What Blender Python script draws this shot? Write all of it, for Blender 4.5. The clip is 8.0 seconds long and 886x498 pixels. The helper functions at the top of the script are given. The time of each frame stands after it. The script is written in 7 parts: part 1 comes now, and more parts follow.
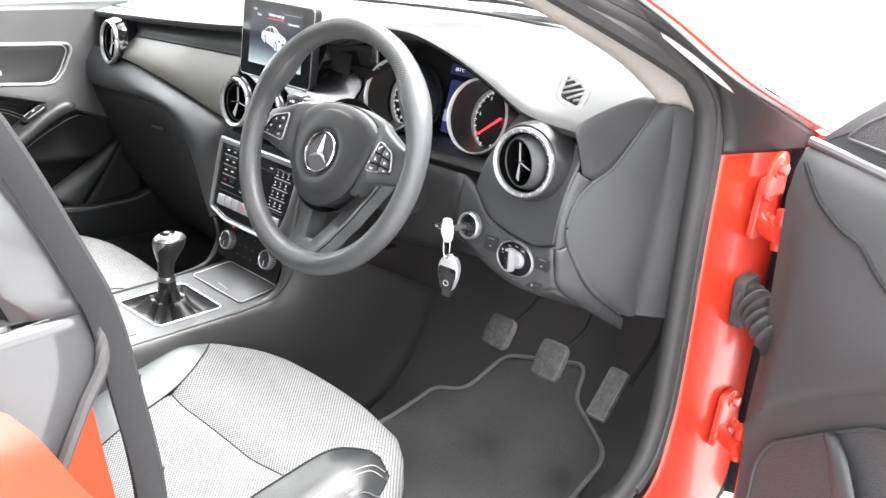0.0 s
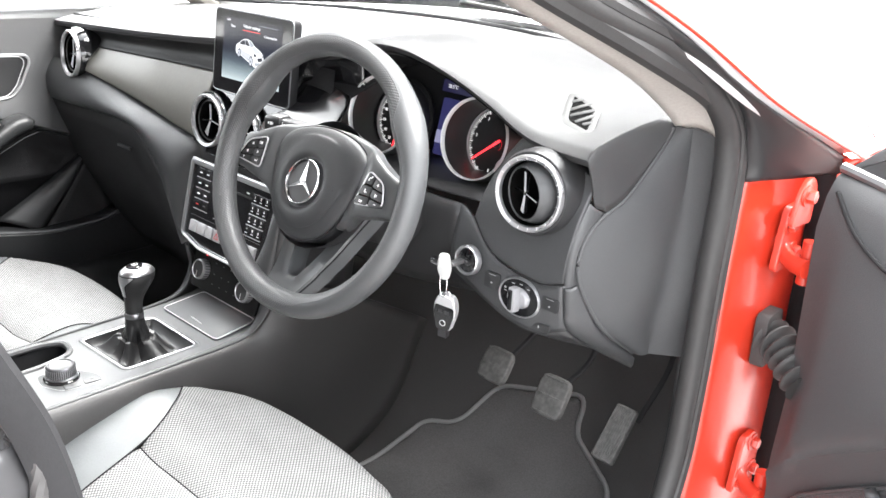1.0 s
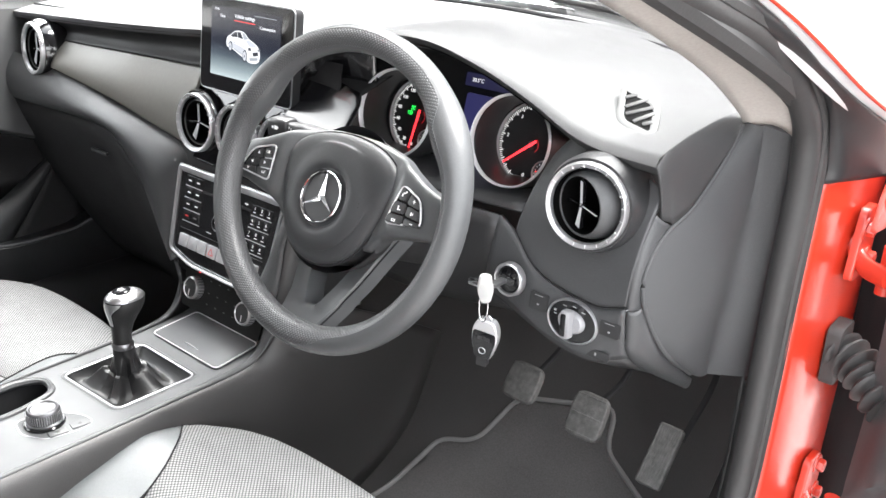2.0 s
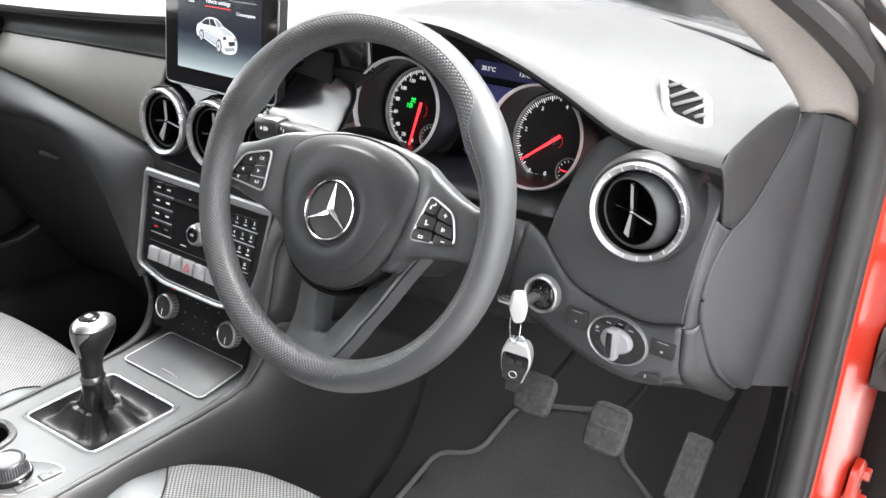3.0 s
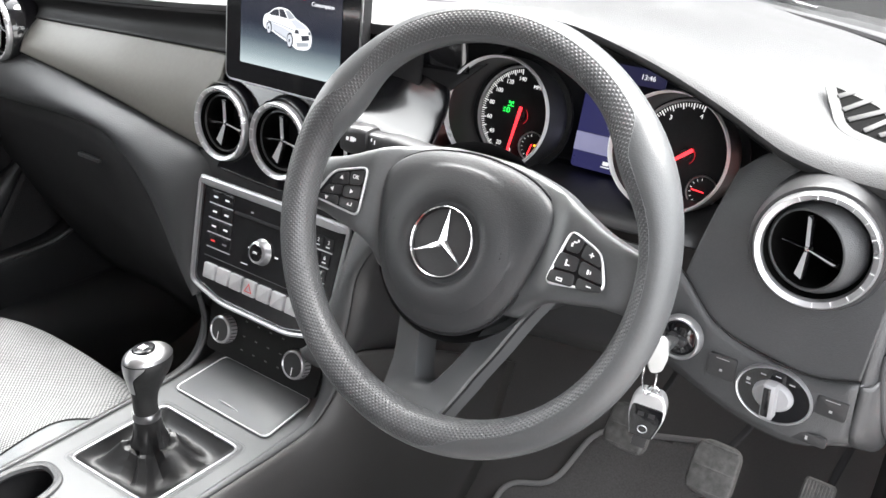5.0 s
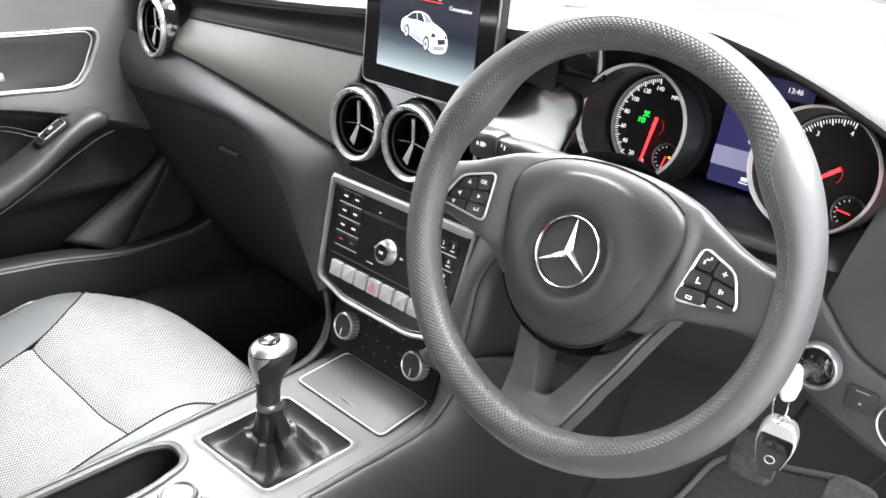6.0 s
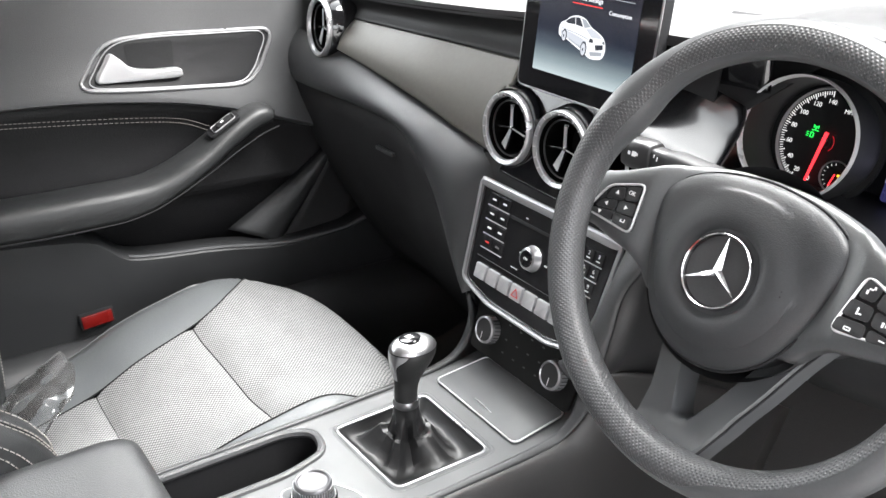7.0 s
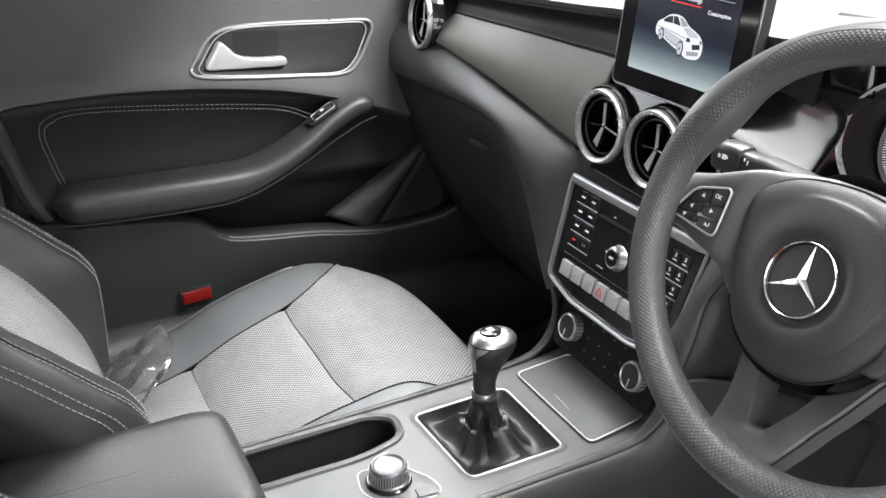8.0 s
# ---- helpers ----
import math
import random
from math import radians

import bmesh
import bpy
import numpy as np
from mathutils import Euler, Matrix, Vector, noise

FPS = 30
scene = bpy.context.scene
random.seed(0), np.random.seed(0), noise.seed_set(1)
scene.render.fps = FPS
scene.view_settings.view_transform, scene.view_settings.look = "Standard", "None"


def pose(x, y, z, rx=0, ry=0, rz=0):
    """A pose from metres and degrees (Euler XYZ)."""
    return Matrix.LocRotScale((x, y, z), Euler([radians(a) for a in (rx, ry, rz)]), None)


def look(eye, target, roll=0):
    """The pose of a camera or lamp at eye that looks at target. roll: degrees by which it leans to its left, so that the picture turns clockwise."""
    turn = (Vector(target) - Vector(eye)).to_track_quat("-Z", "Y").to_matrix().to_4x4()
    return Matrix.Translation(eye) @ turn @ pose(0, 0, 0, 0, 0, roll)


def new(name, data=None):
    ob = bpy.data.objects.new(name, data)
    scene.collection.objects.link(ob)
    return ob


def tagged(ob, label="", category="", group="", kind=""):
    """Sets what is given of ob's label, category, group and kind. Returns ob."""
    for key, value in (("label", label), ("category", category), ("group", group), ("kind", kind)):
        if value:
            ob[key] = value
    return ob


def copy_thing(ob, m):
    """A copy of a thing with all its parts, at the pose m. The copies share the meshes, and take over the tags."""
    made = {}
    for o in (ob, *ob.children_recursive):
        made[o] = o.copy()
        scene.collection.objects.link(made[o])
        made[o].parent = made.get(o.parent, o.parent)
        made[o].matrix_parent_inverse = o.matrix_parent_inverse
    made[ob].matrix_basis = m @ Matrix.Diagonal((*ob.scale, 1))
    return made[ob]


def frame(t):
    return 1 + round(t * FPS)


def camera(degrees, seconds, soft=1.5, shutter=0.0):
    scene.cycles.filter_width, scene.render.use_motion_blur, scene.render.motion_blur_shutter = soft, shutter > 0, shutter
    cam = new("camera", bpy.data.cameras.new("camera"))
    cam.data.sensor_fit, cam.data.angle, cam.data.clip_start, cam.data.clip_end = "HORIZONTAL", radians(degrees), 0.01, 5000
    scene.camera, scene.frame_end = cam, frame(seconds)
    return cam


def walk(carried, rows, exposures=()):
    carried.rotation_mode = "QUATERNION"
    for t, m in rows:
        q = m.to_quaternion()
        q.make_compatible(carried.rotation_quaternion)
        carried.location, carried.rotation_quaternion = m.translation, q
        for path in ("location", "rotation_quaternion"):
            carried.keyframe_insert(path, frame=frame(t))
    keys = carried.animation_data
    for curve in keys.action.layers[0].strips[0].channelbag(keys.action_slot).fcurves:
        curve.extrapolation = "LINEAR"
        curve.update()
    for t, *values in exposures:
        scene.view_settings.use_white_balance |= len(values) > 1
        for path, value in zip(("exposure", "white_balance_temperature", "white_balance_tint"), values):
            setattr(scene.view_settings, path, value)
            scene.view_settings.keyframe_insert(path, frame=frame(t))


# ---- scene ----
cam = camera(52.5, 8.0)
PATH = [
    (0, (1.363, -0.775, 1.236), (0.061, 0.568, 0.528), 3.2),
    (0.5, (1.318, -0.746, 1.239), (0.033, 0.617, 0.539), 3.6),
    (1, (1.25, -0.702, 1.242), (-0.012, 0.678, 0.532), 3.2),
    (1.5, (1.165, -0.672, 1.239), (-0.07, 0.721, 0.506), 2.7),
    (3, (0.924, -0.605, 1.219), (-0.144, 0.887, 0.424), 2.0),
    (3.5, (0.863, -0.579, 1.216), (-0.16, 0.931, 0.394), 1.8),
    (4, (0.817, -0.569, 1.217), (-0.164, 0.969, 0.396), 2.2),
    (4.5, (0.772, -0.555, 1.211), (-0.195, 0.987, 0.383), 2.5),
    (4.7, (0.757, -0.552, 1.209), (-0.254, 0.959, 0.375), 2.2),
    (5.8, (0.751, -0.547, 1.202), (-0.454, 0.821, 0.379), 2.7),
    (6, (0.749, -0.545, 1.204), (-0.532, 0.746, 0.371), 1.7),
    (6.5, (0.747, -0.537, 1.202), (-0.674, 0.605, 0.379), 0.9),
    (7, (0.75, -0.529, 1.204), (-0.751, 0.496, 0.37), 0.5),
    (7.5, (0.756, -0.525, 1.207), (-0.814, 0.381, 0.362), 0.2),
    (8, (0.766, -0.52, 1.209), (-0.841, 0.313, 0.359), 0.3),
]
LIGHT = [(0.0, 3.93), (1.5, 3.80), (3.0, 3.64), (3.5, 3.54), (4.0, 3.44), (4.5, 3.58), (6.0, 3.92), (6.6, 3.72), (7.5, 3.56), (8.0, 3.30)]
walk(cam, [(t, look(eye, target, roll)) for t, eye, target, roll in PATH], exposures=LIGHT)

# ---- world and sun ----
world = bpy.data.worlds.new("world")
scene.world = world
world.use_nodes = True
wn, wl = world.node_tree.nodes, world.node_tree.links
sky = wn.new("ShaderNodeTexSky")
sky.sky_type, sky.sun_disc = "NISHITA", False
sky.sun_elevation, sky.sun_rotation = radians(56), radians(-52)
sky.dust_density, sky.air_density = 4.0, 1.0
grey = wn.new("ShaderNodeHueSaturation")
grey.inputs["Saturation"].default_value = 0.12
wl.new(sky.outputs["Color"], grey.inputs["Color"])
wl.new(grey.outputs["Color"], wn["Background"].inputs["Color"])
wn["Background"].inputs["Strength"].default_value = 0.15

sun = new("sun", bpy.data.lights.new("sun", "SUN"))
sun.data.energy, sun.data.angle, sun.data.color = 1.2, radians(36), (1.0, 0.985, 0.965)
sun.matrix_world = look((3.3, 2.6, 6.3), (0, 0, 0))


# ---- materials ----
GLOW = 0.11  # strength of lit displays against the daylight

def mat(name, col, rough=0.5, metal=0.0, coat=0.0, var=0.12, grain=0, bump=0.0, big=7.0, spec=0.5, kind="noise", emit=None, power=1.0):
    m = bpy.data.materials.new(name)
    m.use_nodes = True
    n, l = m.node_tree.nodes, m.node_tree.links
    b = n["Principled BSDF"]
    tc = n.new("ShaderNodeTexCoord")
    b.inputs["Metallic"].default_value = metal
    b.inputs["Coat Weight"].default_value = coat
    b.inputs["Coat Roughness"].default_value = 0.05
    b.inputs["Specular IOR Level"].default_value = spec
    big_n = n.new("ShaderNodeTexNoise")
    big_n.inputs["Scale"].default_value, big_n.inputs["Detail"].default_value = big, 5.0
    fine = n.new("ShaderNodeTexNoise")
    fine.inputs["Scale"].default_value, fine.inputs["Detail"].default_value = max(grain, 60) * 0.5, 3.0
    for t in (big_n, fine):
        l.new(tc.outputs["Object"], t.inputs["Vector"])
    add = n.new("ShaderNodeMath")
    add.operation = "ADD"
    l.new(big_n.outputs["Fac"], add.inputs[0])
    l.new(fine.outputs["Fac"], add.inputs[1])
    ramp = n.new("ShaderNodeMapRange")
    ramp.inputs["From Min"].default_value, ramp.inputs["From Max"].default_value = 0.6, 1.4
    ramp.inputs["To Min"].default_value, ramp.inputs["To Max"].default_value = 1 - var, 1 + var
    l.new(add.outputs[0], ramp.inputs["Value"])
    mix = n.new("ShaderNodeVectorMath")
    mix.operation = "SCALE"
    mix.inputs[0].default_value = col
    l.new(ramp.outputs["Result"], mix.inputs["Scale"])
    l.new(mix.outputs["Vector"], b.inputs["Base Color"])
    rr = n.new("ShaderNodeMapRange")
    rr.inputs["From Min"].default_value, rr.inputs["From Max"].default_value = 0.3, 0.7
    rr.inputs["To Min"].default_value, rr.inputs["To Max"].default_value = max(rough - 0.06, 0.02), min(rough + 0.08, 1)
    l.new(big_n.outputs["Fac"], rr.inputs["Value"])
    l.new(rr.outputs["Result"], b.inputs["Roughness"])
    if bump:
        if kind == "cells":
            tex = n.new("ShaderNodeTexVoronoi")
            tex.inputs["Scale"].default_value = grain
            src = tex.outputs["Distance"]
        else:
            tex = n.new("ShaderNodeTexNoise")
            tex.inputs["Scale"].default_value, tex.inputs["Detail"].default_value = grain, 4.0
            src = tex.outputs["Fac"]
        l.new(tc.outputs["Object"], tex.inputs["Vector"])
        bp = n.new("ShaderNodeBump")
        bp.inputs["Strength"].default_value, bp.inputs["Distance"].default_value = bump, 0.0008
        l.new(src, bp.inputs["Height"])
        l.new(bp.outputs["Normal"], b.inputs["Normal"])
    if emit:
        b.inputs["Emission Color"].default_value = (*emit, 1)
        b.inputs["Emission Strength"].default_value = power * GLOW
    return m


def woven(name, dark, light, pitch, upright=False, rough=0.9):
    """Seat cloth: a slanting grid of small pale stitches with darker gaps."""
    m = mat(name, light, rough, var=0.12, spec=0.15)
    n, l = m.node_tree.nodes, m.node_tree.links
    b = n["Principled BSDF"]
    turn = n.new("ShaderNodeMapping")
    turn.inputs["Rotation"].default_value = (radians(-90) if upright else 0, 0, radians(45))
    turn.inputs["Scale"].default_value = (1.0, 1.0, 1.0)
    vo = n.new("ShaderNodeTexVoronoi")
    vo.voronoi_dimensions = "2D"
    vo.inputs["Scale"].default_value, vo.inputs["Randomness"].default_value = 1.0 / pitch, 0.04
    l.new(n["Texture Coordinate"].outputs["Object"], turn.inputs["Vector"])
    l.new(turn.outputs["Vector"], vo.inputs["Vector"])
    gap = n.new("ShaderNodeMapRange")
    gap.inputs["From Min"].default_value, gap.inputs["From Max"].default_value = 0.24, 0.52
    l.new(vo.outputs["Distance"], gap.inputs["Value"])
    tone = n.new("ShaderNodeMix")
    tone.data_type = "RGBA"
    tone.inputs["A"].default_value, tone.inputs["B"].default_value = (*light, 1), (*dark, 1)
    l.new(gap.outputs["Result"], tone.inputs["Factor"])
    old = b.inputs["Base Color"].links[0].from_node
    grade = n.new("ShaderNodeVectorMath")
    grade.operation = "SCALE"
    l.new(old.inputs["Scale"].links[0].from_socket, grade.inputs["Scale"])
    l.new(tone.outputs["Result"], grade.inputs[0])
    l.new(grade.outputs["Vector"], b.inputs["Base Color"])
    bp = n.new("ShaderNodeBump")
    bp.inputs["Strength"].default_value, bp.inputs["Distance"].default_value = 0.45, 0.0010
    bp.invert = True
    l.new(vo.outputs["Distance"], bp.inputs["Height"])
    l.new(bp.outputs["Normal"], b.inputs["Normal"])
    return m


def dimpled(name, col, cells, rough):
    """Leather pressed with a regular grid of small dimples, laid out along the mesh's own map."""
    m = mat(name, col, rough, grain=900, bump=0.2)
    n, l = m.node_tree.nodes, m.node_tree.links
    uv = n.new("ShaderNodeUVMap")
    sc = n.new("ShaderNodeMapping")
    sc.inputs["Rotation"].default_value = (0, 0, radians(45))
    sc.inputs["Scale"].default_value = (cells[0] * 0.72, cells[1] * 0.72, 1)
    vo = n.new("ShaderNodeTexVoronoi")
    vo.inputs["Scale"].default_value, vo.inputs["Randomness"].default_value = 1.0, 0.0
    bp = n.new("ShaderNodeBump")
    bp.inputs["Strength"].default_value, bp.inputs["Distance"].default_value = 0.9, 0.0005
    bp.invert = True
    l.new(uv.outputs["UV"], sc.inputs["Vector"])
    pit = n.new("ShaderNodeMapRange")
    pit.interpolation_type = "SMOOTHSTEP"
    pit.inputs["From Min"].default_value, pit.inputs["From Max"].default_value = 0.16, 0.40
    l.new(sc.outputs["Vector"], vo.inputs["Vector"])
    l.new(vo.outputs["Distance"], pit.inputs["Value"])
    l.new(pit.outputs["Result"], bp.inputs["Height"])
    l.new(bp.outputs["Normal"], n["Principled BSDF"].inputs["Normal"])
    return m


def glass_mat(name, tint=(1, 1, 1), rough=0.0):
    m = bpy.data.materials.new(name)
    m.use_nodes = True
    n, l = m.node_tree.nodes, m.node_tree.links
    n.remove(n["Principled BSDF"])
    tr, gl, mx, fr = (n.new("ShaderNodeBsdf" + k) for k in ("Transparent", "Glossy")), None, None, None
    tr, gl = tr
    tr.inputs["Color"].default_value = (*tint, 1)
    gl.inputs["Roughness"].default_value = rough
    fr = n.new("ShaderNodeFresnel")
    fr.inputs["IOR"].default_value = 1.45
    mx = n.new("ShaderNodeMixShader")
    l.new(fr.outputs["Fac"], mx.inputs["Fac"])
    l.new(tr.outputs["BSDF"], mx.inputs[1])
    l.new(gl.outputs["BSDF"], mx.inputs[2])
    l.new(mx.outputs["Shader"], n["Material Output"].inputs["Surface"])
    return m


SOFT = mat("soft_touch_grey", (0.045, 0.046, 0.048), 0.41, grain=900, bump=0.35, kind="cells")
PAD = mat("dash_pad_grey", (0.036, 0.036, 0.037), 0.48, grain=900, bump=0.3, kind="cells")
PLASTIC = mat("black_plastic", (0.022, 0.022, 0.023), 0.38, grain=700, bump=0.2)
MATT = mat("matt_black", (0.014, 0.014, 0.015), 0.75, grain=500, bump=0.2, spec=0.2)
GLOSS = mat("gloss_black", (0.006, 0.006, 0.007), 0.08, coat=0.6, var=0.05)
LEATHER = mat("black_leather", (0.020, 0.0208, 0.0215), 0.38, grain=700, bump=0.28, kind="cells")
RIM = dimpled("dimpled_rim_leather", (0.052, 0.053, 0.055), (500, 46), 0.39)
RIM_SMOOTH = mat("wheel_smooth_leather", (0.058, 0.060, 0.062), 0.38, grain=900, bump=0.2)
for hide in (RIM, RIM_SMOOTH):
    hide.node_tree.nodes["Principled BSDF"].inputs["Specular IOR Level"].default_value = 0.6
SEATSIDE = mat("grey_black_seat_vinyl", (0.098, 0.104, 0.107), 0.42, grain=900, bump=0.3, kind="cells")
CLOTH = woven("grey_seat_cloth", (0.070, 0.071, 0.072), (0.255, 0.256, 0.253), 0.0040)
CLOTH_BACK = woven("grey_backrest_cloth", (0.070, 0.071, 0.072), (0.255, 0.256, 0.253), 0.0040, upright=True)
CARPET = mat("black_carpet", (0.046, 0.045, 0.045), 0.95, grain=900, bump=1.0, spec=0.1)
MATFABRIC = mat("floor_mat_carpet", (0.068, 0.067, 0.067), 0.95, grain=700, bump=1.0, spec=0.1, var=0.3, big=5)
TRIM = mat("grey_beige_trim", (0.085, 0.081, 0.071), 0.42, metal=0.25, grain=300, bump=0.1)
PILLAR = mat("beige_grey_pillar_trim", (0.36, 0.335, 0.31), 0.75, grain=600, bump=0.2)
HEADLINER = mat("beige_grey_headliner", (0.50, 0.48, 0.45), 0.9, grain=500, bump=0.3)
SILVER = mat("silver_paint", (0.66, 0.66, 0.67), 0.34, metal=0.65, var=0.05)
CHROME = mat("chrome", (0.58, 0.58, 0.59), 0.13, metal=1.0, var=0.03)
SATIN = mat("satin_metal", (0.45, 0.45, 0.46), 0.32, metal=1.0, var=0.06)
CONTOP = mat("satin_mid_grey", (0.090, 0.092, 0.094), 0.50, metal=0.1, var=0.08, spec=0.35)
GREYMETAL = mat("satin_dark_grey", (0.10, 0.102, 0.105), 0.36, metal=0.25, var=0.08)
RUBBER = mat("rubber", (0.030, 0.029, 0.029), 0.55, grain=300, bump=0.2)
PEDAL = mat("worn_pedal_rubber", (0.075, 0.074, 0.072), 0.7, grain=260, bump=1.0, var=0.45, big=60)
RED = mat("red_car_paint", (0.47, 0.030, 0.013), 0.36, coat=0.6, var=0.04, metal=0.0)
RED.node_tree.nodes["Principled BSDF"].inputs["Coat Roughness"].default_value = 0.16
WHITE = mat("white_print", (0.8, 0.8, 0.8), 0.5, var=0.02)
REDLENS = mat("red_reflector", (0.13, 0.006, 0.005), 0.22, coat=0.5, var=0.05)
CAPGREY = mat("soft_end_cap_grey", (0.052, 0.053, 0.055), 0.58, grain=900, bump=0.3, kind="cells", spec=0.3)
RINGPAINT = mat("bright_ring_paint", (0.72, 0.72, 0.73), 0.32, metal=0.3, var=0.04)
BEZEL = mat("brushed_vent_ring", (0.42, 0.42, 0.43), 0.30, metal=0.8, var=0.06)
DIAL = mat("dial_satin_metal", (0.30, 0.30, 0.31), 0.46, metal=0.35, var=0.06)
MATEDGE = mat("mat_binding_grey", (0.13, 0.13, 0.13), 0.8)
DARKROLL = mat("dark_lower_roll", (0.024, 0.0248, 0.026), 0.43, grain=900, bump=0.35, kind="cells")
HAZARD = mat("hazard_red_print", (0.55, 0.02, 0.02), 0.4)
FACE = mat("black_panel_face", (0.008, 0.008, 0.009), 0.22, coat=0.3, var=0.05)
DARKHIDE = mat("black_inset_leather", (0.012, 0.012, 0.013), 0.48, grain=420, bump=0.4, kind="cells", spec=0.25)
GLASS = glass_mat("clear_glass", (0.96, 0.97, 0.97))


# ---- mesh helpers ----
V = Vector
BASES = {}


def thing(name, base, label, category, group="", kind=""):
    ob = new(name)
    ob.empty_display_size = 0.02
    ob.location = base
    BASES[ob.name] = V(base)
    return tagged(ob, label, category, group, kind)


def part(name, bm, material, parent=None, label="", flat=False, thick=0.0):
    base = None
    p = parent
    while p is not None:
        base = BASES.get(p.name, base)
        p = p.parent
    if base is not None:
        bmesh.ops.translate(bm, verts=bm.verts, vec=-base)
    bmesh.ops.recalc_face_normals(bm, faces=bm.faces)
    me = bpy.data.meshes.new(name)
    bm.to_mesh(me)
    bm.free()
    if not flat:
        me.shade_smooth()
        me.set_sharp_from_angle(angle=radians(38))
    me.materials.append(material)
    ob = new(name, me)
    if parent is not None:
        ob.parent = parent
    if thick:
        md = ob.modifiers.new("thickness", "SOLIDIFY")
        md.thickness, md.offset = thick, 0
    if label:
        ob["label"] = label
    return ob


def solo(name, bm, material, label, category, kind="", group="", thick=0.0, flat=False):
    return tagged(part(name, bm, material, None, thick=thick, flat=flat), label, category, group, kind)


def cr(pts, n, closed=False):
    """n points on a smooth curve through pts."""
    pts = [V(p) for p in pts]
    m = len(pts)
    out = []
    segs = m if closed else m - 1
    for i in range(n):
        u = i / (n if closed else n - 1) * segs
        k = min(int(u), segs - 1)
        t = u - k
        if closed:
            a, b, c, d = (pts[(k + j - 1) % m] for j in range(4))
        else:
            b, c = pts[k], pts[k + 1]
            a = pts[k - 1] if k else b * 2 - c
            d = pts[k + 2] if k + 2 < m else c * 2 - b
        out.append(0.5 * ((2 * b) + (c - a) * t + (2 * a - 5 * b + 4 * c - d) * t * t + (3 * b - a - 3 * c + d) * t ** 3))
    return out


def lin(table, x):
    """Smooth value from rows (x, value...)."""
    xs = [r[0] for r in table]
    if x <= xs[0]:
        return table[0][1:]
    if x >= xs[-1]:
        return table[-1][1:]
    k = max(i for i in range(len(xs)) if xs[i] <= x)
    h = [b - a for a, b in zip(xs[:-1], xs[1:])]
    t = (x - xs[k]) / h[k]
    out = []
    for c in range(1, len(table[0])):
        d = [(table[i + 1][c] - table[i][c]) / h[i] for i in range(len(h))]
        def slope(i):
            if i == 0 or i == len(h):
                return d[min(i, len(h) - 1)]
            return 0.0 if d[i - 1] * d[i] <= 0 else 2 * d[i - 1] * d[i] / (d[i - 1] + d[i])
        p, q, m0, m1 = table[k][c], table[k + 1][c], slope(k) * h[k], slope(k + 1) * h[k]
        out.append((2 * t ** 3 - 3 * t ** 2 + 1) * p + (t ** 3 - 2 * t ** 2 + t) * m0 + (3 * t ** 2 - 2 * t ** 3) * q + (t ** 3 - t ** 2) * m1)
    return tuple(out)


def grid(rows, cu=False, cv=False, caps=False):
    """A skin over rows of points. cu: each row is a loop; cv: the rows close up."""
    bm = bmesh.new()
    vs = [[bm.verts.new(p) for p in r] for r in rows]
    nr, nc = len(vs), len(vs[0])
    for i in range(nr if cv else nr - 1):
        for j in range(nc if cu else nc - 1):
            q = (vs[i][j], vs[i][(j + 1) % nc], vs[(i + 1) % nr][(j + 1) % nc], vs[(i + 1) % nr][j])
            try:
                bm.faces.new(q)
            except ValueError:
                pass
    if caps:
        bm.faces.new(vs[0])
        bm.faces.new(list(reversed(vs[-1])))
    return bm


def patch(a, b, nu=24, nv=8, bulge=(0, 0, 0), ca=None):
    """A skin between the curves a and b (control points), bulging at its middle."""
    ra, rb = cr(a, nu), cr(b, nu)
    mid = cr(ca, nu) if ca else None
    rows = []
    for j in range(nv + 1):
        t = j / nv
        w = 4 * t * (1 - t)
        if mid:
            rows.append([p * (1 - t) ** 2 + m * 2 * t * (1 - t) + q * t * t for p, m, q in zip(ra, mid, rb)])
        else:
            rows.append([p.lerp(q, t) + V(bulge) * w for p, q in zip(ra, rb)])
    return grid(rows)


def tube(path, r, seg=10, closed=False, flat=1.0, up=(0, 0, 1), caps=True):
    """A tube along path; r a number or one for each point; flat squeezes it across up."""
    path = [V(p) for p in path]
    n = len(path)
    rows = []
    for i, p in enumerate(path):
        a = path[(i - 1) % n] if closed or i else p
        b = path[(i + 1) % n] if closed or i < n - 1 else p
        d = (b - a).normalized()
        s = d.cross(V(up))
        s = s.normalized() if s.length > 1e-6 else V((1, 0, 0))
        t = s.cross(d)
        rr = r[i] if isinstance(r, (list, tuple)) else r
        rows.append([p + s * math.cos(k / seg * math.tau) * rr + t * math.sin(k / seg * math.tau) * rr * flat for k in range(seg)])
    return grid(rows, cu=True, cv=closed, caps=caps and not closed)


def lathe(prof, seg=32, m=None, closed=False):
    """A turned body: (radius, height) about local z."""
    rows = [[V((r * math.cos(k / seg * math.tau), r * math.sin(k / seg * math.tau), h)) for k in range(seg)] for r, h in prof]
    bm = grid(rows, cu=True, cv=closed)
    bmesh.ops.remove_doubles(bm, verts=bm.verts, dist=1e-6)
    if m:
        bm.transform(m)
    return bm


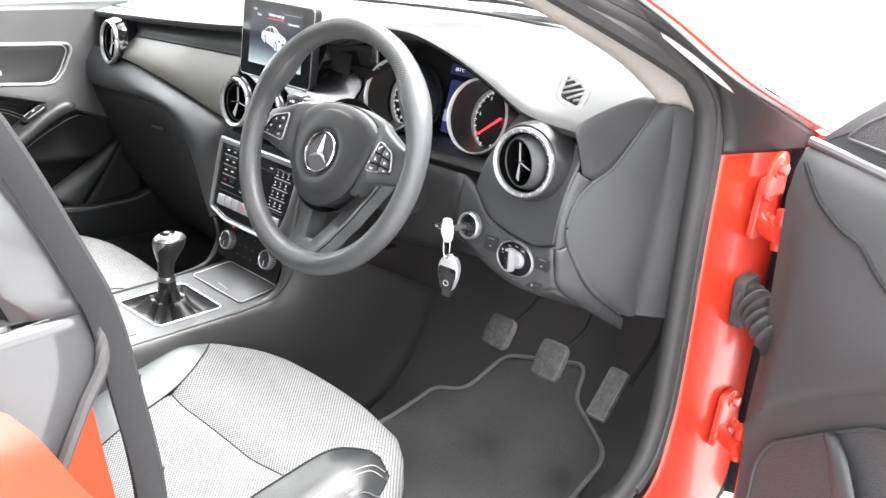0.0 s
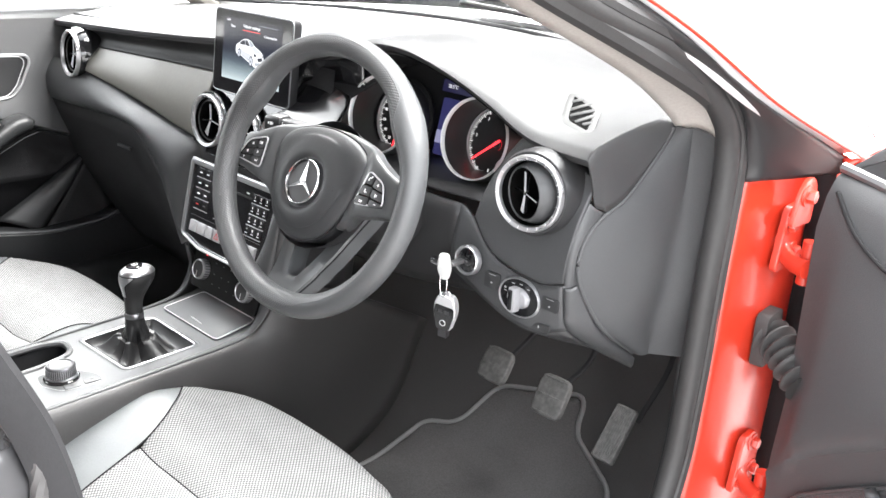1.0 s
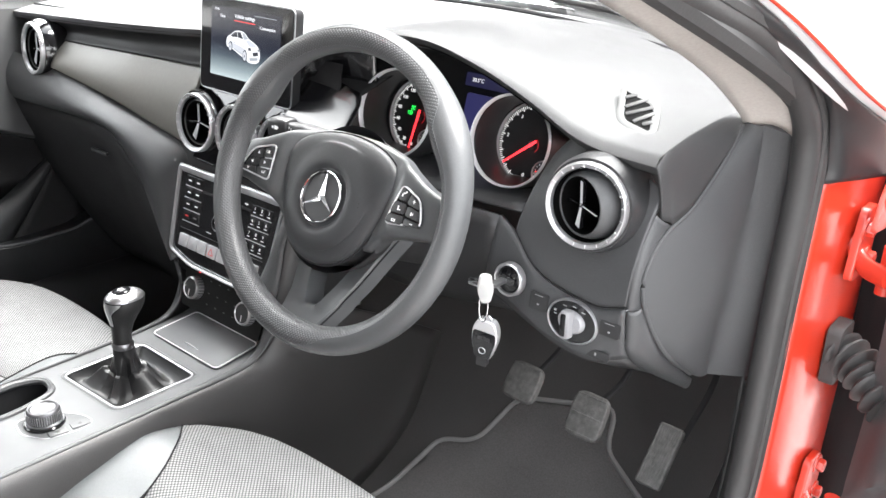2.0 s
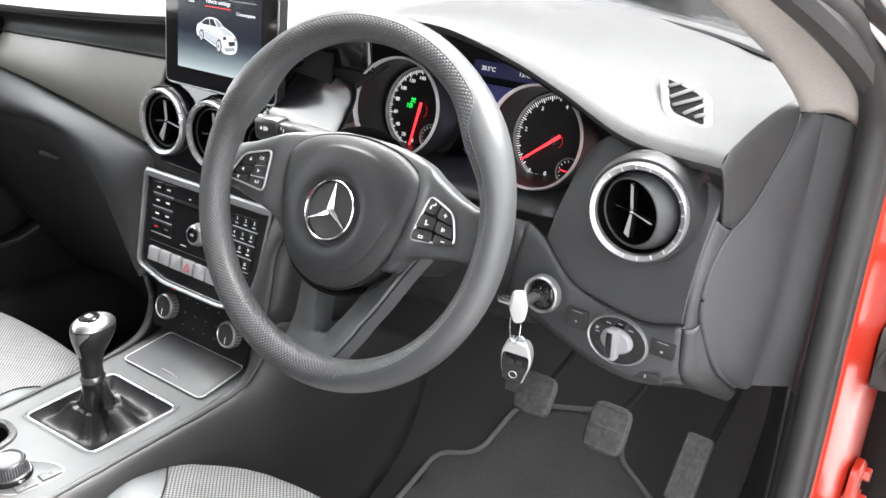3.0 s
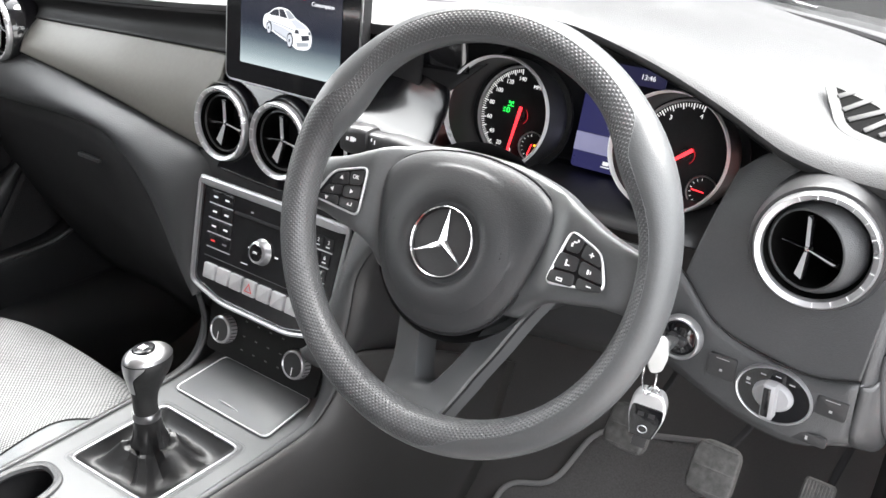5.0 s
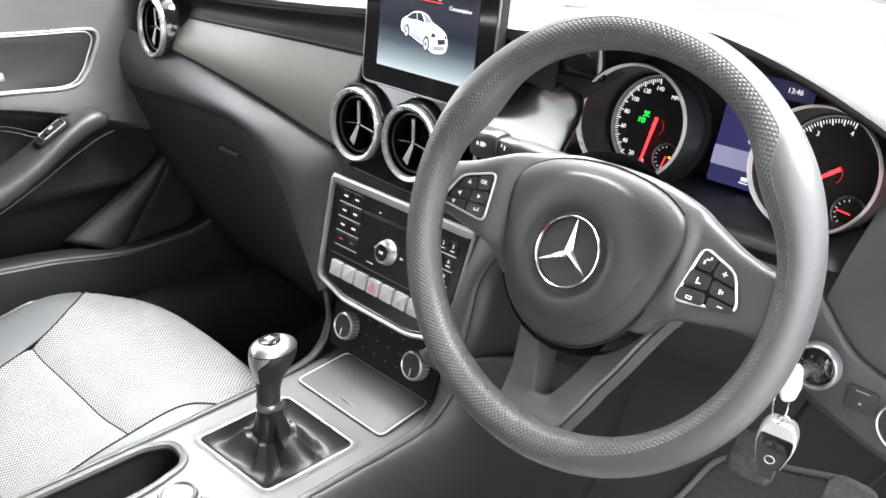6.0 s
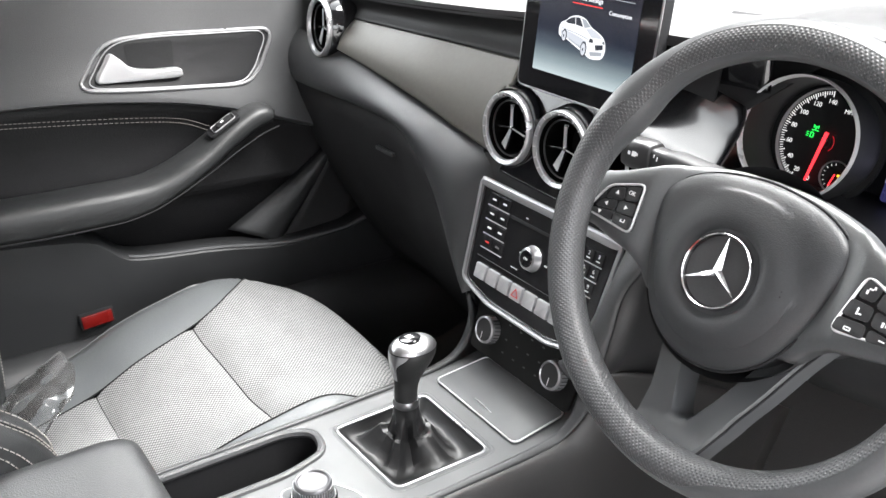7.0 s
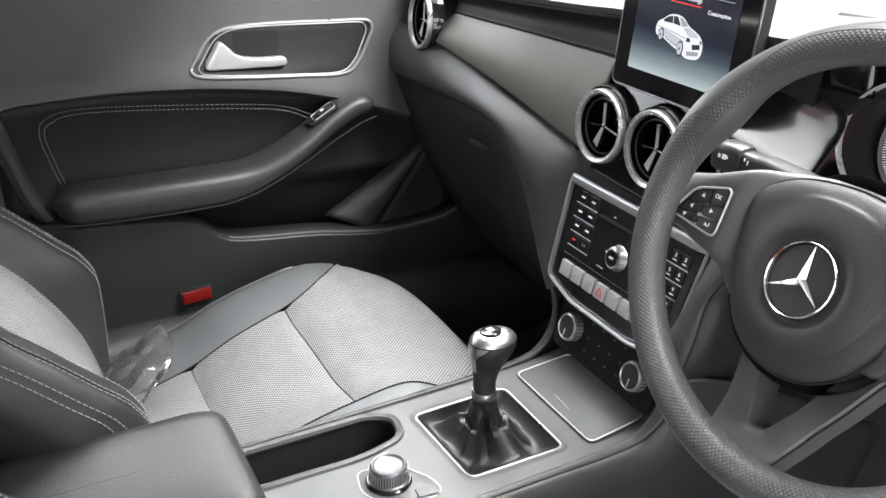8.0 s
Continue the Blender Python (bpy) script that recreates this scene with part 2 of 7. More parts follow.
def prism(outline, depth, m=None, bevel=0.0, segs=2, top=None):
    """An outline in local x, y pushed along local z by depth. top: scale of the far face."""
    bm = bmesh.new()
    lo = [bm.verts.new((x, y, 0)) for x, y in outline]
    cx, cy = sum(p[0] for p in outline) / len(outline), sum(p[1] for p in outline) / len(outline)
    k = top or 1.0
    hi = [bm.verts.new((cx + (x - cx) * k, cy + (y - cy) * k, depth)) for x, y in outline]
    n = len(lo)
    bm.faces.new(lo)
    f = bm.faces.new(hi)
    for i in range(n):
        bm.faces.new((lo[i], lo[(i + 1) % n], hi[(i + 1) % n], hi[i]))
    bmesh.ops.recalc_face_normals(bm, faces=bm.faces)
    if bevel:
        bmesh.ops.bevel(bm, geom=list(f.edges), offset=bevel, segments=segs, affect="EDGES", profile=0.6)
    if m:
        bm.transform(m)
    return bm


def rounded(pts, r, n=5):
    """An outline with its corners rounded off by r."""
    out = []
    m = len(pts)
    for i in range(m):
        p, a, b = V(pts[i]).to_2d(), V(pts[i - 1]).to_2d(), V(pts[(i + 1) % m]).to_2d()
        da, db = (a - p), (b - p)
        k = min(r, da.length * 0.45, db.length * 0.45)
        s, e = p + da.normalized() * k, p + db.normalized() * k
        for j in range(n + 1):
            t = j / n
            out.append(tuple(s * (1 - t) ** 2 + p * 2 * t * (1 - t) + e * t * t))
    return out


def rect(w, h, r=0.003, cx=0.0, cy=0.0):
    return rounded([(cx - w / 2, cy - h / 2), (cx + w / 2, cy - h / 2), (cx + w / 2, cy + h / 2), (cx - w / 2, cy + h / 2)], r, 4)


def band(outline, width, depth, m=None):
    """A raised frame along a closed outline (in local x, y): width inwards, depth along local z."""
    pts = [V(p).to_2d() for p in outline]
    n = len(pts)
    c = sum(pts, V((0, 0))) / n
    ins = []
    for i, p in enumerate(pts):
        d = (pts[(i + 1) % n] - pts[i - 1])
        nrm = V((-d.y, d.x)).normalized()
        if nrm.dot(c - p) < 0:
            nrm = -nrm
        ins.append(p + nrm * width)
    rows = [[V((*p, 0)) for p in pts], [V((*p, depth)) for p in pts],
            [V((*(p * 0.5 + q * 0.5), depth * 1.25)) for p, q in zip(pts, ins)], [V((*q, depth)) for q in ins], [V((*q, 0)) for q in ins]]
    bm = grid(rows, cu=True, cv=True)
    if m:
        bm.transform(m)
    return bm


def box(sx, sy, sz, bevel=0.002, m=None, segs=2):
    bm = bmesh.new()
    bmesh.ops.create_cube(bm, size=1)
    bmesh.ops.scale(bm, verts=bm.verts, vec=(sx, sy, sz))
    if bevel:
        bmesh.ops.bevel(bm, geom=list(bm.edges), offset=bevel, segments=segs, affect="EDGES", profile=0.6)
    if m:
        bm.transform(m)
    return bm


def join(*bms):
    out = bms[0]
    for b in bms[1:]:
        me = bpy.data.meshes.new("tmp")
        b.to_mesh(me)
        b.free()
        out.from_mesh(me)
        bpy.data.meshes.remove(me)
    return out


def at(o, x, y):
    """A local frame at o with the axes x and y; z is their cross product."""
    x = V(x).normalized()
    y = V(y)
    z = x.cross(y).normalized()
    y = z.cross(x)
    m = Matrix((x, y, z)).transposed().to_4x4()
    m.translation = V(o)
    return m


def words(text, size, m):
    cu = bpy.data.curves.new("txt", "FONT")
    cu.body, cu.size, cu.align_x, cu.align_y, cu.extrude = text, size, "CENTER", "CENTER", 0.0002
    ob = bpy.data.objects.new("txt", cu)
    scene.collection.objects.link(ob)
    bpy.context.view_layer.update()
    me = bpy.data.meshes.new_from_object(ob.evaluated_get(bpy.context.evaluated_depsgraph_get()))
    bm = bmesh.new()
    bm.from_mesh(me)
    bpy.data.objects.remove(ob)
    bpy.data.meshes.remove(me)
    bm.transform(m)
    return bm


def bars(rects, m, h=0.0004):
    """Small raised bars (x, y, w, h) in a local frame."""
    bm = bmesh.new()
    for x, y, w, d in rects:
        b = bmesh.ops.create_cube(bm, size=1)["verts"]
        bmesh.ops.scale(bm, verts=b, vec=(w, d, h))
        bmesh.ops.translate(bm, verts=b, vec=(x, y, h / 2))
    bm.transform(m)
    return bm


def holed(bm, centres, r):
    """Cut round openings through a skin that faces the rear: (x, z) centres."""
    bad = [f for f in bm.faces if any(math.hypot(f.calc_center_median().x - cx, f.calc_center_median().z - cz) < r for cx, cz in centres)]
    bmesh.ops.delete(bm, geom=bad, context="FACES")
    return bm



# ---- ground and body shell ----
ground = solo("ground", grid([[V((x, y, 0)) for x in (-60, -5, 5, 60)] for y in (-60, -5, 5, 60)]),
              mat("pale_concrete", (0.30, 0.295, 0.29), 0.8, grain=40, bump=0.3, big=1.5), "pale grey concrete yard floor", "ground", "structure")

# floor pan, firewall and tunnel sides
floor_rows = [(-1.6, 0.30), (-0.62, 0.30), (-0.45, 0.24), (0.40, 0.24), (0.55, 0.30), (0.70, 0.45), (0.78, 0.62), (0.82, 0.93)]
solo("floor", grid([[V((x, y, z)) for x in np.linspace(-0.80, 0.80, 9)] for y, z in floor_rows]), CARPET,
     "black carpeted floor of the footwells and bulkhead", "floor", "structure", thick=0.01)

# roof with headliner
roof_tab = [(-1.9, 1.20), (-1.4, 1.36), (-0.9, 1.42), (-0.4, 1.42), (-0.1, 1.385), (0.02, 1.35)]
def roof_skin(dz, k, s):
    return grid([[V((x * k, y + s, z + dz - 0.09 * (abs(x) / 0.6) ** 3)) for x in np.linspace(-0.60, 0.60, 13)] for y, z in [(p.y, p.z) for p in cr([(0, y, z) for y, z in roof_tab], 20)]])
solo("roof", roof_skin(0.02, 1.02, 0), RED, "red painted car roof panel", "roof", "structure", thick=0.004)
solo("ceiling", roof_skin(0.0, 1.0, -0.01), HEADLINER, "pale beige cloth headliner under the roof", "ceiling", "structure", thick=0.004)

def mirrored(pts):
    return [(-x, y, z) for x, y, z in pts]

# windscreen, rear window and passenger-side windows
SCREEN_TOP = [(-0.66, -0.10, 1.27), (0, 0.0, 1.35), (0.66, -0.10, 1.27)]
SCREEN_MID = [(-0.725, 0.26, 1.115), (0, 0.52, 1.22), (0.725, 0.26, 1.115)]
SCREEN_FOOT = [(-0.80, 0.60, 0.966), (0, 0.94, 0.99), (0.80, 0.60, 0.966)]
ws = solo("windscreen", patch(SCREEN_TOP, SCREEN_FOOT, 24, 12, ca=SCREEN_MID), GLASS, "clear raked windscreen glass", "windscreen", "structure", thick=0.004)
rw = solo("rear_window", patch([(-0.55, -1.45, 1.34), (0, -1.5, 1.37), (0.55, -1.45, 1.34)], [(-0.62, -2.05, 1.0), (0, -2.15, 1.02), (0.62, -2.05, 1.0)], 16, 8, (0, 0, 0.03)), GLASS, "rear window glass", "window", "structure", thick=0.004)
WIN_TOP = [(-0.60, 0.02, 1.27), (-0.63, -0.4, 1.335), (-0.63, -0.9, 1.33), (-0.60, -1.4, 1.26)]
WIN_FOOT = [(-0.765, 0.45, 0.985), (-0.775, -0.2, 0.985), (-0.775, -0.9, 1.0), (-0.74, -1.5, 1.04)]
sw = solo("side_window", patch(WIN_TOP, WIN_FOOT, 24, 8, (-0.02, 0, 0)), GLASS, "passenger side window glass, closed", "window", "structure", thick=0.004)
for g in (ws, rw, sw):
    g.visible_shadow = False
# roof rails and pillars of the passenger side
solo("roof_rail", tube(cr([(-0.76, 0.62, 0.98), (-0.68, 0.3, 1.14), (-0.585, 0.0, 1.29), (-0.615, -0.45, 1.345), (-0.61, -0.95, 1.34), (-0.58, -1.45, 1.27), (-0.7, -1.9, 1.05)], 50), 0.036, 8), PILLAR,
     "beige trim of the passenger side pillar and roof rail", "pillar trim", "structure")
solo("b_pillar", tube(cr([(-0.615, -0.62, 1.34), (-0.70, -0.60, 1.15), (-0.75, -0.585, 0.95), (-0.755, -0.58, 0.60), (-0.74, -0.58, 0.30)], 16), 0.05, 8, flat=0.5, up=(1, 0, 0)), PILLAR,
     "beige trimmed middle pillar of the passenger side", "pillar trim", "structure")
# rear of the cabin: bench, parcel shelf, far side
solo("rear_bulkhead", patch([(-0.75, -1.35, 0.28), (0, -1.4, 0.28), (0.75, -1.35, 0.28)], [(-0.7, -1.7, 0.98), (0, -1.75, 0.98), (0.7, -1.7, 0.98)], 12, 6), SEATSIDE, "dark rear seat back closing the cabin", "rear bench", "structure", thick=0.02)
solo("parcel_shelf", patch([(-0.7, -1.69, 0.99), (0.7, -1.69, 0.99)], [(-0.68, -2.1, 1.0), (0.68, -2.1, 1.0)], 8, 3), MATT, "black parcel shelf", "shelf", "structure", thick=0.01)
solo("rear_side_wall", grid([[V((-0.74, y, z)) for y in (-1.8, -1.2, -0.62)] for z in (0.28, 0.6, 0.985)]), SOFT, "dark rear door lining", "door lining", "structure", thick=0.02)

# driver side: roof rail, windscreen pillar with its trim and seals
rail = [(0.69, -0.10, 1.235), (0.645, -0.3, 1.325), (0.635, -0.6, 1.345), (0.62, -1.0, 1.335), (0.58, -1.45, 1.27), (0.7, -1.9, 1.05)]
solo("pillar_frame", tube(cr(rail, 40), 0.026, 8), PILLAR, "beige trimmed roof rail over the driver door", "roof rail", "structure")
solo("pillar_core", tube(cr([(0.755, 0.42, 0.97), (0.755, 0.30, 1.045), (0.745, 0.15, 1.11), (0.715, 0.0, 1.175), (0.68, -0.12, 1.235)], 24), 0.014, 8), RUBBER, "black pillar core behind the trim", "pillar", "structure")

# pillar trim (inside), two rubber seals, black outer pillar, red screen edge
trim_in = [(0.60, -0.14, 1.245), (0.65, -0.03, 1.18), (0.675, 0.05, 1.14), (0.678, 0.14, 1.105), (0.682, 0.24, 1.062), (0.69, 0.315, 1.015), (0.692, 0.345, 0.99)]
trim_out = [(0.66, -0.16, 1.245), (0.70, -0.06, 1.19), (0.725, 0.036, 1.15), (0.735, 0.12, 1.125), (0.742, 0.22, 1.085), (0.745, 0.315, 1.03), (0.745, 0.36, 0.985)]
solo("pillar_trim", patch(trim_in, trim_out, 24, 6, (0.004, -0.008, 0.012)), PILLAR, "pale beige windscreen pillar trim on the driver side", "pillar trim", "structure", thick=0.006)
seal = cr([(0.655, -0.30, 1.315), (0.69, -0.09, 1.23), (0.731, 0.05, 1.165), (0.752, 0.21, 1.105), (0.761, 0.318, 1.030), (0.762, 0.354, 0.96), (0.760, 0.358, 0.80), (0.760, 0.356, 0.62), (0.760, 0.345, 0.50),
           (0.764, 0.295, 0.425), (0.769, 0.16, 0.392), (0.778, -0.2, 0.385), (0.782, -0.5, 0.39), (0.784, -0.60, 0.45), (0.782, -0.615, 0.7), (0.775, -0.625, 0.95), (0.70, -0.70, 1.25)], 120)
ds = thing("door_seal", (0.788, 0.35, 0.39), "dark grey rubber seal round the open door aperture", "door seal", kind="structure")
part("seal_bulb", tube(seal, 0.016, 10, up=(1, 0, 0)), RUBBER, ds)
part("seal_lip", tube([p + V((0.012, 0.012, 0.004)) for p in seal[8:70]], 0.009, 8, up=(1, 0, 0)), RUBBER, ds)
solo("pillar_cover", patch([(0.628, -0.24, 1.295), (0.695, -0.06, 1.225), (0.755, 0.15, 1.135), (0.780, 0.31, 1.05), (0.782, 0.365, 0.97), (0.780, 0.374, 0.936)], [(0.626, -0.230, 1.318), (0.691, -0.060, 1.245), (0.761, 0.150, 1.145), (0.806, 0.330, 1.045), (0.846, 0.515, 0.962), (0.84, 0.53, 0.935)], 24, 6, (0.004, 0, 0)), PLASTIC,
     "black plastic mirror triangle at the foot of the pillar", "pillar cover", "structure", thick=0.006)
edge_line = cr([(0.64, -0.22, 1.318), (0.705, -0.05, 1.245), (0.775, 0.16, 1.145), (0.82, 0.34, 1.045), (0.862, 0.545, 0.958)], 36)
# pale paint here stands in for sky reflected in the pillar's outer skin
solo("pillar_sheen_strip", grid([[p + V((-0.027, -0.021, -0.006)) for p in edge_line], [p + V((-0.023, -0.018, 0.003)) for p in edge_line], [p + V((-0.010, -0.008, 0.008)) for p in edge_line], [p + V((0.003, 0.002, 0.002)) for p in edge_line]]), RINGPAINT, "pale strip painted as the sky sheen along the windscreen pillar", "pillar moulding", "structure", thick=0.002)
solo("pillar_edge", tube([p + V((0.003, 0.004, -0.002)) for p in edge_line], 0.0024, 8), RED, "red painted outer edge of the windscreen pillar", "pillar", "structure")
# red door post with hinges
post_in = [(0.778, 0.376, 0.940), (0.778, 0.369, 0.80), (0.778, 0.367, 0.62), (0.778, 0.358, 0.50), (0.779, 0.322, 0.405), (0.782, 0.20, 0.368), (0.79, -0.1, 0.358), (0.80, -0.62, 0.358)]
post_mid = [(0.799, 0.475, 0.955), (0.799, 0.472, 0.80), (0.799, 0.468, 0.62), (0.799, 0.45, 0.48), (0.80, 0.39, 0.37), (0.806, 0.22, 0.315), (0.812, -0.1, 0.305), (0.816, -0.62, 0.305)]
post_out = [(0.80, 0.56, 0.95), (0.80, 0.56, 0.80), (0.80, 0.56, 0.62), (0.80, 0.55, 0.46), (0.81, 0.50, 0.32), (0.83, 0.2, 0.26), (0.84, -0.1, 0.25), (0.84, -0.62, 0.25)]
post_mid = [(x + 0.012, y, z) for x, y, z in post_mid]
solo("door_post", patch(post_in, post_out, 60, 14, ca=post_mid), RED, "glossy red painted door post and sill", "door post", "structure", thick=0.004)
solo("post_gap", patch([(0.80, 0.555, 0.945), (0.80, 0.555, 0.30)], [(0.87, 0.59, 0.945), (0.87, 0.59, 0.30)], 8, 3), MATT, "black inner wing behind the hinges", "inner wing", "structure", thick=0.006)

# front wing, bonnet and scuttle
solo("front_wing", patch([(0.86, 0.54, 0.955), (0.865, 0.9, 0.945), (0.85, 1.4, 0.90), (0.78, 1.9, 0.82)], [(0.895, 0.56, 0.55), (0.90, 0.9, 0.55), (0.89, 1.4, 0.5), (0.83, 1.9, 0.45)], 24, 10, (0.035, 0, 0.03)), RED, "red front wing of the car", "wing", "structure", thick=0.004)
solo("front_wing", patch(mirrored([(0.86, 0.54, 0.955), (0.865, 0.9, 0.945), (0.85, 1.4, 0.90), (0.78, 1.9, 0.82)]), mirrored([(0.895, 0.56, 0.55), (0.90, 0.9, 0.55), (0.89, 1.4, 0.5), (0.83, 1.9, 0.45)]), 24, 10, (-0.035, 0, 0.03)), RED, "red front wing of the passenger side", "wing", "structure", thick=0.004)
solo("boot_lid", patch([(-0.66, -2.02, 0.99), (0, -2.12, 1.01), (0.66, -2.02, 0.99)], [(-0.74, -2.35, 0.55), (0, -2.45, 0.55), (0.74, -2.35, 0.55)], 20, 8, (0, -0.10, 0.10)), RED, "red boot panel closing the rear", "boot", "structure", thick=0.004)
bonnet = solo("bonnet", patch([(-0.864, 0.55, 0.955), (-0.80, 0.62, 0.968), (-0.45, 0.88, 0.982), (0, 1.02, 0.995), (0.45, 0.88, 0.982), (0.79, 0.57, 0.966), (0.862, 0.50, 0.952)], [(-0.84, 1.9, 0.82), (-0.65, 1.97, 0.83), (-0.4, 2.02, 0.84), (0, 2.05, 0.85), (0.4, 2.02, 0.84), (0.65, 1.97, 0.83), (0.84, 1.9, 0.82)], 32, 10, (0, 0, 0.05)), RED, "glossy red bonnet beyond the windscreen", "bonnet", "structure", thick=0.004)
for gap in ([(0.785, 0.515, 0.982), (0.71, 0.65, 0.985), (0.644, 0.785, 0.990)], [(0.846, 0.628, 0.972), (0.80, 0.70, 0.984), (0.757, 0.775, 0.988)]):
    part("panel_gap", tube(cr(gap, 12), 0.0012, 6), MATT, bonnet)
solo("scuttle", patch([(-0.45, 0.79, 0.99), (0, 0.87, 0.995), (0.42, 0.80, 0.99)], [(-0.46, 0.90, 0.978), (0, 1.0, 0.985), (0.43, 0.90, 0.978)], 24, 3), MATT, "black scuttle panel below the windscreen", "scuttle", "structure", thick=0.004)
wiper = thing("windscreen_wiper", (0.2, 0.80, 1.02), "black windscreen wiper parked at the screen foot", "wiper")
part("arm", tube(cr([(0.42, 0.80, 1.005), (0.34, 0.81, 1.02), (0.20, 0.825, 1.035)], 12), 0.007, 8), PLASTIC, wiper)
part("blade", tube(cr([(0.40, 0.76, 1.025), (0.20, 0.79, 1.04), (-0.12, 0.81, 1.05)], 16), 0.006, 8), RUBBER, wiper)

def smooth(t):
    t = max(0.0, min(1.0, t))
    return t * t * (3 - 2 * t)


# ---- dashboard ----
dash = thing("dashboard", (0, 0.4, 0.70), "dark grey soft dashboard with pale trim band and round vents", "dashboard")
EDGE = [(-0.72, 0.17, 0.972), (-0.55, 0.17, 0.982), (-0.375, 0.17, 0.992), (-0.20, 0.175, 1.004), (-0.1, 0.18, 1.012), (0.05, 0.19, 1.018), (0.14, 0.185, 1.024), (0.20, 0.18, 1.042), (0.27, 0.178, 1.058), (0.35, 0.178, 1.060),
        (0.43, 0.182, 1.040), (0.50, 0.186, 1.012), (0.56, 0.186, 0.984), (0.61, 0.182, 0.975), (0.673, 0.172, 0.975)]
FOOT = [(-0.74, 0.655, 0.985), (-0.55, 0.74, 0.99), (-0.375, 0.82, 0.995), (-0.20, 0.88, 0.998), (-0.1, 0.90, 1.0), (0.05, 0.91, 1.0), (0.14, 0.90, 1.0), (0.20, 0.885, 1.0), (0.27, 0.86, 0.998), (0.35, 0.83, 0.996),
        (0.43, 0.79, 0.994), (0.50, 0.76, 0.992), (0.56, 0.735, 0.99), (0.61, 0.715, 0.988), (0.70, 0.655, 0.985)]
N = 90
e, ft = cr(EDGE, N), cr(FOOT, N)
rows = []
for t in (-3, -2, -1, 0.0, 0.012, 0.03, 0.06, 0.10, 0.15, 0.25, 0.4, 0.55, 0.7, 0.85, 1.0):
    row = []
    for p, q in zip(e, ft):
        roll = smooth((p.x - 0.10) / 0.12)
        if t < 0:
            k = {-3: (0.034, -0.022), -2: (0.011, -0.015), -1: (0.001, -0.006)}[t]
            row.append(p + V((0, k[0] * roll + (-t - 1) * 0.002 * (1 - roll), k[1] * roll + t * 0.004 * (1 - roll))))
            continue
        w = p.lerp(q, t)
        hump = (0.022 + 0.012 * max(0, min(1, (p.x - 0.45) / 0.1))) * max(0.0, math.sin(math.pi * min(1, t * 1.05))) ** (0.6 if p.x > 0.4 else 0.8) * (1 - 0.3 * t)
        row.append(w + V((0, 0, hump - 0.004 * roll * (t < 0.005))))
    rows.append(row)
pad_end = [r[-1] for r in rows]
part("top_pad", grid(rows), PAD, dash, "soft grey top pad, pale in the daylight")
# a groove line along the pad near the screen
part("screen_strip", tube(cr([(-0.70, 0.56, 1.005), (-0.3, 0.70, 1.020), (0.1, 0.72, 1.025), (0.45, 0.60, 1.02), (0.66, 0.47, 1.01)], 40), 0.004, 6), PLASTIC, dash)

# passenger side: dark band, trim band, lower roll
XS = list(np.linspace(-0.70, -0.115, 140))
T_A = [(-0.72, 0.172, 0.966), (-0.375, 0.172, 0.986), (-0.10, 0.182, 1.006)]
T_B = [(-0.72, 0.185, 0.930), (-0.51, 0.178, 0.938), (-0.30, 0.178, 0.947), (-0.11, 0.178, 0.954)]
T_C = [(-0.72, 0.150, 0.905), (-0.507, 0.146, 0.888), (-0.32, 0.146, 0.866), (-0.18, 0.146, 0.843), (-0.11, 0.142, 0.834)]
T_D = [(-0.72, 0.135, 0.815), (-0.64, 0.130, 0.815), (-0.36, 0.122, 0.826), (-0.18, 0.118, 0.806), (-0.11, 0.114, 0.775)]
def strip(ta, tb, xs, bul, nv=8):
    return grid([[V((x, *lin(ta, x))).lerp(V((x, *lin(tb, x))), j / nv) + V((0, bul * 4 * (j / nv) * (1 - j / nv), 0)) for x in xs] for j in range(nv + 1)])
part("dark_band", holed(strip(T_A, T_B, XS, 0.016, 16), [(-0.601, 0.918)], 0.046), mat("fascia_band_black", (0.007, 0.007, 0.0075), 0.55, grain=700, bump=0.2, spec=0.2), dash, "black upper fascia band", thick=0.004)
part("trim_band", holed(strip([(r[0], r[1] + 0.003, r[2] - 0.001) for r in T_B], T_C, [x for x in XS if -0.545 < x], -0.006, 28), [(-0.101, 0.873)], 0.047), TRIM, dash, "satin grey beige trim band", thick=0.004)
ROLL_A = [(x, y + 0.006, z - 0.006) for x, y, z in T_C[:-1]] + [(-0.126, 0.150, 0.818), (-0.120, 0.138, 0.77), (-0.113, 0.124, 0.715), (-0.108, 0.112, 0.680), (-0.106, 0.106, 0.657)]
ROLL_B = T_D[:3] + [(-0.27, 0.116, 0.802), (-0.215, 0.110, 0.765), (-0.182, 0.106, 0.725), (-0.163, 0.106, 0.690), (-0.142, 0.107, 0.665), (-0.116, 0.106, 0.650)]
part("lower_roll", holed(patch(ROLL_A, ROLL_B, 140, 24, (0, -0.016, 0)), [(-0.601, 0.918), (-0.101, 0.873)], 0.045), DARKROLL, dash, "soft dark grey lower roll running down beside the radio")
part("glovebox", patch([(x, y + 0.004, z + 0.002) for x, y, z in ROLL_B], [(-0.72, 0.30, 0.50), (-0.60, 0.28, 0.48), (-0.45, 0.28, 0.475), (-0.35, 0.27, 0.47), (-0.28, 0.27, 0.47), (-0.22, 0.27, 0.47), (-0.18, 0.27, 0.47), (-0.16, 0.27, 0.47), (-0.15, 0.27, 0.47)], 40, 10, (0, -0.02, 0)), MATT, dash, "black glovebox lid in the shade", thick=0.006)
part("glovebox_handle", box(0.050, 0.007, 0.006, 0.002, pose(-0.372, 0.130, 0.771)), DARKROLL, dash)
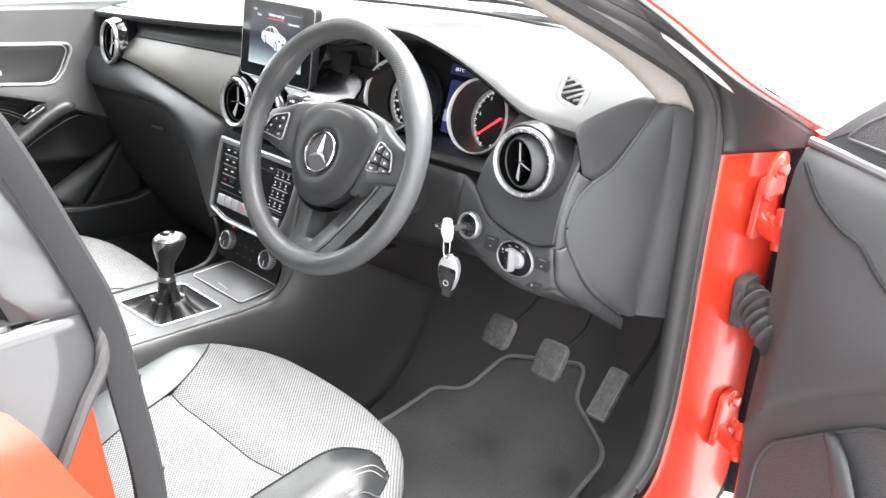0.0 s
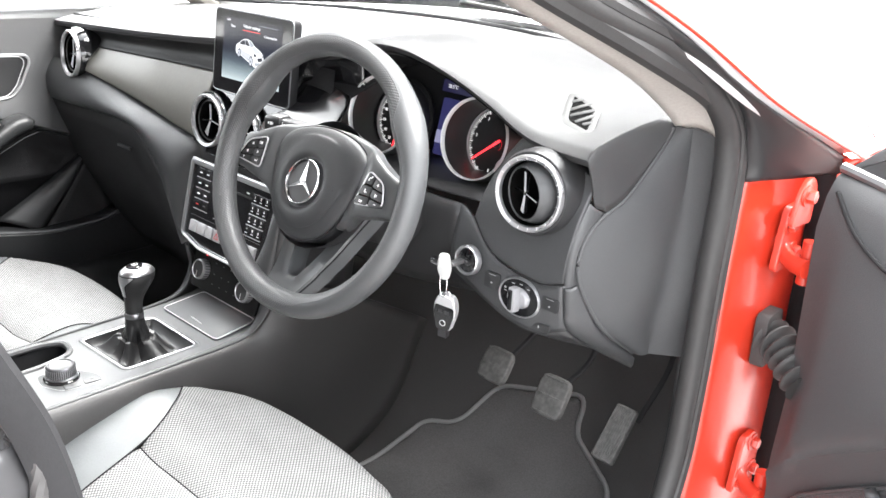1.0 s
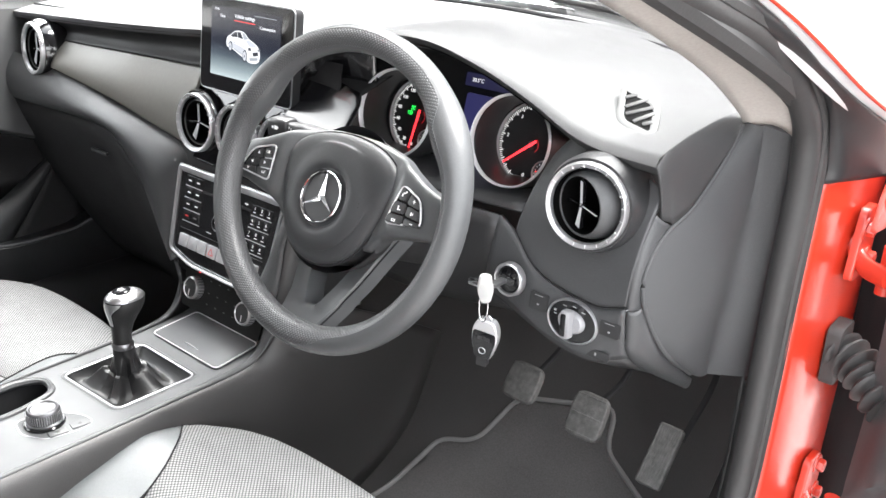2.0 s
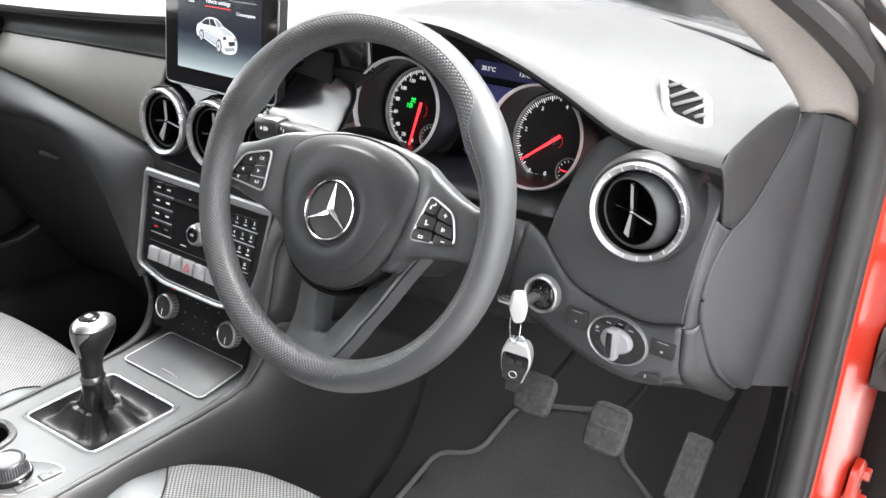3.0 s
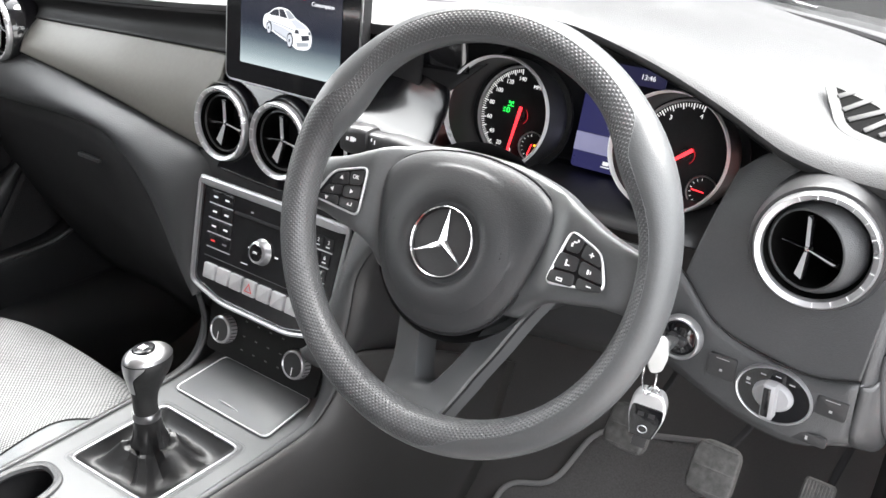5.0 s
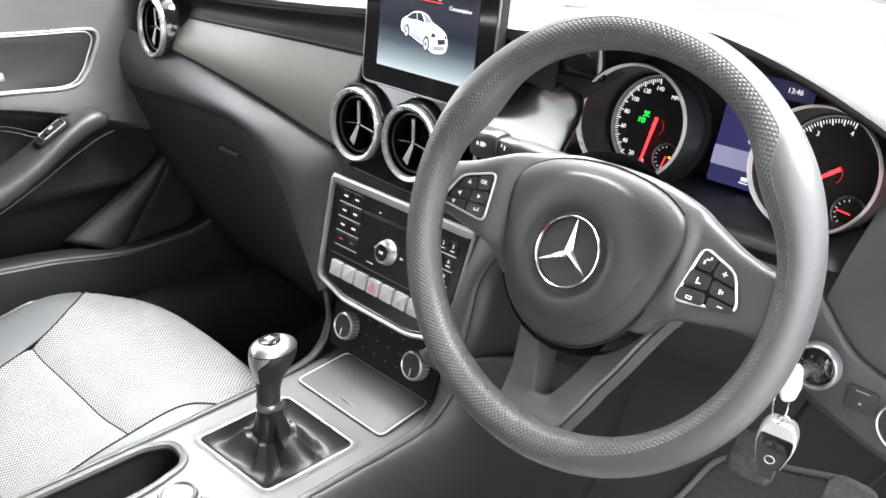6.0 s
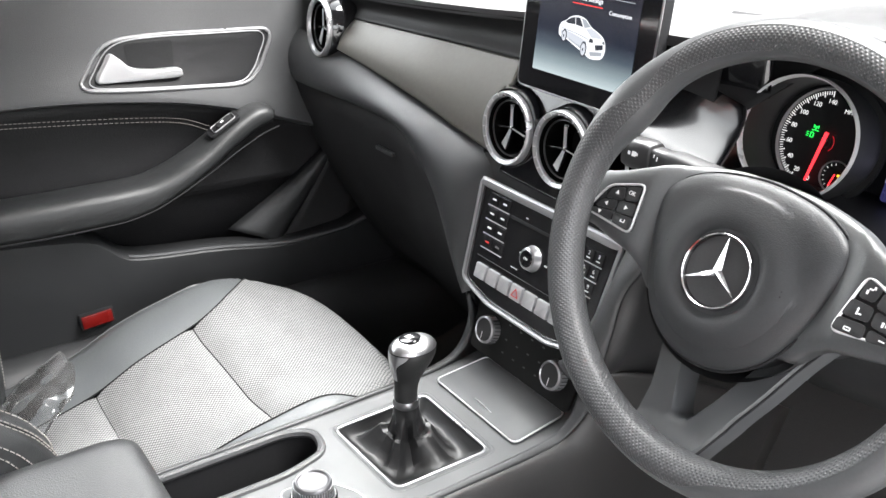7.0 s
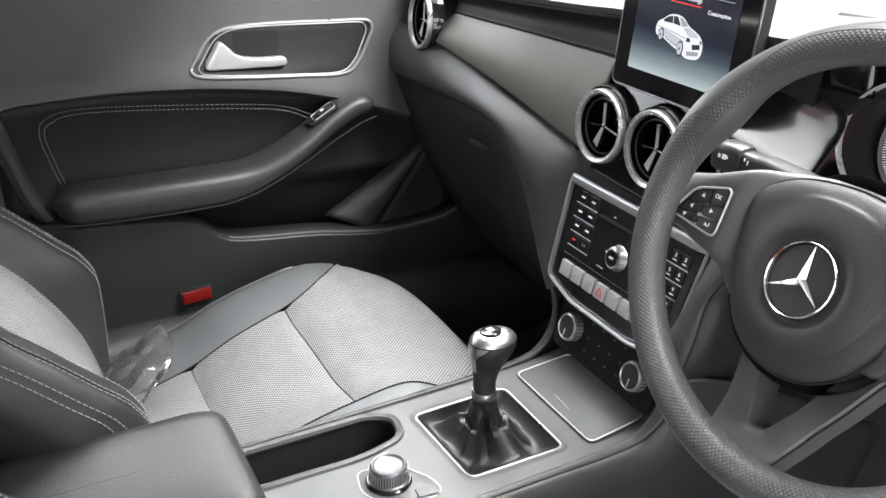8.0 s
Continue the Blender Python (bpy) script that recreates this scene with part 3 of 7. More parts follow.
part("lower_cover", patch([(-0.72, 0.30, 0.50), (-0.15, 0.28, 0.48)], [(-0.72, 0.62, 0.46), (-0.15, 0.62, 0.46)], 8, 4), MATT, dash, thick=0.006)

# centre: gloss panel behind the vents, wings beside the radio
part("vent_panel", holed(patch([(-0.165, 0.182, 0.935), (0, 0.182, 0.935), (0.11, 0.183, 0.933), (0.158, 0.186, 0.921)], [(-0.150, 0.150, 0.815), (0, 0.146, 0.812), (0.150, 0.150, 0.815)], 120, 44, (0, -0.004, 0)), [(-0.101, 0.873), (0.0, 0.873), (0.101, 0.873)], 0.044), GLOSS, dash, "gloss black panel round the middle vents", thick=0.006)
part("band_backing", patch([(-0.72, 0.215, 0.985), (-0.30, 0.215, 0.995), (0.16, 0.215, 0.995)], [(-0.72, 0.205, 0.80), (-0.30, 0.190, 0.80), (0.16, 0.190, 0.80)], 16, 5), MATT, dash, thick=0.004)
part("pod_panel", patch([(-0.104, 0.185, 1.01), (0.0, 0.19, 1.012), (0.09, 0.195, 1.015), (0.20, 0.242, 1.02)], [(-0.104, 0.178, 0.934), (0, 0.178, 0.934), (0.07, 0.182, 0.936), (0.092, 0.192, 0.952), (0.108, 0.212, 0.972), (0.20, 0.246, 0.966)], 30, 5), GLOSS, dash, thick=0.004)
for s in (1,):
    outer = [(s * 0.20, 0.132, 0.835), (s * 0.175, 0.122, 0.80), (s * 0.155, 0.112, 0.76), (s * 0.150, 0.104, 0.71), (s * 0.142, 0.098, 0.665), (s * 0.115, 0.096, 0.635)]
    inner = [(s * 0.145, 0.145, 0.832), (s * 0.135, 0.138, 0.806), (s * 0.128, 0.122, 0.76), (s * 0.118, 0.106, 0.71), (s * 0.106, 0.090, 0.67), (s * 0.09, 0.088, 0.652)]
    part("radio_wing", patch(inner, outer, 20, 5, (0, -0.006, 0)), SOFT, dash, thick=0.006)
    side = [(s * 0.215, 0.30, 0.835), (s * 0.19, 0.28, 0.80), (s * 0.165, 0.27, 0.76), (s * 0.158, 0.27, 0.71), (s * 0.15, 0.27, 0.665), (s * 0.14, 0.27, 0.60)]
    part("radio_cheek", patch(outer, side, 20, 5), PLASTIC, dash, thick=0.006)
part("radio_backing", patch([(-0.145, 0.150, 0.83), (0.145, 0.150, 0.83)], [(-0.11, 0.118, 0.60), (0.11, 0.118, 0.60)], 8, 6), MATT, dash, thick=0.004)

# driver side: fascia round the outer vent, switch panel, end cheek, end cap
f_top = [(0.515, 0.232, 0.940), (0.545, 0.224, 0.966), (0.58, 0.216, 0.962), (0.62, 0.212, 0.956), (0.673, 0.204, 0.938)]
f_bot = [(0.497, 0.185, 0.848), (0.535, 0.178, 0.815), (0.58, 0.174, 0.803), (0.625, 0.172, 0.799), (0.663, 0.168, 0.811)]
part("vent_fascia", holed(patch(f_top, f_bot, 72, 60, (0, -0.012, 0)), [(0.605, 0.918)], 0.053), SOFT, dash, "grained dark grey fascia round the vent", thick=0.006)
s_top = [(0.470, 0.188, 0.862), (0.497, 0.184, 0.846), (0.535, 0.177, 0.812), (0.58, 0.173, 0.800), (0.625, 0.171, 0.796), (0.663, 0.167, 0.807)]
s_bot = [(0.455, 0.185, 0.765), (0.497, 0.178, 0.755), (0.535, 0.172, 0.745), (0.58, 0.166, 0.735), (0.625, 0.168, 0.731), (0.662, 0.186, 0.740)]
part("switch_panel", patch(s_top, s_bot, 24, 8, (0, -0.004, 0)), SOFT, dash, "dark grey panel with the light switch", thick=0.006)
part("switch_panel_foot", patch(s_bot, [(0.455, 0.30, 0.70), (0.497, 0.30, 0.70), (0.535, 0.30, 0.69), (0.58, 0.31, 0.68), (0.625, 0.32, 0.67), (0.655, 0.33, 0.655)], 20, 5, (0, 0, -0.006)), PLASTIC, dash, thick=0.006)
part("column_cowl", patch([(0.16, 0.22, 0.86), (0.30, 0.19, 0.86), (0.47, 0.19, 0.86)], [(0.16, 0.26, 0.68), (0.30, 0.24, 0.69), (0.47, 0.23, 0.72)], 16, 8, (0, -0.02, 0)), PLASTIC, dash, thick=0.006)
part("knee_panel", patch([(0.155, 0.26, 0.69), (0.30, 0.24, 0.69), (0.47, 0.24, 0.72)], [(0.155, 0.50, 0.62), (0.30, 0.50, 0.62), (0.47, 0.50, 0.64)], 12, 4), MATT, dash, thick=0.006)
cheek_top = [pad_end[k] for k in (3, 5, 6, 7, 8, 9, 10)]
cheek_mid = [p + V((0.007, 0.0, -0.006)) for p in cheek_top]
cheek_low = [(0.6735, 0.200, 0.9065), (0.6765, 0.213, 0.902), (0.679, 0.2215, 0.900), (0.683, 0.252, 0.911), (0.689, 0.279, 0.939), (0.694, 0.304, 0.968), (0.696, 0.334, 0.994)]
part("end_cheek", patch(cheek_top, cheek_low, 40, 14, ca=cheek_mid), PAD, dash, "dark grey end cheek of the dashboard", thick=0.003)
cap_l = [(0.693, 0.338, 0.997), (0.694, 0.304, 0.966), (0.689, 0.279, 0.937), (0.683, 0.251, 0.909), (0.678, 0.215, 0.893), (0.6755, 0.187, 0.870), (0.6745, 0.176, 0.834), (0.677, 0.193, 0.791), (0.681, 0.245, 0.728), (0.678, 0.335, 0.664)]
cap_m = [(0.714, 0.346, 0.994), (0.711, 0.358, 0.930), (0.7075, 0.363, 0.880), (0.706, 0.362, 0.835), (0.705, 0.356, 0.785), (0.698, 0.350, 0.715), (0.692, 0.356, 0.660)]
cap_r = [(0.741, 0.354, 0.988), (0.7415, 0.366, 0.946), (0.739, 0.374, 0.887), (0.736, 0.373, 0.832), (0.734, 0.373, 0.743), (0.729, 0.383, 0.660)]
cl_, cm_, cr_ = cr(cap_l, 60), cr(cap_m, 60), cr(cap_r, 60)
rows = [[p.lerp(m_, k / 9) + V((0.004, -0.007, 0)) * math.sin(math.pi * k / 9) ** 0.8 for p, m_ in zip(cl_, cm_)] for k in range(9)]
rows += [[(p * (1 - t) ** 2 + m_ * 2 * t * (1 - t) + q * t * t) for p, m_, q in zip([a.lerp(b, 0.93) for a, b in zip(cl_, cm_)], cm_, [b.lerp(c, 0.35) for b, c in zip(cm_, cr_)])] for t in (0.2, 0.5, 0.8, 1.0)]
rows += [[m_.lerp(q, 0.35 + 0.65 * k / 4) for m_, q in zip(cm_, cr_)] for k in range(1, 5)] + [[q + V((0.003, 0.004, 0)) for q in cr_], [q + V((0.004, 0.014, 0)) for q in cr_]]
part("end_cap", grid([[p + V((-0.006, 0.010, 0)) for p in cl_]] + [[p + V((-0.001, 0.0015, 0)) for p in cl_]] + rows), CAPGREY, dash, "smooth dark grey end cap facing the door")
part("cap_edge", tube([p + V((0.0005, -0.0005, 0)) for p in cl_[1:]], 0.0030, 10), CAPGREY, dash, "rounded edge of the end cap")
lip = [(0.6632, 0.168, 0.806), (0.6632, 0.173, 0.775), (0.6625, 0.186, 0.742), (0.659, 0.262, 0.688), (0.652, 0.380, 0.615)]
part("end_lip", patch([(0.673, 0.184, 0.811), (0.676, 0.197, 0.785), (0.678, 0.223, 0.750), (0.679, 0.258, 0.715), (0.676, 0.345, 0.652)], lip, 24, 6, (0.004, -0.004, -0.003)), SOFT, dash, "curved lip below the end cap", thick=0.004)
part("seam", tube(cr([(0.497, 0.181, 0.851), (0.535, 0.172, 0.816), (0.58, 0.166, 0.803), (0.625, 0.166, 0.799), (0.663, 0.163, 0.810)], 30), 0.0007, 6), MATT, dash)
part("end_band", patch([(0.670, 0.192, 0.914), (0.6645, 0.177, 0.882), (0.6630, 0.167, 0.842), (0.6633, 0.1675, 0.8030)], [(0.677, 0.216, 0.898), (0.6745, 0.189, 0.871), (0.6730, 0.179, 0.838), (0.6730, 0.187, 0.8070)], 24, 6, (0.002, -0.004, 0)), SOFT, dash, "rounded end strip of the fascia", thick=0.003)
part("end_notch", tube(cr([(0.6635, 0.1645, 0.8065), (0.668, 0.172, 0.809), (0.674, 0.186, 0.8125)], 10), 0.0009, 6), GREYMETAL, dash, "worn bright joint")
# kick panel below the end cap
part("kick_panel", patch([(0.729, 0.384, 0.659), (0.731, 0.374, 0.50), (0.735, 0.325, 0.41), (0.738, 0.2, 0.388), (0.742, -0.1, 0.383), (0.745, -0.55, 0.383)], [(0.66, 0.60, 0.62), (0.66, 0.62, 0.45), (0.665, 0.45, 0.29), (0.67, 0.25, 0.26), (0.68, -0.1, 0.26), (0.68, -0.55, 0.27)], 40, 6, (0.01, -0.01, 0.01)), PLASTIC, dash, "black plastic kick panel and sill cover", thick=0.006)
part("sill_strip", patch([(0.734, 0.380, 0.657), (0.734, 0.372, 0.50), (0.736, 0.323, 0.412), (0.739, 0.2, 0.390), (0.743, -0.1, 0.385), (0.746, -0.55, 0.385)], [(0.752, 0.374, 0.657), (0.752, 0.366, 0.50), (0.755, 0.318, 0.415), (0.760, 0.19, 0.392), (0.768, -0.1, 0.388), (0.775, -0.55, 0.388)], 40, 3, (0.002, -0.004, 0)), SOFT, dash, "dark grey sill strip", thick=0.004)

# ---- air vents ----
# near-black that puts the shade inside the vent openings into the colour
PITCH = mat("vent_shade_black", (0.002, 0.002, 0.002), 0.7, spec=0.05)
def air_vent(r, m, label, turn=0.0, slim=1.0, arms=((97, 0.62), (-112, 0.66), (-8, 0.64), (188, 0.58))):
    v = thing("air_vent", (0, 0, 0), label, "air vent", "round air vents")
    part("bezel", lathe([(r * 1.0, -0.012), (r, 0.003), (r * 0.985, 0.006), (r * 0.955, 0.0075), (r * 0.87, 0.0055), (r * 0.85, 0.003), (r * 0.84, -0.012)], 64), BEZEL, v, "satin silver ring with fine marks")
    for k in range(20):
        a = k / 20 * 360 + 9
        part("ring_mark", box(0.0007, r * 0.085, 0.0006, 0, pose(0, 0, 0, 0, 0, a) @ pose(0, r * 0.912, 0.0067, 14, 0, 0)), WHITE, v)
    part("housing", lathe([(r * 1.17, -0.058), (r * 1.15, -0.030), (r * 1.13, -0.010), (r * 1.06, -0.001), (r * 1.0, -0.001)], 48), PLASTIC if turn else GLOSS, v)
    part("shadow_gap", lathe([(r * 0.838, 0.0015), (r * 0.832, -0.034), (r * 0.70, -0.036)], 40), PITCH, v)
    tilt = pose(0, 0, -0.36 * r, 4 if turn else 0, turn, 0)
    # a hollow ball with its mouth cut off flat
    mouth = 0.700 if turn else 0.76
    ball = 0.825
    prof = [(r * ball * math.sin(q), r * ball * math.cos(q)) for q in np.linspace(1.75, math.asin(mouth / ball), 12)]
    top = prof[-1][1]
    part("barrel", lathe(prof + [(r * (mouth - 0.03), top + 0.0004), (r * (mouth - 0.042), top - 0.0015)], 48, tilt), SOFT if turn else PLASTIC, v, "turning barrel")
    part("throat", lathe([(r * (mouth - 0.042), top - 0.0015), (r * (mouth - 0.06), top - 0.055), (0.0001, top - 0.057)], 32, tilt), PITCH, v, "throat, its shade put in as near-black")
    for k, (ang, long) in enumerate(arms):
        am = tilt @ pose(0, 0, top - 0.008, 0, 0, ang)
        wide = (0.085, 0.13, 0.040, 0.035)[k] * r * slim
        vn = part("vane", prism(rounded([(0, -wide * 0.4), (r * long, -wide), (r * long, wide), (0, wide * 0.4)], 0.001), 0.005, am, 0.0008), GLOSS, v, "gloss black vane")
        # chrome edge, widened in pale silver to paint the highlight on the gloss blade
        if k < 3:
            part("vane_edge_glint", prism(rounded([(r * 0.05, -wide * (0.6, 0.35, 0.3)[k]), (r * long * 0.9, -wide * (0.5, 0.95, 0.7)[k]), (r * long * 0.97, wide * (0.6, 0.7, 0.6)[k]), (r * 0.05, wide * (0.6, 0.2, 0.3)[k])], 0.0004), 0.0008, am @ pose(0, 0, 0.005)), SILVER, vn)
    part("hub", lathe([(0.0001, 0.006), (r * 0.05, 0.0045), (r * 0.08, 0)], 16, tilt @ pose(0, 0, top - 0.006)), CHROME, v)
    v.matrix_basis = m
    return v

v_c = at((-0.101, 0.150, 0.873), (1, 0, 0), (0, 0.10, 1))
first = air_vent(0.0465, v_c, "round air vent with silver ring in the middle of the dashboard")
copy_thing(first, at((0.0, 0.150, 0.873), (1, 0, 0), (0, 0.10, 1)))
copy_thing(first, at((0.101, 0.150, 0.873), (1, 0, 0), (0, 0.10, 1)))
air_vent(0.0485, at((0.609, 0.152, 0.918), (1, 0.10, 0), (0, 0.08, 1)), "round air vent with silver ring beside the driver door", turn=-22, slim=0.62, arms=((95, 0.58), (-98, 0.56), (-12, 0.56), (178, 0.5)))
air_vent(0.0485, at((-0.601, 0.146, 0.918), (1, -0.10, 0), (0, 0.08, 1)), "round air vent with silver ring beside the passenger door")

# side window vent on the dash top
dv = thing("demister_vent", (0, 0, 0), "slatted side window vent in a pale frame on the dash top", "vent grille")
dm = at((0.603, 0.2545, 1.0008), (0.83, -0.25, -0.10), (0.22, 0.86, 0.36))
OUT = rounded([(-0.0585, 0.0240), (-0.048, 0.0325), (0.000, 0.0278), (0.0150, 0.0200), (0.0435, -0.0130), (0.0435, -0.0225), (0.037, -0.0275), (-0.001, -0.0275), (-0.0148, -0.0205)], 0.007)
OC = V((-0.0075, 0.0025))
part("frame", band(OUT, 0.0085, 0.0022, dm), mat("grey_vent_frame", (0.042, 0.042, 0.042), 0.5), dv)
# flat near-black plate under the slats, standing in for the shaded opening
part("opening_shade", prism([(OC.x + (x - OC.x) * 0.84, OC.y + (y - OC.y) * 0.78) for x, y in OUT], 0.001, dm @ pose(0, 0, 0.0006)), PITCH, dv)
SLAT = mat("slat_grey", (0.035, 0.035, 0.035), 0.5)
for x, y, long, ang in ((-0.0324, 0.0193, 0.0161, 65.0), (-0.0159, 0.0128, 0.0305, 70.0), (-0.0016, 0.0034, 0.0325, 61.0), (0.0124, -0.0038, 0.0256, 74.0), (0.0244, -0.0092, 0.0115, 61.0)):
    part("slat", box(long, 0.0046, 0.0026, 0.0008, dm @ pose(x, y, 0.0024, 0, 0, ang) @ pose(0, 0, 0, 22, 0, 0)), SLAT, dv)

# ---- instrument cluster ----
cl = thing("instrument_cluster", (0.35, 0.28, 0.86), "black instrument cluster with two tube gauges, lit red needles", "instrument cluster")
NEEDLE = mat("lit_red_needle", (0.8, 0.02, 0.02), 0.4, emit=(1.0, 0.03, 0.04), power=2.2)
PRINT = mat("lit_white_print", (0.6, 0.6, 0.6), 0.5, emit=(1, 1, 1), power=0.6)
GREENLIT = mat("lit_green_symbol", (0.02, 0.4, 0.05), 0.5, emit=(0.02, 0.9, 0.10), power=1.4)
AMBER = mat("lit_amber_symbol", (0.6, 0.3, 0.02), 0.5, emit=(1.0, 0.5, 0.03), power=1.6)
BLUE = mat("lit_blue_display", (0.01, 0.01, 0.03), 0.3, emit=(0.020, 0.020, 0.072), power=1.0)
NAVY = mat("dim_blue_display", (0.005, 0.005, 0.012), 0.3, emit=(0.010, 0.010, 0.035), power=1.0)
PALE = mat("lit_pale_band", (0.2, 0.2, 0.3), 0.2, emit=(0.16, 0.16, 0.25), power=1.0)
DIMRED = mat("dim_red_glow", (0.3, 0.01, 0.01), 0.5, emit=(0.5, 0.012, 0.02), power=1.0)
hood_e = [p + V((0, 0.006, -0.014)) for p in e if 0.10 < p.x < 0.55]
part("hood_lining", grid([hood_e, [V((p.x, 0.24, p.z - 0.010 + 0.004)) for p in hood_e], [V((0.33 + (p.x - 0.33) * 0.92, 0.315, p.z - 0.03)) for p in hood_e], [V((0.33 + (p.x - 0.33) * 0.92, 0.325, 0.86)) for p in hood_e]]), MATT, cl, "matt black hood lining")
part("lower_cover", patch([(0.13, 0.19, 0.875), (0.25, 0.185, 0.872), (0.35, 0.185, 0.870), (0.50, 0.195, 0.870)], [(0.13, 0.32, 0.885), (0.25, 0.32, 0.875), (0.35, 0.32, 0.875), (0.50, 0.32, 0.885)], 16, 5, (0, 0, 0.006)), PLASTIC, cl, thick=0.003)
GA = radians(14)
gy = (0, math.sin(GA), math.cos(GA))
def gauge(x, zero, per, top, marks, sub, needle, ring):
    m = at((x, 0.292, 0.928), (1, 0, 0), gy)
    R = 0.064
    oval_m = m @ pose(ring[0], -0.0045 + ring[3], 0) @ Matrix.Diagonal((ring[1] / 0.064, ring[2] / 0.064, 1, 1)) @ pose(0, 0, 0.006)
    part("gauge_tube", lathe([(R * 0.96, 0.002), (R * 0.98, 0.046), (R * 1.0, 0.050), (R * 1.035, 0.054), (R * 1.05, 0.049), (R * 1.04, 0.020)], 56, oval_m), PLASTIC, cl)
    part("gauge_ring", lathe([(R * 0.99, 0.050), (R * 1.0, 0.055), (R * 1.025, 0.057), (R * 1.045, 0.052), (R * 1.02, 0.049)], 64, oval_m, closed=True), RINGPAINT, cl, "thin silver ring")
    m = m @ pose(-0.006, -0.0045, 0)
    part("dial", lathe([(0.0001, 0.004), (R, 0.004), (R, 0.0)], 48, m), MATT, cl, "black dial face")
    part("dial_ring", lathe([(R * 0.825, 0.0045), (R * 0.85, 0.0085), (R * 0.875, 0.0045)], 56, m), DIAL, cl)
    rc = R * 0.82
    ticks = bmesh.new()
    n = 56
    for k in range(n + 1):
        a = zero - per * top * k / n
        big = k % 4 == 0
        ticks = join(ticks, box(rc * (0.11 if big else 0.07), 0.0011 if big else 0.0007, 0.0005, 0, m @ pose(0, 0, 0.0052, 0, 0, a) @ pose(rc * (0.92 if big else 0.94), 0, 0)))
    part("scale", ticks, PRINT, cl, "white scale marks")
    for txt, val in marks:
        a = radians(zero - per * val)
        part("numeral", words(txt, 0.0066, m @ pose(rc * 0.77 * math.cos(a), rc * 0.77 * math.sin(a), 0.0052)), PRINT, cl)
    part("needle", prism(rounded([(-0.010, -0.0019), (rc * 0.90, -0.0010), (rc * 0.90, 0.0010), (-0.010, 0.0019)], 0.0005, 2), 0.0012, m @ pose(0, 0, 0.0085, 0, 0, needle)), NEEDLE, cl, "lit red needle")
    part("needle_hub", lathe([(0.0001, 0.0085), (0.004, 0.008), (0.0055, 0.006), (0.0055, 0.004)], 20, m), PLASTIC, cl)
    part("hub_arc", tube([m @ V((0.010 * math.cos(a), 0.010 * math.sin(a), 0.0055)) for a in np.linspace(-0.9, 0.9, 10)], 0.0003, 5), DIMRED, cl)
    sm = m @ pose(sub[0], sub[1], 0.007)
    part("small_dial", lathe([(0.0001, 0.0), (0.0165, 0.0), (0.0165, -0.003)], 28, sm), MATT, cl)
    part("small_ring", lathe([(0.0150, 0), (0.0158, 0.0026), (0.0166, 0)], 32, sm), SILVER, cl)
    st = bmesh.new()
    for k in range(9):
        st = join(st, box(0.0022, 0.0005, 0.0004, 0, sm @ pose(0, 0, 0.0006, 0, 0, 100 + 22 * k) @ pose(0.0122, 0, 0)))
    part("small_scale", st, PRINT, cl)
    part("small_needle", box(0.013, 0.0011, 0.0008, 0, sm @ pose(0, 0, 0.002, 0, 0, sub[2]) @ pose(0.004, 0, 0)), NEEDLE, cl)
    return m

mg = gauge(0.250, -98, 1.17, 140, [(str(v), v) for v in (0, 20, 40, 60, 80, 100, 120, 140)], (0.023, -0.030, 255), -98, (-0.0060, 0.0630, 0.0590, 0.0010))
part("unit_text", words("MPH", 0.006, mg @ pose(0.016, 0.034, 0.0052)), PRINT, cl)
part("lamp_symbol", bars([(-0.014, 0.0125, 0.006, 0.0010), (-0.014, 0.0105, 0.0010, 0.0045), (-0.0165, 0.0085, 0.0025, 0.0010), (-0.0115, 0.0085, 0.0025, 0.0010), (-0.0165, 0.0125, 0.0010, 0.003), (-0.0115, 0.0125, 0.0010, 0.003)], mg @ pose(0, 0, 0.0054)), GREENLIT, cl, "lit green lamp symbol")
part("lamp_symbol", bars([(-0.0215, 0.0035, 0.0028, 0.0007), (-0.0215, 0.0015, 0.0028, 0.0007), (-0.0215, 0.0055, 0.0028, 0.0007), (-0.0180, 0.0035, 0.0010, 0.0052), (-0.0165, 0.0060, 0.0025, 0.0008), (-0.0165, 0.0010, 0.0025, 0.0008), (-0.0148, 0.0035, 0.0010, 0.0040)], mg @ pose(0, 0, 0.0054)), GREENLIT, cl, "lit green lamp symbol")
part("fuel_symbol", bars([(0.0330, -0.028, 0.0036, 0.0036), (0.0275, -0.028, 0.0028, 0.0024)], mg @ pose(0, 0, 0.0082)), AMBER, cl, "lit amber warning symbol")
gauge(0.446, -96, 46, 4, [(str(v), v) for v in range(5)], (0.026, -0.032, 175), -141, (-0.0050, 0.0580, 0.0565, 0.0025))
dmx = at((0.350, 0.300, 0.932), (1, 0, 0), gy)
part("display", prism(rect(0.074, 0.088, 0.004, 0, -0.006), 0.003, dmx), BLUE, cl, "small dark blue multifunction display")
part("display_band", prism(rect(0.074, 0.020, 0.001, 0, -0.022), 0.0006, dmx @ pose(0, 0, 0.0032)), PALE, cl)
part("display_icon", prism(rounded([(-0.010, -0.008), (0.010, -0.008), (0.004, 0.012), (-0.004, 0.012)], 0.005), 0.0005, dmx @ pose(0.006, 0.004, 0.0034)), PRINT, cl)
part("display_icon", bars([(0.004, -0.040, 0.007, 0.004), (0.004, -0.044, 0.010, 0.0012)], dmx @ pose(0, 0, 0.0034)), PRINT, cl)
part("clock_text", words("13:46", 0.0075, dmx @ pose(0.030, 0.056, 0.004)), PRINT, cl)
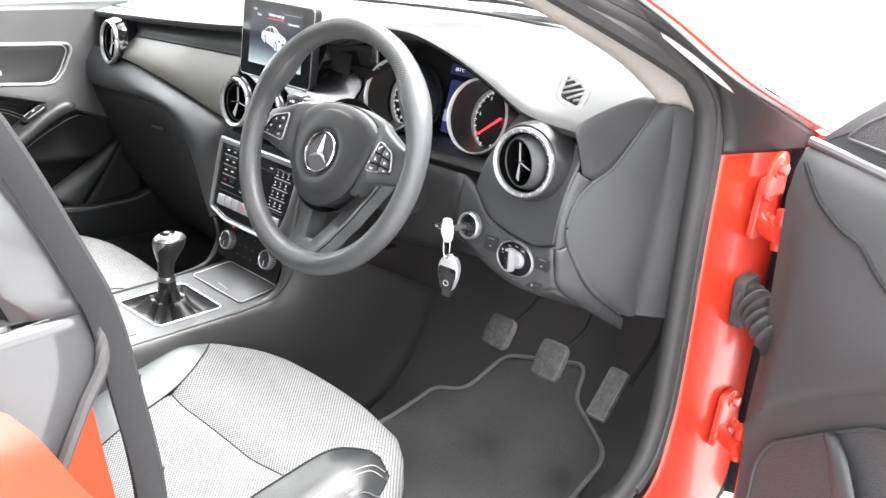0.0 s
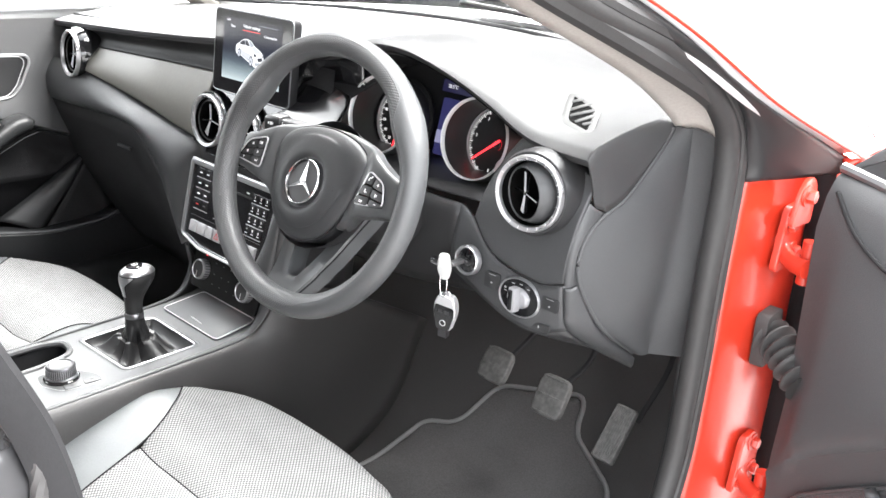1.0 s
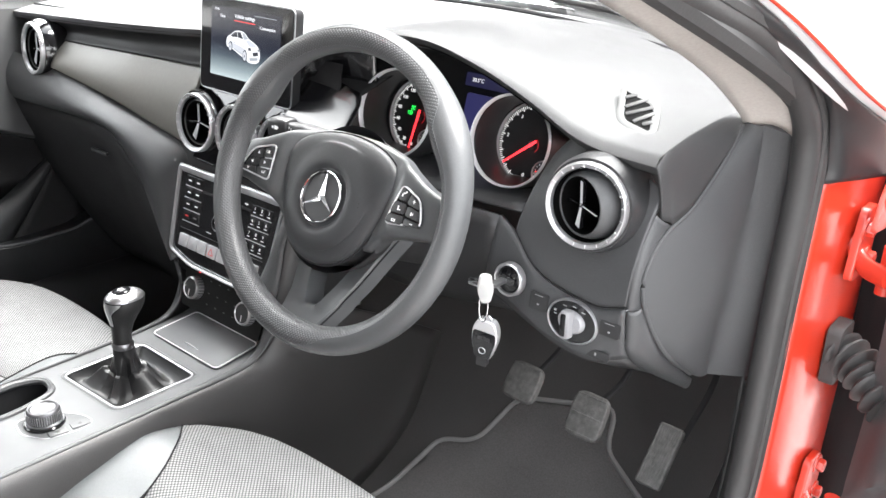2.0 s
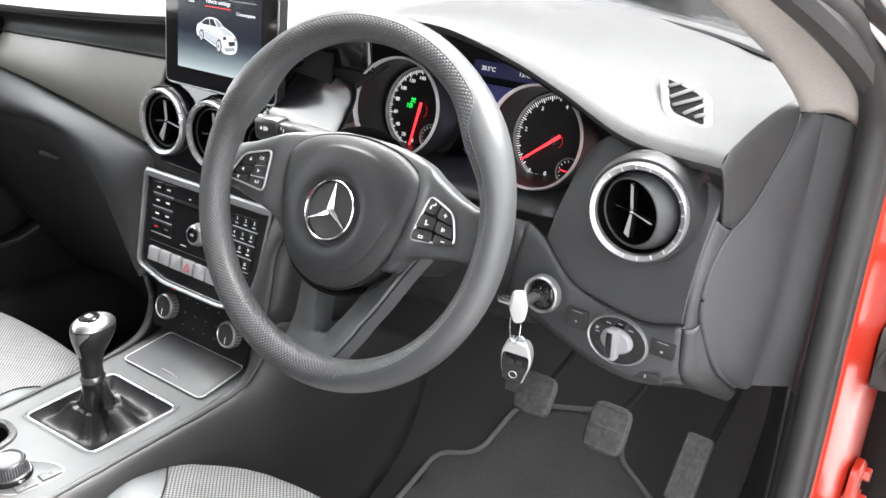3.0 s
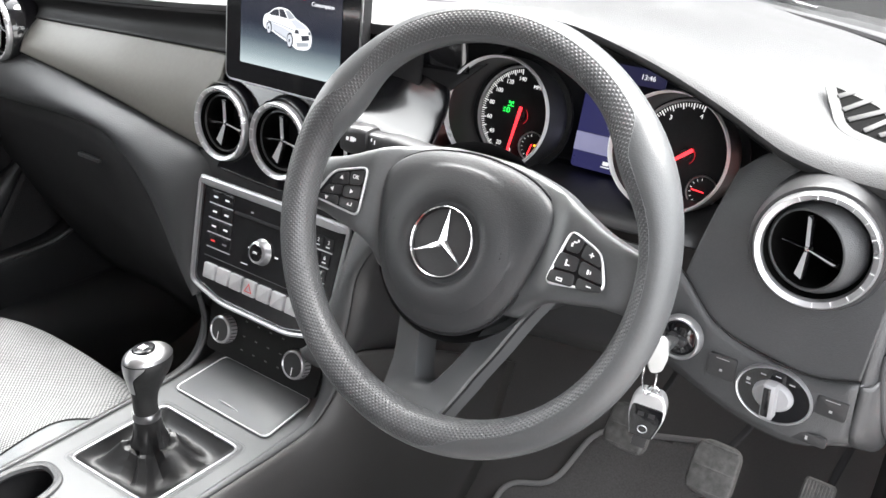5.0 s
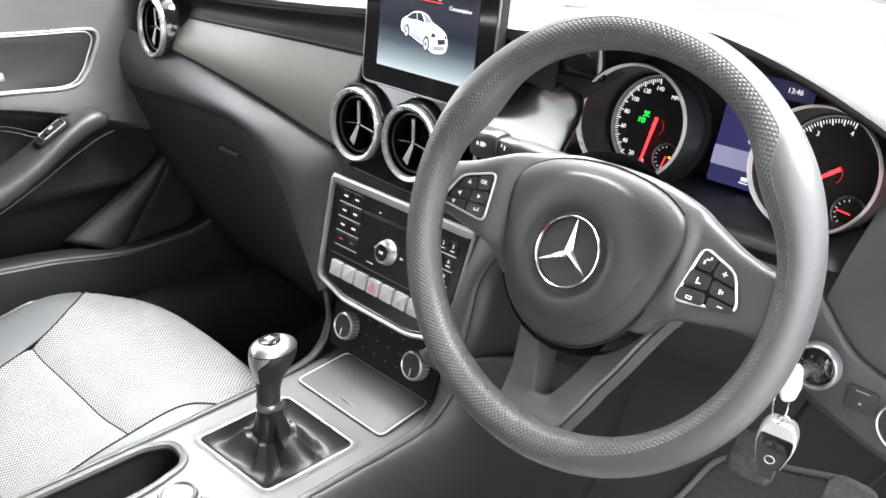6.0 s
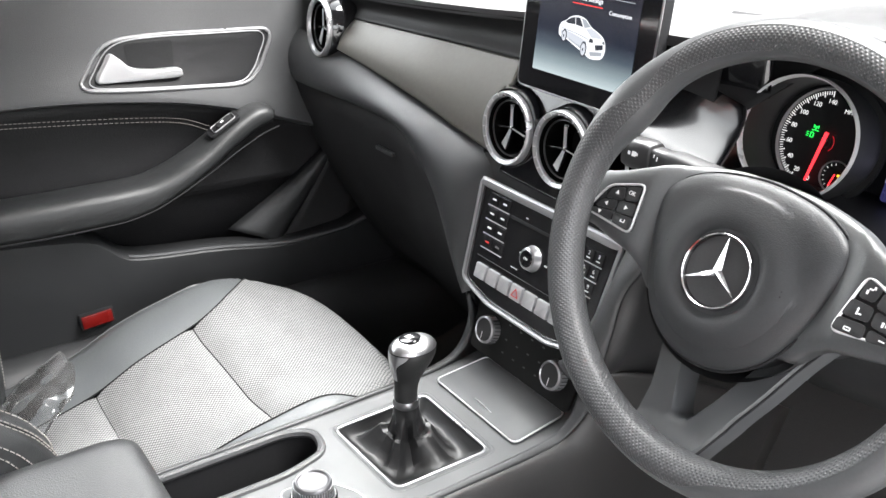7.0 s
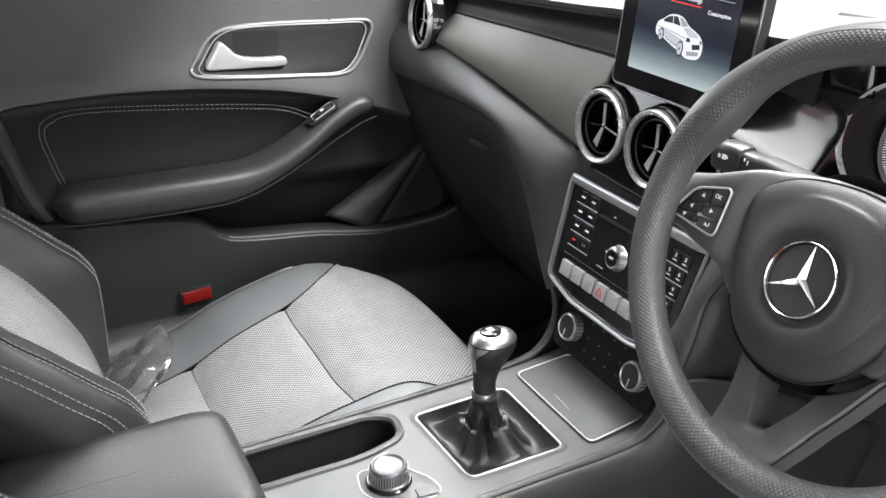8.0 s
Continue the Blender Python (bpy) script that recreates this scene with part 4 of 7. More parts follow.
part("temperature_text", words("20.5°C", 0.0072, dmx @ pose(-0.022, 0.056, 0.004)), PRINT, cl)
part("clock_strip", prism(rect(0.094, 0.018, 0.002, 0.002, 0.056), 0.002, dmx), NAVY, cl)
# gloss shelf between the cluster and the middle screen
shelf = []
for k, (y, z) in enumerate(((0.219, 0.967), (0.215, 0.962), (0.209, 0.955), (0.198, 0.944), (0.182, 0.932), (0.166, 0.921), (0.153, 0.912), (0.147, 0.902))):
    shelf.append(cr([(0.098, y + 0.002, z + 0.009), (0.150, y - 0.001, z + 0.002), (0.183 + 0.004 * k, y, z - 0.006), (0.190 + 0.004 * k, y + 0.003, z - 0.010)], 20))
part("gloss_shelf", grid([cr(c, 30) for c in zip(*shelf)]), mat("shelf_black", (0.006, 0.006, 0.007), 0.19, coat=0.3, var=0.1), cl, "gloss black shelf beside the gauges", thick=0.003)
part("shelf_back", patch([(0.096, 0.222, 0.975), (0.15, 0.220, 0.968), (0.192, 0.223, 0.956)], [(0.09, 0.31, 1.03), (0.16, 0.32, 1.03), (0.24, 0.325, 1.02)], 12, 4), MATT, cl, thick=0.003)
part("shelf_edge", tube([c[-1] for c in shelf], 0.0016, 8), PLASTIC, cl)

# ---- steering wheel ----
sw_th = thing("steering_wheel", (0, 0, 0), "dark grey leather three spoke steering wheel with silver buttons", "steering wheel")
WT = radians(26)
wm = at((0.352, 0.006, 0.904), (1, 0, 0), (0, math.sin(WT), math.cos(WT))) @ pose(-0.0035, -0.003, 0)
RW = 0.1707
def rim_pt(a, phi, k=1.0):
    d = math.degrees(a) % 360
    grip = sum(math.exp(-((d - g) / 13) ** 2) for g in (32, 148))
    low = math.exp(-((d - 270) / 40) ** 2)
    r = (0.0163 + 0.0050 * grip + 0.001 * low) * k
    return V(((RW + r * math.cos(phi) * 0.95 - 0.0038 * grip) * math.cos(a), (RW + r * math.cos(phi) * 0.95 - 0.0038 * grip) * math.sin(a), r * 1.05 * math.sin(phi)))
def rim_edge(a):
    """Angle round the section at which the dimpled leather begins."""
    d = (math.degrees(a) + 180) % 360 - 180
    grip = math.exp(-((d - 139) / 13) ** 2)
    return radians(60 + 44 * smooth((d + 86) / 16) * smooth((44 - d) / 10) + 50 * grip)
def rim_inner(a):
    """Angle at which it ends on the inner side."""
    d = (math.degrees(a) + 180) % 360 - 180
    return radians(262 - 128 * smooth((d - 8) / 12) * smooth((178 - d) / 26) + 6 * math.exp(-((d - 139) / 16) ** 2))
def rim_shell(lo, hi, n=16):
    """The leather between two angles of the section, mapped by its true size."""
    rows, nu = [], 240
    for k in range(nu):
        a = k / nu * math.tau
        rows.append([rim_pt(a, lo(a) + (hi(a) - lo(a)) * j / n) for j in range(n + 1)])
    bm = grid(rows, cv=True)
    uv = bm.loops.layers.uv.new("map")
    bm.faces.ensure_lookup_table()
    for k, f in enumerate(bm.faces):
        i, j = divmod(k, n)
        for lp, (p, q) in zip(f.loops, ((0, 0), (0, 1), (1, 1), (1, 0))):
            a = (i + p) / nu * math.tau
            lp[uv].uv = ((i + p) / nu, (lo(a) + (hi(a) - lo(a)) * (j + q) / n) / math.tau)
    return bm
rim_m = wm.inverted() @ at((0.3638, 0.0064, 0.9090), (math.cos(radians(3.4)), math.sin(radians(3.4)), 0), (0, math.sin(radians(18.5)), math.cos(radians(18.5))))
def moved(bm, m):
    bm.transform(m)
    return bm
part("rim_face", moved(rim_shell(rim_edge, rim_inner), rim_m), RIM, sw_th, "dimpled leather of the rim")
part("rim_inner", moved(rim_shell(rim_inner, lambda a: radians(262)), rim_m), RIM_SMOOTH, sw_th, "smooth inner leather of the rim")
part("rim_outer", moved(rim_shell(lambda a: radians(-98), rim_edge), rim_m), RIM_SMOOTH, sw_th, "smooth outer leather of the rim")
for edge_ in (rim_edge, rim_inner):
    part("rim_seam", tube([rim_pt(a / 240 * math.tau, edge_(a / 240 * math.tau)) for a in range(240)], 0.0003, 5, closed=True), RIM_SMOOTH, sw_th).data.transform(rim_m)
COVER = cr([(0, 0.0745, 0), (0.041, 0.0700, 0), (0.068, 0.0600, 0), (0.0845, 0.0450, 0), (0.0875, 0.0250, 0), (0.080, -0.006, 0), (0.069, -0.034, 0), (0.053, -0.058, 0), (0.028, -0.0745, 0), (0, -0.0795, 0), (-0.028, -0.0745, 0), (-0.053, -0.058, 0), (-0.069, -0.034, 0), (-0.080, -0.006, 0), (-0.0875, 0.0250, 0), (-0.0845, 0.0450, 0), (-0.068, 0.0600, 0), (-0.041, 0.0700, 0)], 72, closed=True)
rows = []
for s, h in ((0.93, -0.062), (0.985, -0.034), (1.0, -0.0205), (0.9965, -0.0180), (0.985, -0.0158), (0.955, -0.0135), (0.91, -0.0112), (0.86, -0.0092)):
    rows.append([V((p.x * s, p.y * s - 0.004 * (1 - s), h)) for p in COVER])
for r, h, bl in ((0.0680, -0.0080, 0.3), (0.0650, -0.0072, 0.65), (0.0620, -0.0062, 0.9), (0.0590, -0.0048, 1), (0.0550, -0.0032, 1), (0.0505, -0.0018, 1), (0.0455, -0.0008, 1), (0.0400, -0.0008, 1), (0.0362, -0.003, 1), (0.0345, -0.0045, 1), (0.015, -0.0045, 1), (0.0002, -0.0045, 1)):
    row = []
    for p in COVER:
        rad = min(p.length * 0.83, p.length * 0.80 * (1 - bl) + r * bl)
        row.append(V((p.x * rad / p.length, p.y * rad / p.length - 0.004 * smooth((0.07 - r) / 0.02), h)))
    rows.append(row)
HUBBLACK = mat("airbag_cover_black", (0.026, 0.027, 0.0285), 0.47, grain=900, bump=0.35, spec=0.42)
part("airbag_cover", grid(rows, cu=True), HUBBLACK, sw_th, "near-black airbag cover")
part("cover_seam", tube([V((p.x * 1.010, p.y * 1.010, -0.0215)) for p in COVER], 0.0013, 6, closed=True), MATT, sw_th)
part("srs_mark", bars([(-0.014 + 0.006 * k, -0.050 - 0.0008 * k, 0.004, 0.006) for k in range(6) if k != 0], pose(0.0, 0, -0.0072, 0, 0, 0), 0.0006), HUBBLACK, sw_th)
for s in (-1, 1):
    part("horn_mark", bars([(s * 0.052, 0.002, 0.009, 0.0012), (s * 0.052 + 0.002, -0.002, 0.006, 0.0012)], pose(0, 0, -0.004)), MATT, sw_th)
em = pose(0, -0.004, -0.003)
badge = part("badge", lathe([(0.0284, 0.0), (0.0290, 0.0036), (0.0300, 0.0045), (0.0309, 0.0036), (0.0315, 0.0)], 48, em), CHROME, sw_th, "chrome ring badge")
part("badge_back", lathe([(0.0001, 0.0012), (0.028, 0.0008), (0.028, 0)], 40, em), PLASTIC, badge)
for k in range(3):
    mm = em @ pose(0, 0, 0, 0, 0, 90 + 120 * k)
    b = bmesh.new()
    pts = [b.verts.new(p) for p in ((0.0285, 0, 0.0036), (0.0018, 0.0038, 0.001), (-0.0022, 0, 0.0040), (0.0018, -0.0038, 0.001), (0.0, 0, 0.0066))]
    for i, j in ((0, 1), (1, 2), (2, 3), (3, 0)):
        b.faces.new((pts[i], pts[j], pts[4]))
    b.transform(mm)
    part("badge_arm", b, CHROME, badge, flat=True)
# side spokes, one body that runs round the top of the cover
SHOULDER = [(0.0, 0.0785), (0.03, 0.0775), (0.055, 0.0735), (0.087, 0.0650), (0.110, 0.0545), (0.135, 0.0435), (0.160, 0.0365), (0.175, 0.0345)]
UNDER = [(0.0, -0.050), (0.07, -0.046), (0.088, -0.030), (0.100, -0.0235), (0.125, -0.0180), (0.150, -0.0135), (0.175, -0.0135)]
FRONT = [(0.0, -0.0225), (0.06, -0.0215), (0.080, -0.0185), (0.092, -0.0125), (0.102, -0.0085), (0.130, -0.0072), (0.150, -0.0080), (0.175, -0.0120)]
rows = []
for u in np.linspace(-0.154, 0.172, 90):
    hi, lo, zt = (lin(tb, abs(u))[0] for tb in (SHOULDER, UNDER, FRONT))
    c, h = (hi + lo) / 2, (hi - lo) / 2
    rows.append([V((u, c + h * math.copysign(abs(math.cos(a)) ** 0.42, math.cos(a)), zt - 0.015 + 0.015 * math.copysign(abs(math.sin(a)) ** 0.5, math.sin(a)))) for a in np.linspace(0, math.tau, 61)[:-1]])
part("spoke_body", grid(rows, cu=True, caps=True), RIM_SMOOTH, sw_th, "dark grey side spokes round the cover")
PL = rounded([(-0.136, 0.027), (-0.097, 0.039), (-0.093, -0.008), (-0.152, -0.003)], 0.009)
PR = rounded([(0.110, 0.039), (0.141, 0.027), (0.152, -0.001), (0.100, -0.009)], 0.009)
def tri(x, y, r, ang, m):
    return prism([(x + r * math.cos(radians(ang + k * 120)), y + r * math.sin(radians(ang + k * 120))) for k in range(3)], 0.0003, m)
def keys(outline, cells, marks, name, arrows=()):
    pm = pose(0, 0, -0.0036)
    pad = part(name, prism(outline, 0.0015, pm), GLOSS, sw_th, "button pad in a thin silver frame")
    part("pad_frame", band(outline, 0.0020, 0.0022, pm), SILVER, pad)
    for o in cells:
        part("button", prism(rounded(o, 0.003), 0.0030, pm, 0.0007), PLASTIC, pad)
    part("button_print", bars(marks, pm @ pose(0, 0, 0.003), 0.0003), WHITE, pad)
    for x, y, ang in arrows:
        part("arrow_print", tri(x, y, 0.0024, ang, pm @ pose(0, 0, 0.003)), WHITE, pad)
keys(PL, [[(-0.131, 0.024), (-0.117, 0.029), (-0.114, 0.018), (-0.134, 0.014)], [(-0.115, 0.030), (-0.100, 0.034), (-0.099, 0.021), (-0.113, 0.018)],
          [(-0.137, 0.012), (-0.120, 0.016), (-0.119, 0.007), (-0.142, 0.004)], [(-0.118, 0.016), (-0.099, 0.019), (-0.097, 0.008), (-0.117, 0.006)],
          [(-0.145, 0.002), (-0.121, 0.005), (-0.119, -0.003), (-0.147, -0.002)], [(-0.119, 0.005), (-0.097, 0.006), (-0.096, -0.005), (-0.117, -0.004)]],
     [(-0.106, 0.000, 0.005, 0.0008), (-0.1035, 0.0014, 0.0008, 0.003), (-0.1075, 0.0008, 0.0012, 0.0022)], "button_pad", [(-0.123, 0.022, 90), (-0.130, 0.010, 180), (-0.108, 0.0125, 0), (-0.134, 0.001, 270)])
part("ok_text", words("OK", 0.0052, pose(-0.107, 0.026, -0.0002)), WHITE, sw_th)
keys(PR, [[(0.112, 0.036), (0.124, 0.032), (0.122, 0.021), (0.110, 0.021)], [(0.126, 0.031), (0.139, 0.026), (0.143, 0.016), (0.124, 0.019)],
          [(0.107, 0.019), (0.124, 0.018), (0.124, 0.007), (0.104, 0.006)], [(0.126, 0.017), (0.144, 0.014), (0.147, 0.004), (0.126, 0.006)],
          [(0.103, 0.004), (0.124, 0.005), (0.125, -0.005), (0.102, -0.006)], [(0.127, 0.004), (0.148, 0.002), (0.149, -0.002), (0.127, -0.005)]],
     [(0.1150, 0.0265, 0.0016, 0.0030), (0.1170, 0.0290, 0.0030, 0.0012), (0.1192, 0.0305, 0.0016, 0.0022), (0.133, 0.023, 0.0040, 0.0009), (0.133, 0.023, 0.0009, 0.0040), (0.1145, 0.012, 0.0012, 0.0050), (0.1165, 0.0105, 0.0028, 0.0010), (0.1340, 0.0100, 0.0016, 0.0036), (0.1362, 0.0100, 0.0008, 0.0024), (0.113, -0.001, 0.0050, 0.0008), (0.113, -0.003, 0.0050, 0.0008), (0.1108, -0.002, 0.0008, 0.0028), (0.1152, -0.002, 0.0008, 0.0028), (0.138, -0.0005, 0.0042, 0.0009)], "button_pad")
# lower double spoke
SPOKEGREY = mat("satin_spoke_grey", (0.080, 0.083, 0.086), 0.33, metal=0.2, var=0.08)
ZF = [(-0.175, -0.019), (-0.160, -0.021), (-0.145, -0.027), (-0.128, -0.038), (-0.110, -0.043), (-0.085, -0.050), (-0.050, -0.056)]
def both(half):
    return [(-x, y) for x, y in half[:1]] + half + [(-x, y) for x, y in half[:0:-1]]
OUTER = rounded(both([(0.088, -0.008), (0.065, -0.050), (0.052, -0.085), (0.0415, -0.112), (0.032, -0.148), (0.0275, -0.168)]), 0.008)
INNER = rounded(both([(0.058, -0.018), (0.038, -0.056), (0.027, -0.082), (0.018, -0.106), (0.0105, -0.121), (0.006, -0.128)]), 0.006)
def spoke_loop(k, dz):
    pts = [(a * (1 - k) + c * k, b * (1 - k) + d * k) for (a, b), (c, d) in zip(OUTER, INNER)]
    return [V((x, y, lin(ZF, y)[0] + dz)) for x, y in pts]
part("lower_spoke", grid([spoke_loop(-0.03, -0.030), spoke_loop(-0.02, -0.008), spoke_loop(0.0, -0.0025), spoke_loop(0.05, 0.0), spoke_loop(0.2, -0.0005), spoke_loop(0.4, -0.0012), spoke_loop(0.6, -0.0015), spoke_loop(0.8, -0.0012), spoke_loop(0.94, -0.0012), spoke_loop(1.0, -0.004), spoke_loop(1.0, -0.030)], cu=True, cv=True), SPOKEGREY, sw_th, "satin grey lower double spoke")
part("spoke_edge", tube(spoke_loop(-0.025, -0.0050), 0.0012, 6, closed=True), MATT, sw_th)
part("boss", lathe([(0.088, -0.030), (0.080, -0.060), (0.055, -0.10), (0.050, -0.20), (0.0001, -0.20)], 32), PLASTIC, sw_th)
sw_th.matrix_basis = wm
# stalks on the column
FACEDULL = mat("stalk_plastic", (0.022, 0.022, 0.023), 0.55, grain=700, bump=0.2, spec=0.35)
st_th = thing("indicator_stalk", (0.2, 0.11, 0.91), "black column stalk with a grey ringed end", "stalk")
def bar(sections, n=24, e=0.5):
    """A soft-edged bar along x: (x, y, z, half depth, half height)."""
    def f(v):
        return math.copysign(abs(v) ** e, v)
    return grid([[V((x, y + d * f(math.cos(a)), z + h * f(math.sin(a)))) for a in np.linspace(0, math.tau, n + 1)[:-1]] for x, y, z, d, h in sections], cu=True, caps=True)
part("stalk_arm", bar([(0.214, 0.092, 0.931, 0.0105, 0.0100), (0.224, 0.092, 0.931, 0.0120, 0.0115), (0.262, 0.094, 0.928, 0.0125, 0.0120), (0.310, 0.098, 0.922, 0.0130, 0.0125)]), FACEDULL, st_th)
part("stalk_end", bar([(0.1615, 0.090, 0.929, 0.008, 0.008), (0.1635, 0.090, 0.929, 0.0115, 0.0125), (0.170, 0.090, 0.9295, 0.0130, 0.0145), (0.190, 0.091, 0.9305, 0.0130, 0.0145), (0.1965, 0.091, 0.9308, 0.0115, 0.0125), (0.1975, 0.091, 0.931, 0.009, 0.010)]), PLASTIC, st_th, "soft-edged black stalk end")
part("stalk_ring", bar([(0.197, 0.0915, 0.931, 0.0095, 0.0095), (0.215, 0.092, 0.931, 0.0100, 0.0098)]), PLASTIC, st_th)
sp_ = at((0.180, 0.0772, 0.9325), (1, 0.05, 0.03), (0, 0.2, 1))
part("stalk_print", bars([(-0.0045, 0, 0.0028, 0.0034), (0.0015, 0, 0.0050, 0.0046), (0.0052, 0, 0.0016, 0.0026)], sp_), WHITE, st_th)
part("stalk_print", bars([(0.0235, 0.003, 0.0008, 0.003), (0.0275, 0.001, 0.0008, 0.004)], sp_ @ pose(0, 0, -0.0022)), WHITE, st_th)
s2 = copy_thing(st_th, pose(0.2, 0.11, 0.85))
s2.name = "wiper_stalk"
s2["label"] = "black lower column stalk in the shade of the wheel"

# ---- ignition, keys, light switch ----
ig = thing("ignition_lock", (0, 0, 0), "black ignition lock with a silver ring, key inserted", "ignition lock")
im = at((0.509, 0.158, 0.797), (1, 0, 0), (0, 0.12, 1))
part("ring", lathe([(0.0165, -0.004), (0.0172, 0.003), (0.0190, 0.0042), (0.0208, 0.002), (0.0212, -0.006)], 40, im), BEZEL, ig, "thin silver ring")
part("barrel", lathe([(0.0001, 0.002), (0.014, 0.001), (0.0172, -0.001)], 28, im), GLOSS, ig)
part("slot", box(0.018, 0.007, 0.010, 0.002, im @ pose(0, 0, 0.004, 0, 0, -12)), PLASTIC, ig)
ky = thing("car_key", (0.50, 0.13, 0.70), "silver and black car key hanging from the ignition lock", "key")
part("key_blade", box(0.010, 0.030, 0.006, 0.002, pose(0.507, 0.142, 0.798)), SATIN, ky)
part("white_fob", prism(rounded([(-0.005, -0.021), (0.006, -0.021), (0.0105, -0.004), (0.0085, 0.017), (-0.0045, 0.019), (-0.0095, -0.002)], 0.005), 0.006, at((0.505, 0.116, 0.800), (0.72, 0.66, 0.1), (0.16, -0.1, 1)), 0.002), mat("key_head_white", (0.40, 0.40, 0.39), 0.45, var=0.1), ky, "white plastic key head")
part("key_stub", box(0.018, 0.010, 0.008, 0.002, pose(0.490, 0.119, 0.800)), CHROME, ky)
part("split_ring", tube([V((0.5005 + 0.0065 * math.cos(a), 0.122, 0.771 + 0.021 * math.sin(a))) for a in np.linspace(0, math.tau, 25)[:-1]], 0.0008, 6, closed=True, up=(0, 1, 0)), CHROME, ky, "thin wire ring")
km = at((0.5000, 0.130, 0.722), (0.93, 0.25, -0.10), (0.10, -0.08, 1))
KO = cr([(0, 0.030, 0), (0.010, 0.029, 0), (0.0158, 0.018, 0), (0.0165, 0.002, 0), (0.0125, -0.016, 0), (0.009, -0.023, 0), (-0.009, -0.023, 0), (-0.0125, -0.016, 0), (-0.0165, 0.002, 0), (-0.0158, 0.018, 0), (-0.010, 0.029, 0)], 44, closed=True)
part("fob_shell", prism([(p.x, p.y) for p in KO], 0.011, km @ pose(0, 0, -0.006), 0.003, 3), SILVER, ky, "thin silver edge of the fob")
part("fob_face", prism(rounded([(-0.0145, 0.015), (0.0145, 0.015), (0.0152, 0.002), (0.0100, -0.0225), (-0.0100, -0.0225), (-0.0152, 0.002)], 0.004), 0.0018, km @ pose(0, 0, 0.0042), 0.0008), GLOSS, ky, "black button face")
part("fob_tip", prism(rounded([(-0.007, -0.022), (0.007, -0.022), (0.007, -0.037), (-0.007, -0.037)], 0.002), 0.009, km @ pose(0, 0, -0.0055), 0.001), PLASTIC, ky)
part("fob_badge", lathe([(0.0038, 0.0), (0.0043, 0.0008), (0.0048, 0.0)], 20, km @ pose(0, -0.012, 0.006)), SILVER, ky)
part("fob_print", bars([(-0.005, 0.006, 0.006, 0.005), (0.005, 0.006, 0.006, 0.005)], km @ pose(0, 0, 0.006)), PLASTIC, ky)
part("fob_loop", tube([km @ V((0.005 * math.cos(a), 0.031 + 0.005 * math.sin(a), 0)) for a in np.linspace(0, math.tau, 17)[:-1]], 0.0012, 6, closed=True), CHROME, ky)

ls = thing("light_switch", (0, 0, 0), "round black headlight switch with silver ring and turning knob", "switch")
lm = at((0.599, 0.163, 0.771), (1, 0, -0.06), (0, 0.10, 1)) @ Matrix.Diagonal((1.06, 0.82, 1, 1))
part("ring", lathe([(0.0292, -0.002), (0.0298, 0.0025), (0.0308, 0.003), (0.0320, 0.001), (0.0325, -0.004)], 48, lm), BEZEL, ls, "silver ring")
part("face", lathe([(0.0001, 0.0015), (0.0295, 0.001), (0.0300, -0.002)], 36, lm), GLOSS, ls)
part("knob_base", lathe([(0.0001, 0.008), (0.014, 0.0075), (0.0165, 0.004), (0.017, 0.0)], 32, lm), DIAL, ls)
part("knob_bar", box(0.011, 0.040, 0.014, 0.003, lm @ pose(0, 0, 0.012, 0, 0, 6)), DIAL, ls, "silver grip bar")
part("knob_slot", box(0.006, 0.032, 0.003, 0.001, lm @ pose(-0.001, 0, 0.0190, 0, 0, 6)), GLOSS, ls)
DIMPRINT = mat("dim_switch_print", (0.30, 0.30, 0.30), 0.5)
part("symbol", bars([(-0.0225, 0.008, 0.0030, 0.0034), (-0.0215, 0.003, 0.0040, 0.0012), (-0.012, 0.0195, 0.0046, 0.0012), (0.0, 0.0228, 0.0046, 0.0012), (0.012, 0.0195, 0.0046, 0.0012)], lm @ pose(0, 0, 0.0018)), DIMPRINT, ls)
for name, x, z, w, h in (("height_switch", 0.647, 0.777, 0.026, 0.018), ("blank_switch", 0.550, 0.779, 0.026, 0.022), ("boot_switch", 0.622, 0.741, 0.056, 0.010)):
    b = thing(name, (0, 0, 0), "small black dashboard switch with white symbol", "switch")
    bm_ = at((x, 0.1665, z), (1, 0, 0), (0, 0.10, 1))
    part("plate", prism(rect(w, h, 0.003), 0.003, bm_, 0.001), PLASTIC, b)
    part("symbol", bars([(-w * 0.22, 0.0, 0.004, 0.003), (w * 0.2, 0.0, 0.002, h * 0.35)] if w > 0.03 else [(0, h * 0.36, 0.012, 0.0006), (0, -0.003, 0.0026, 0.0020)], bm_ @ pose(0, 0, 0.003)), DIMPRINT, b)

# ---- middle screen ----
sc = thing("infotainment_screen", (0, 0, 0), "black tablet-like dashboard screen, lit with a car picture", "screen")
sm_ = at((0.002, 0.170, 0.995), (1, 0, 0), (0, 0.10, 1))
part("casing", prism(rect(0.213, 0.1380, 0.010, 0, 0.0020), 0.016, sm_ @ pose(0, 0, -0.016), 0.003), MATT, sc)
part("edge", band(rect(0.215, 0.1400, 0.011, 0, 0.0020), 0.0022, 0.0012, sm_ @ pose(0, 0, -0.0012)), SATIN, sc, "thin silver edge")
part("glass_face", prism(rect(0.210, 0.1350, 0.009, 0, 0.0020), 0.0012, sm_ @ pose(0, 0, -0.0005)), GLOSS, sc, "gloss black front")
LCD = mat("lit_lcd_picture", (0.01, 0.01, 0.015), 0.15, emit=(0.02, 0.021, 0.03), power=1.0)
ln, ll = LCD.node_tree.nodes, LCD.node_tree.links
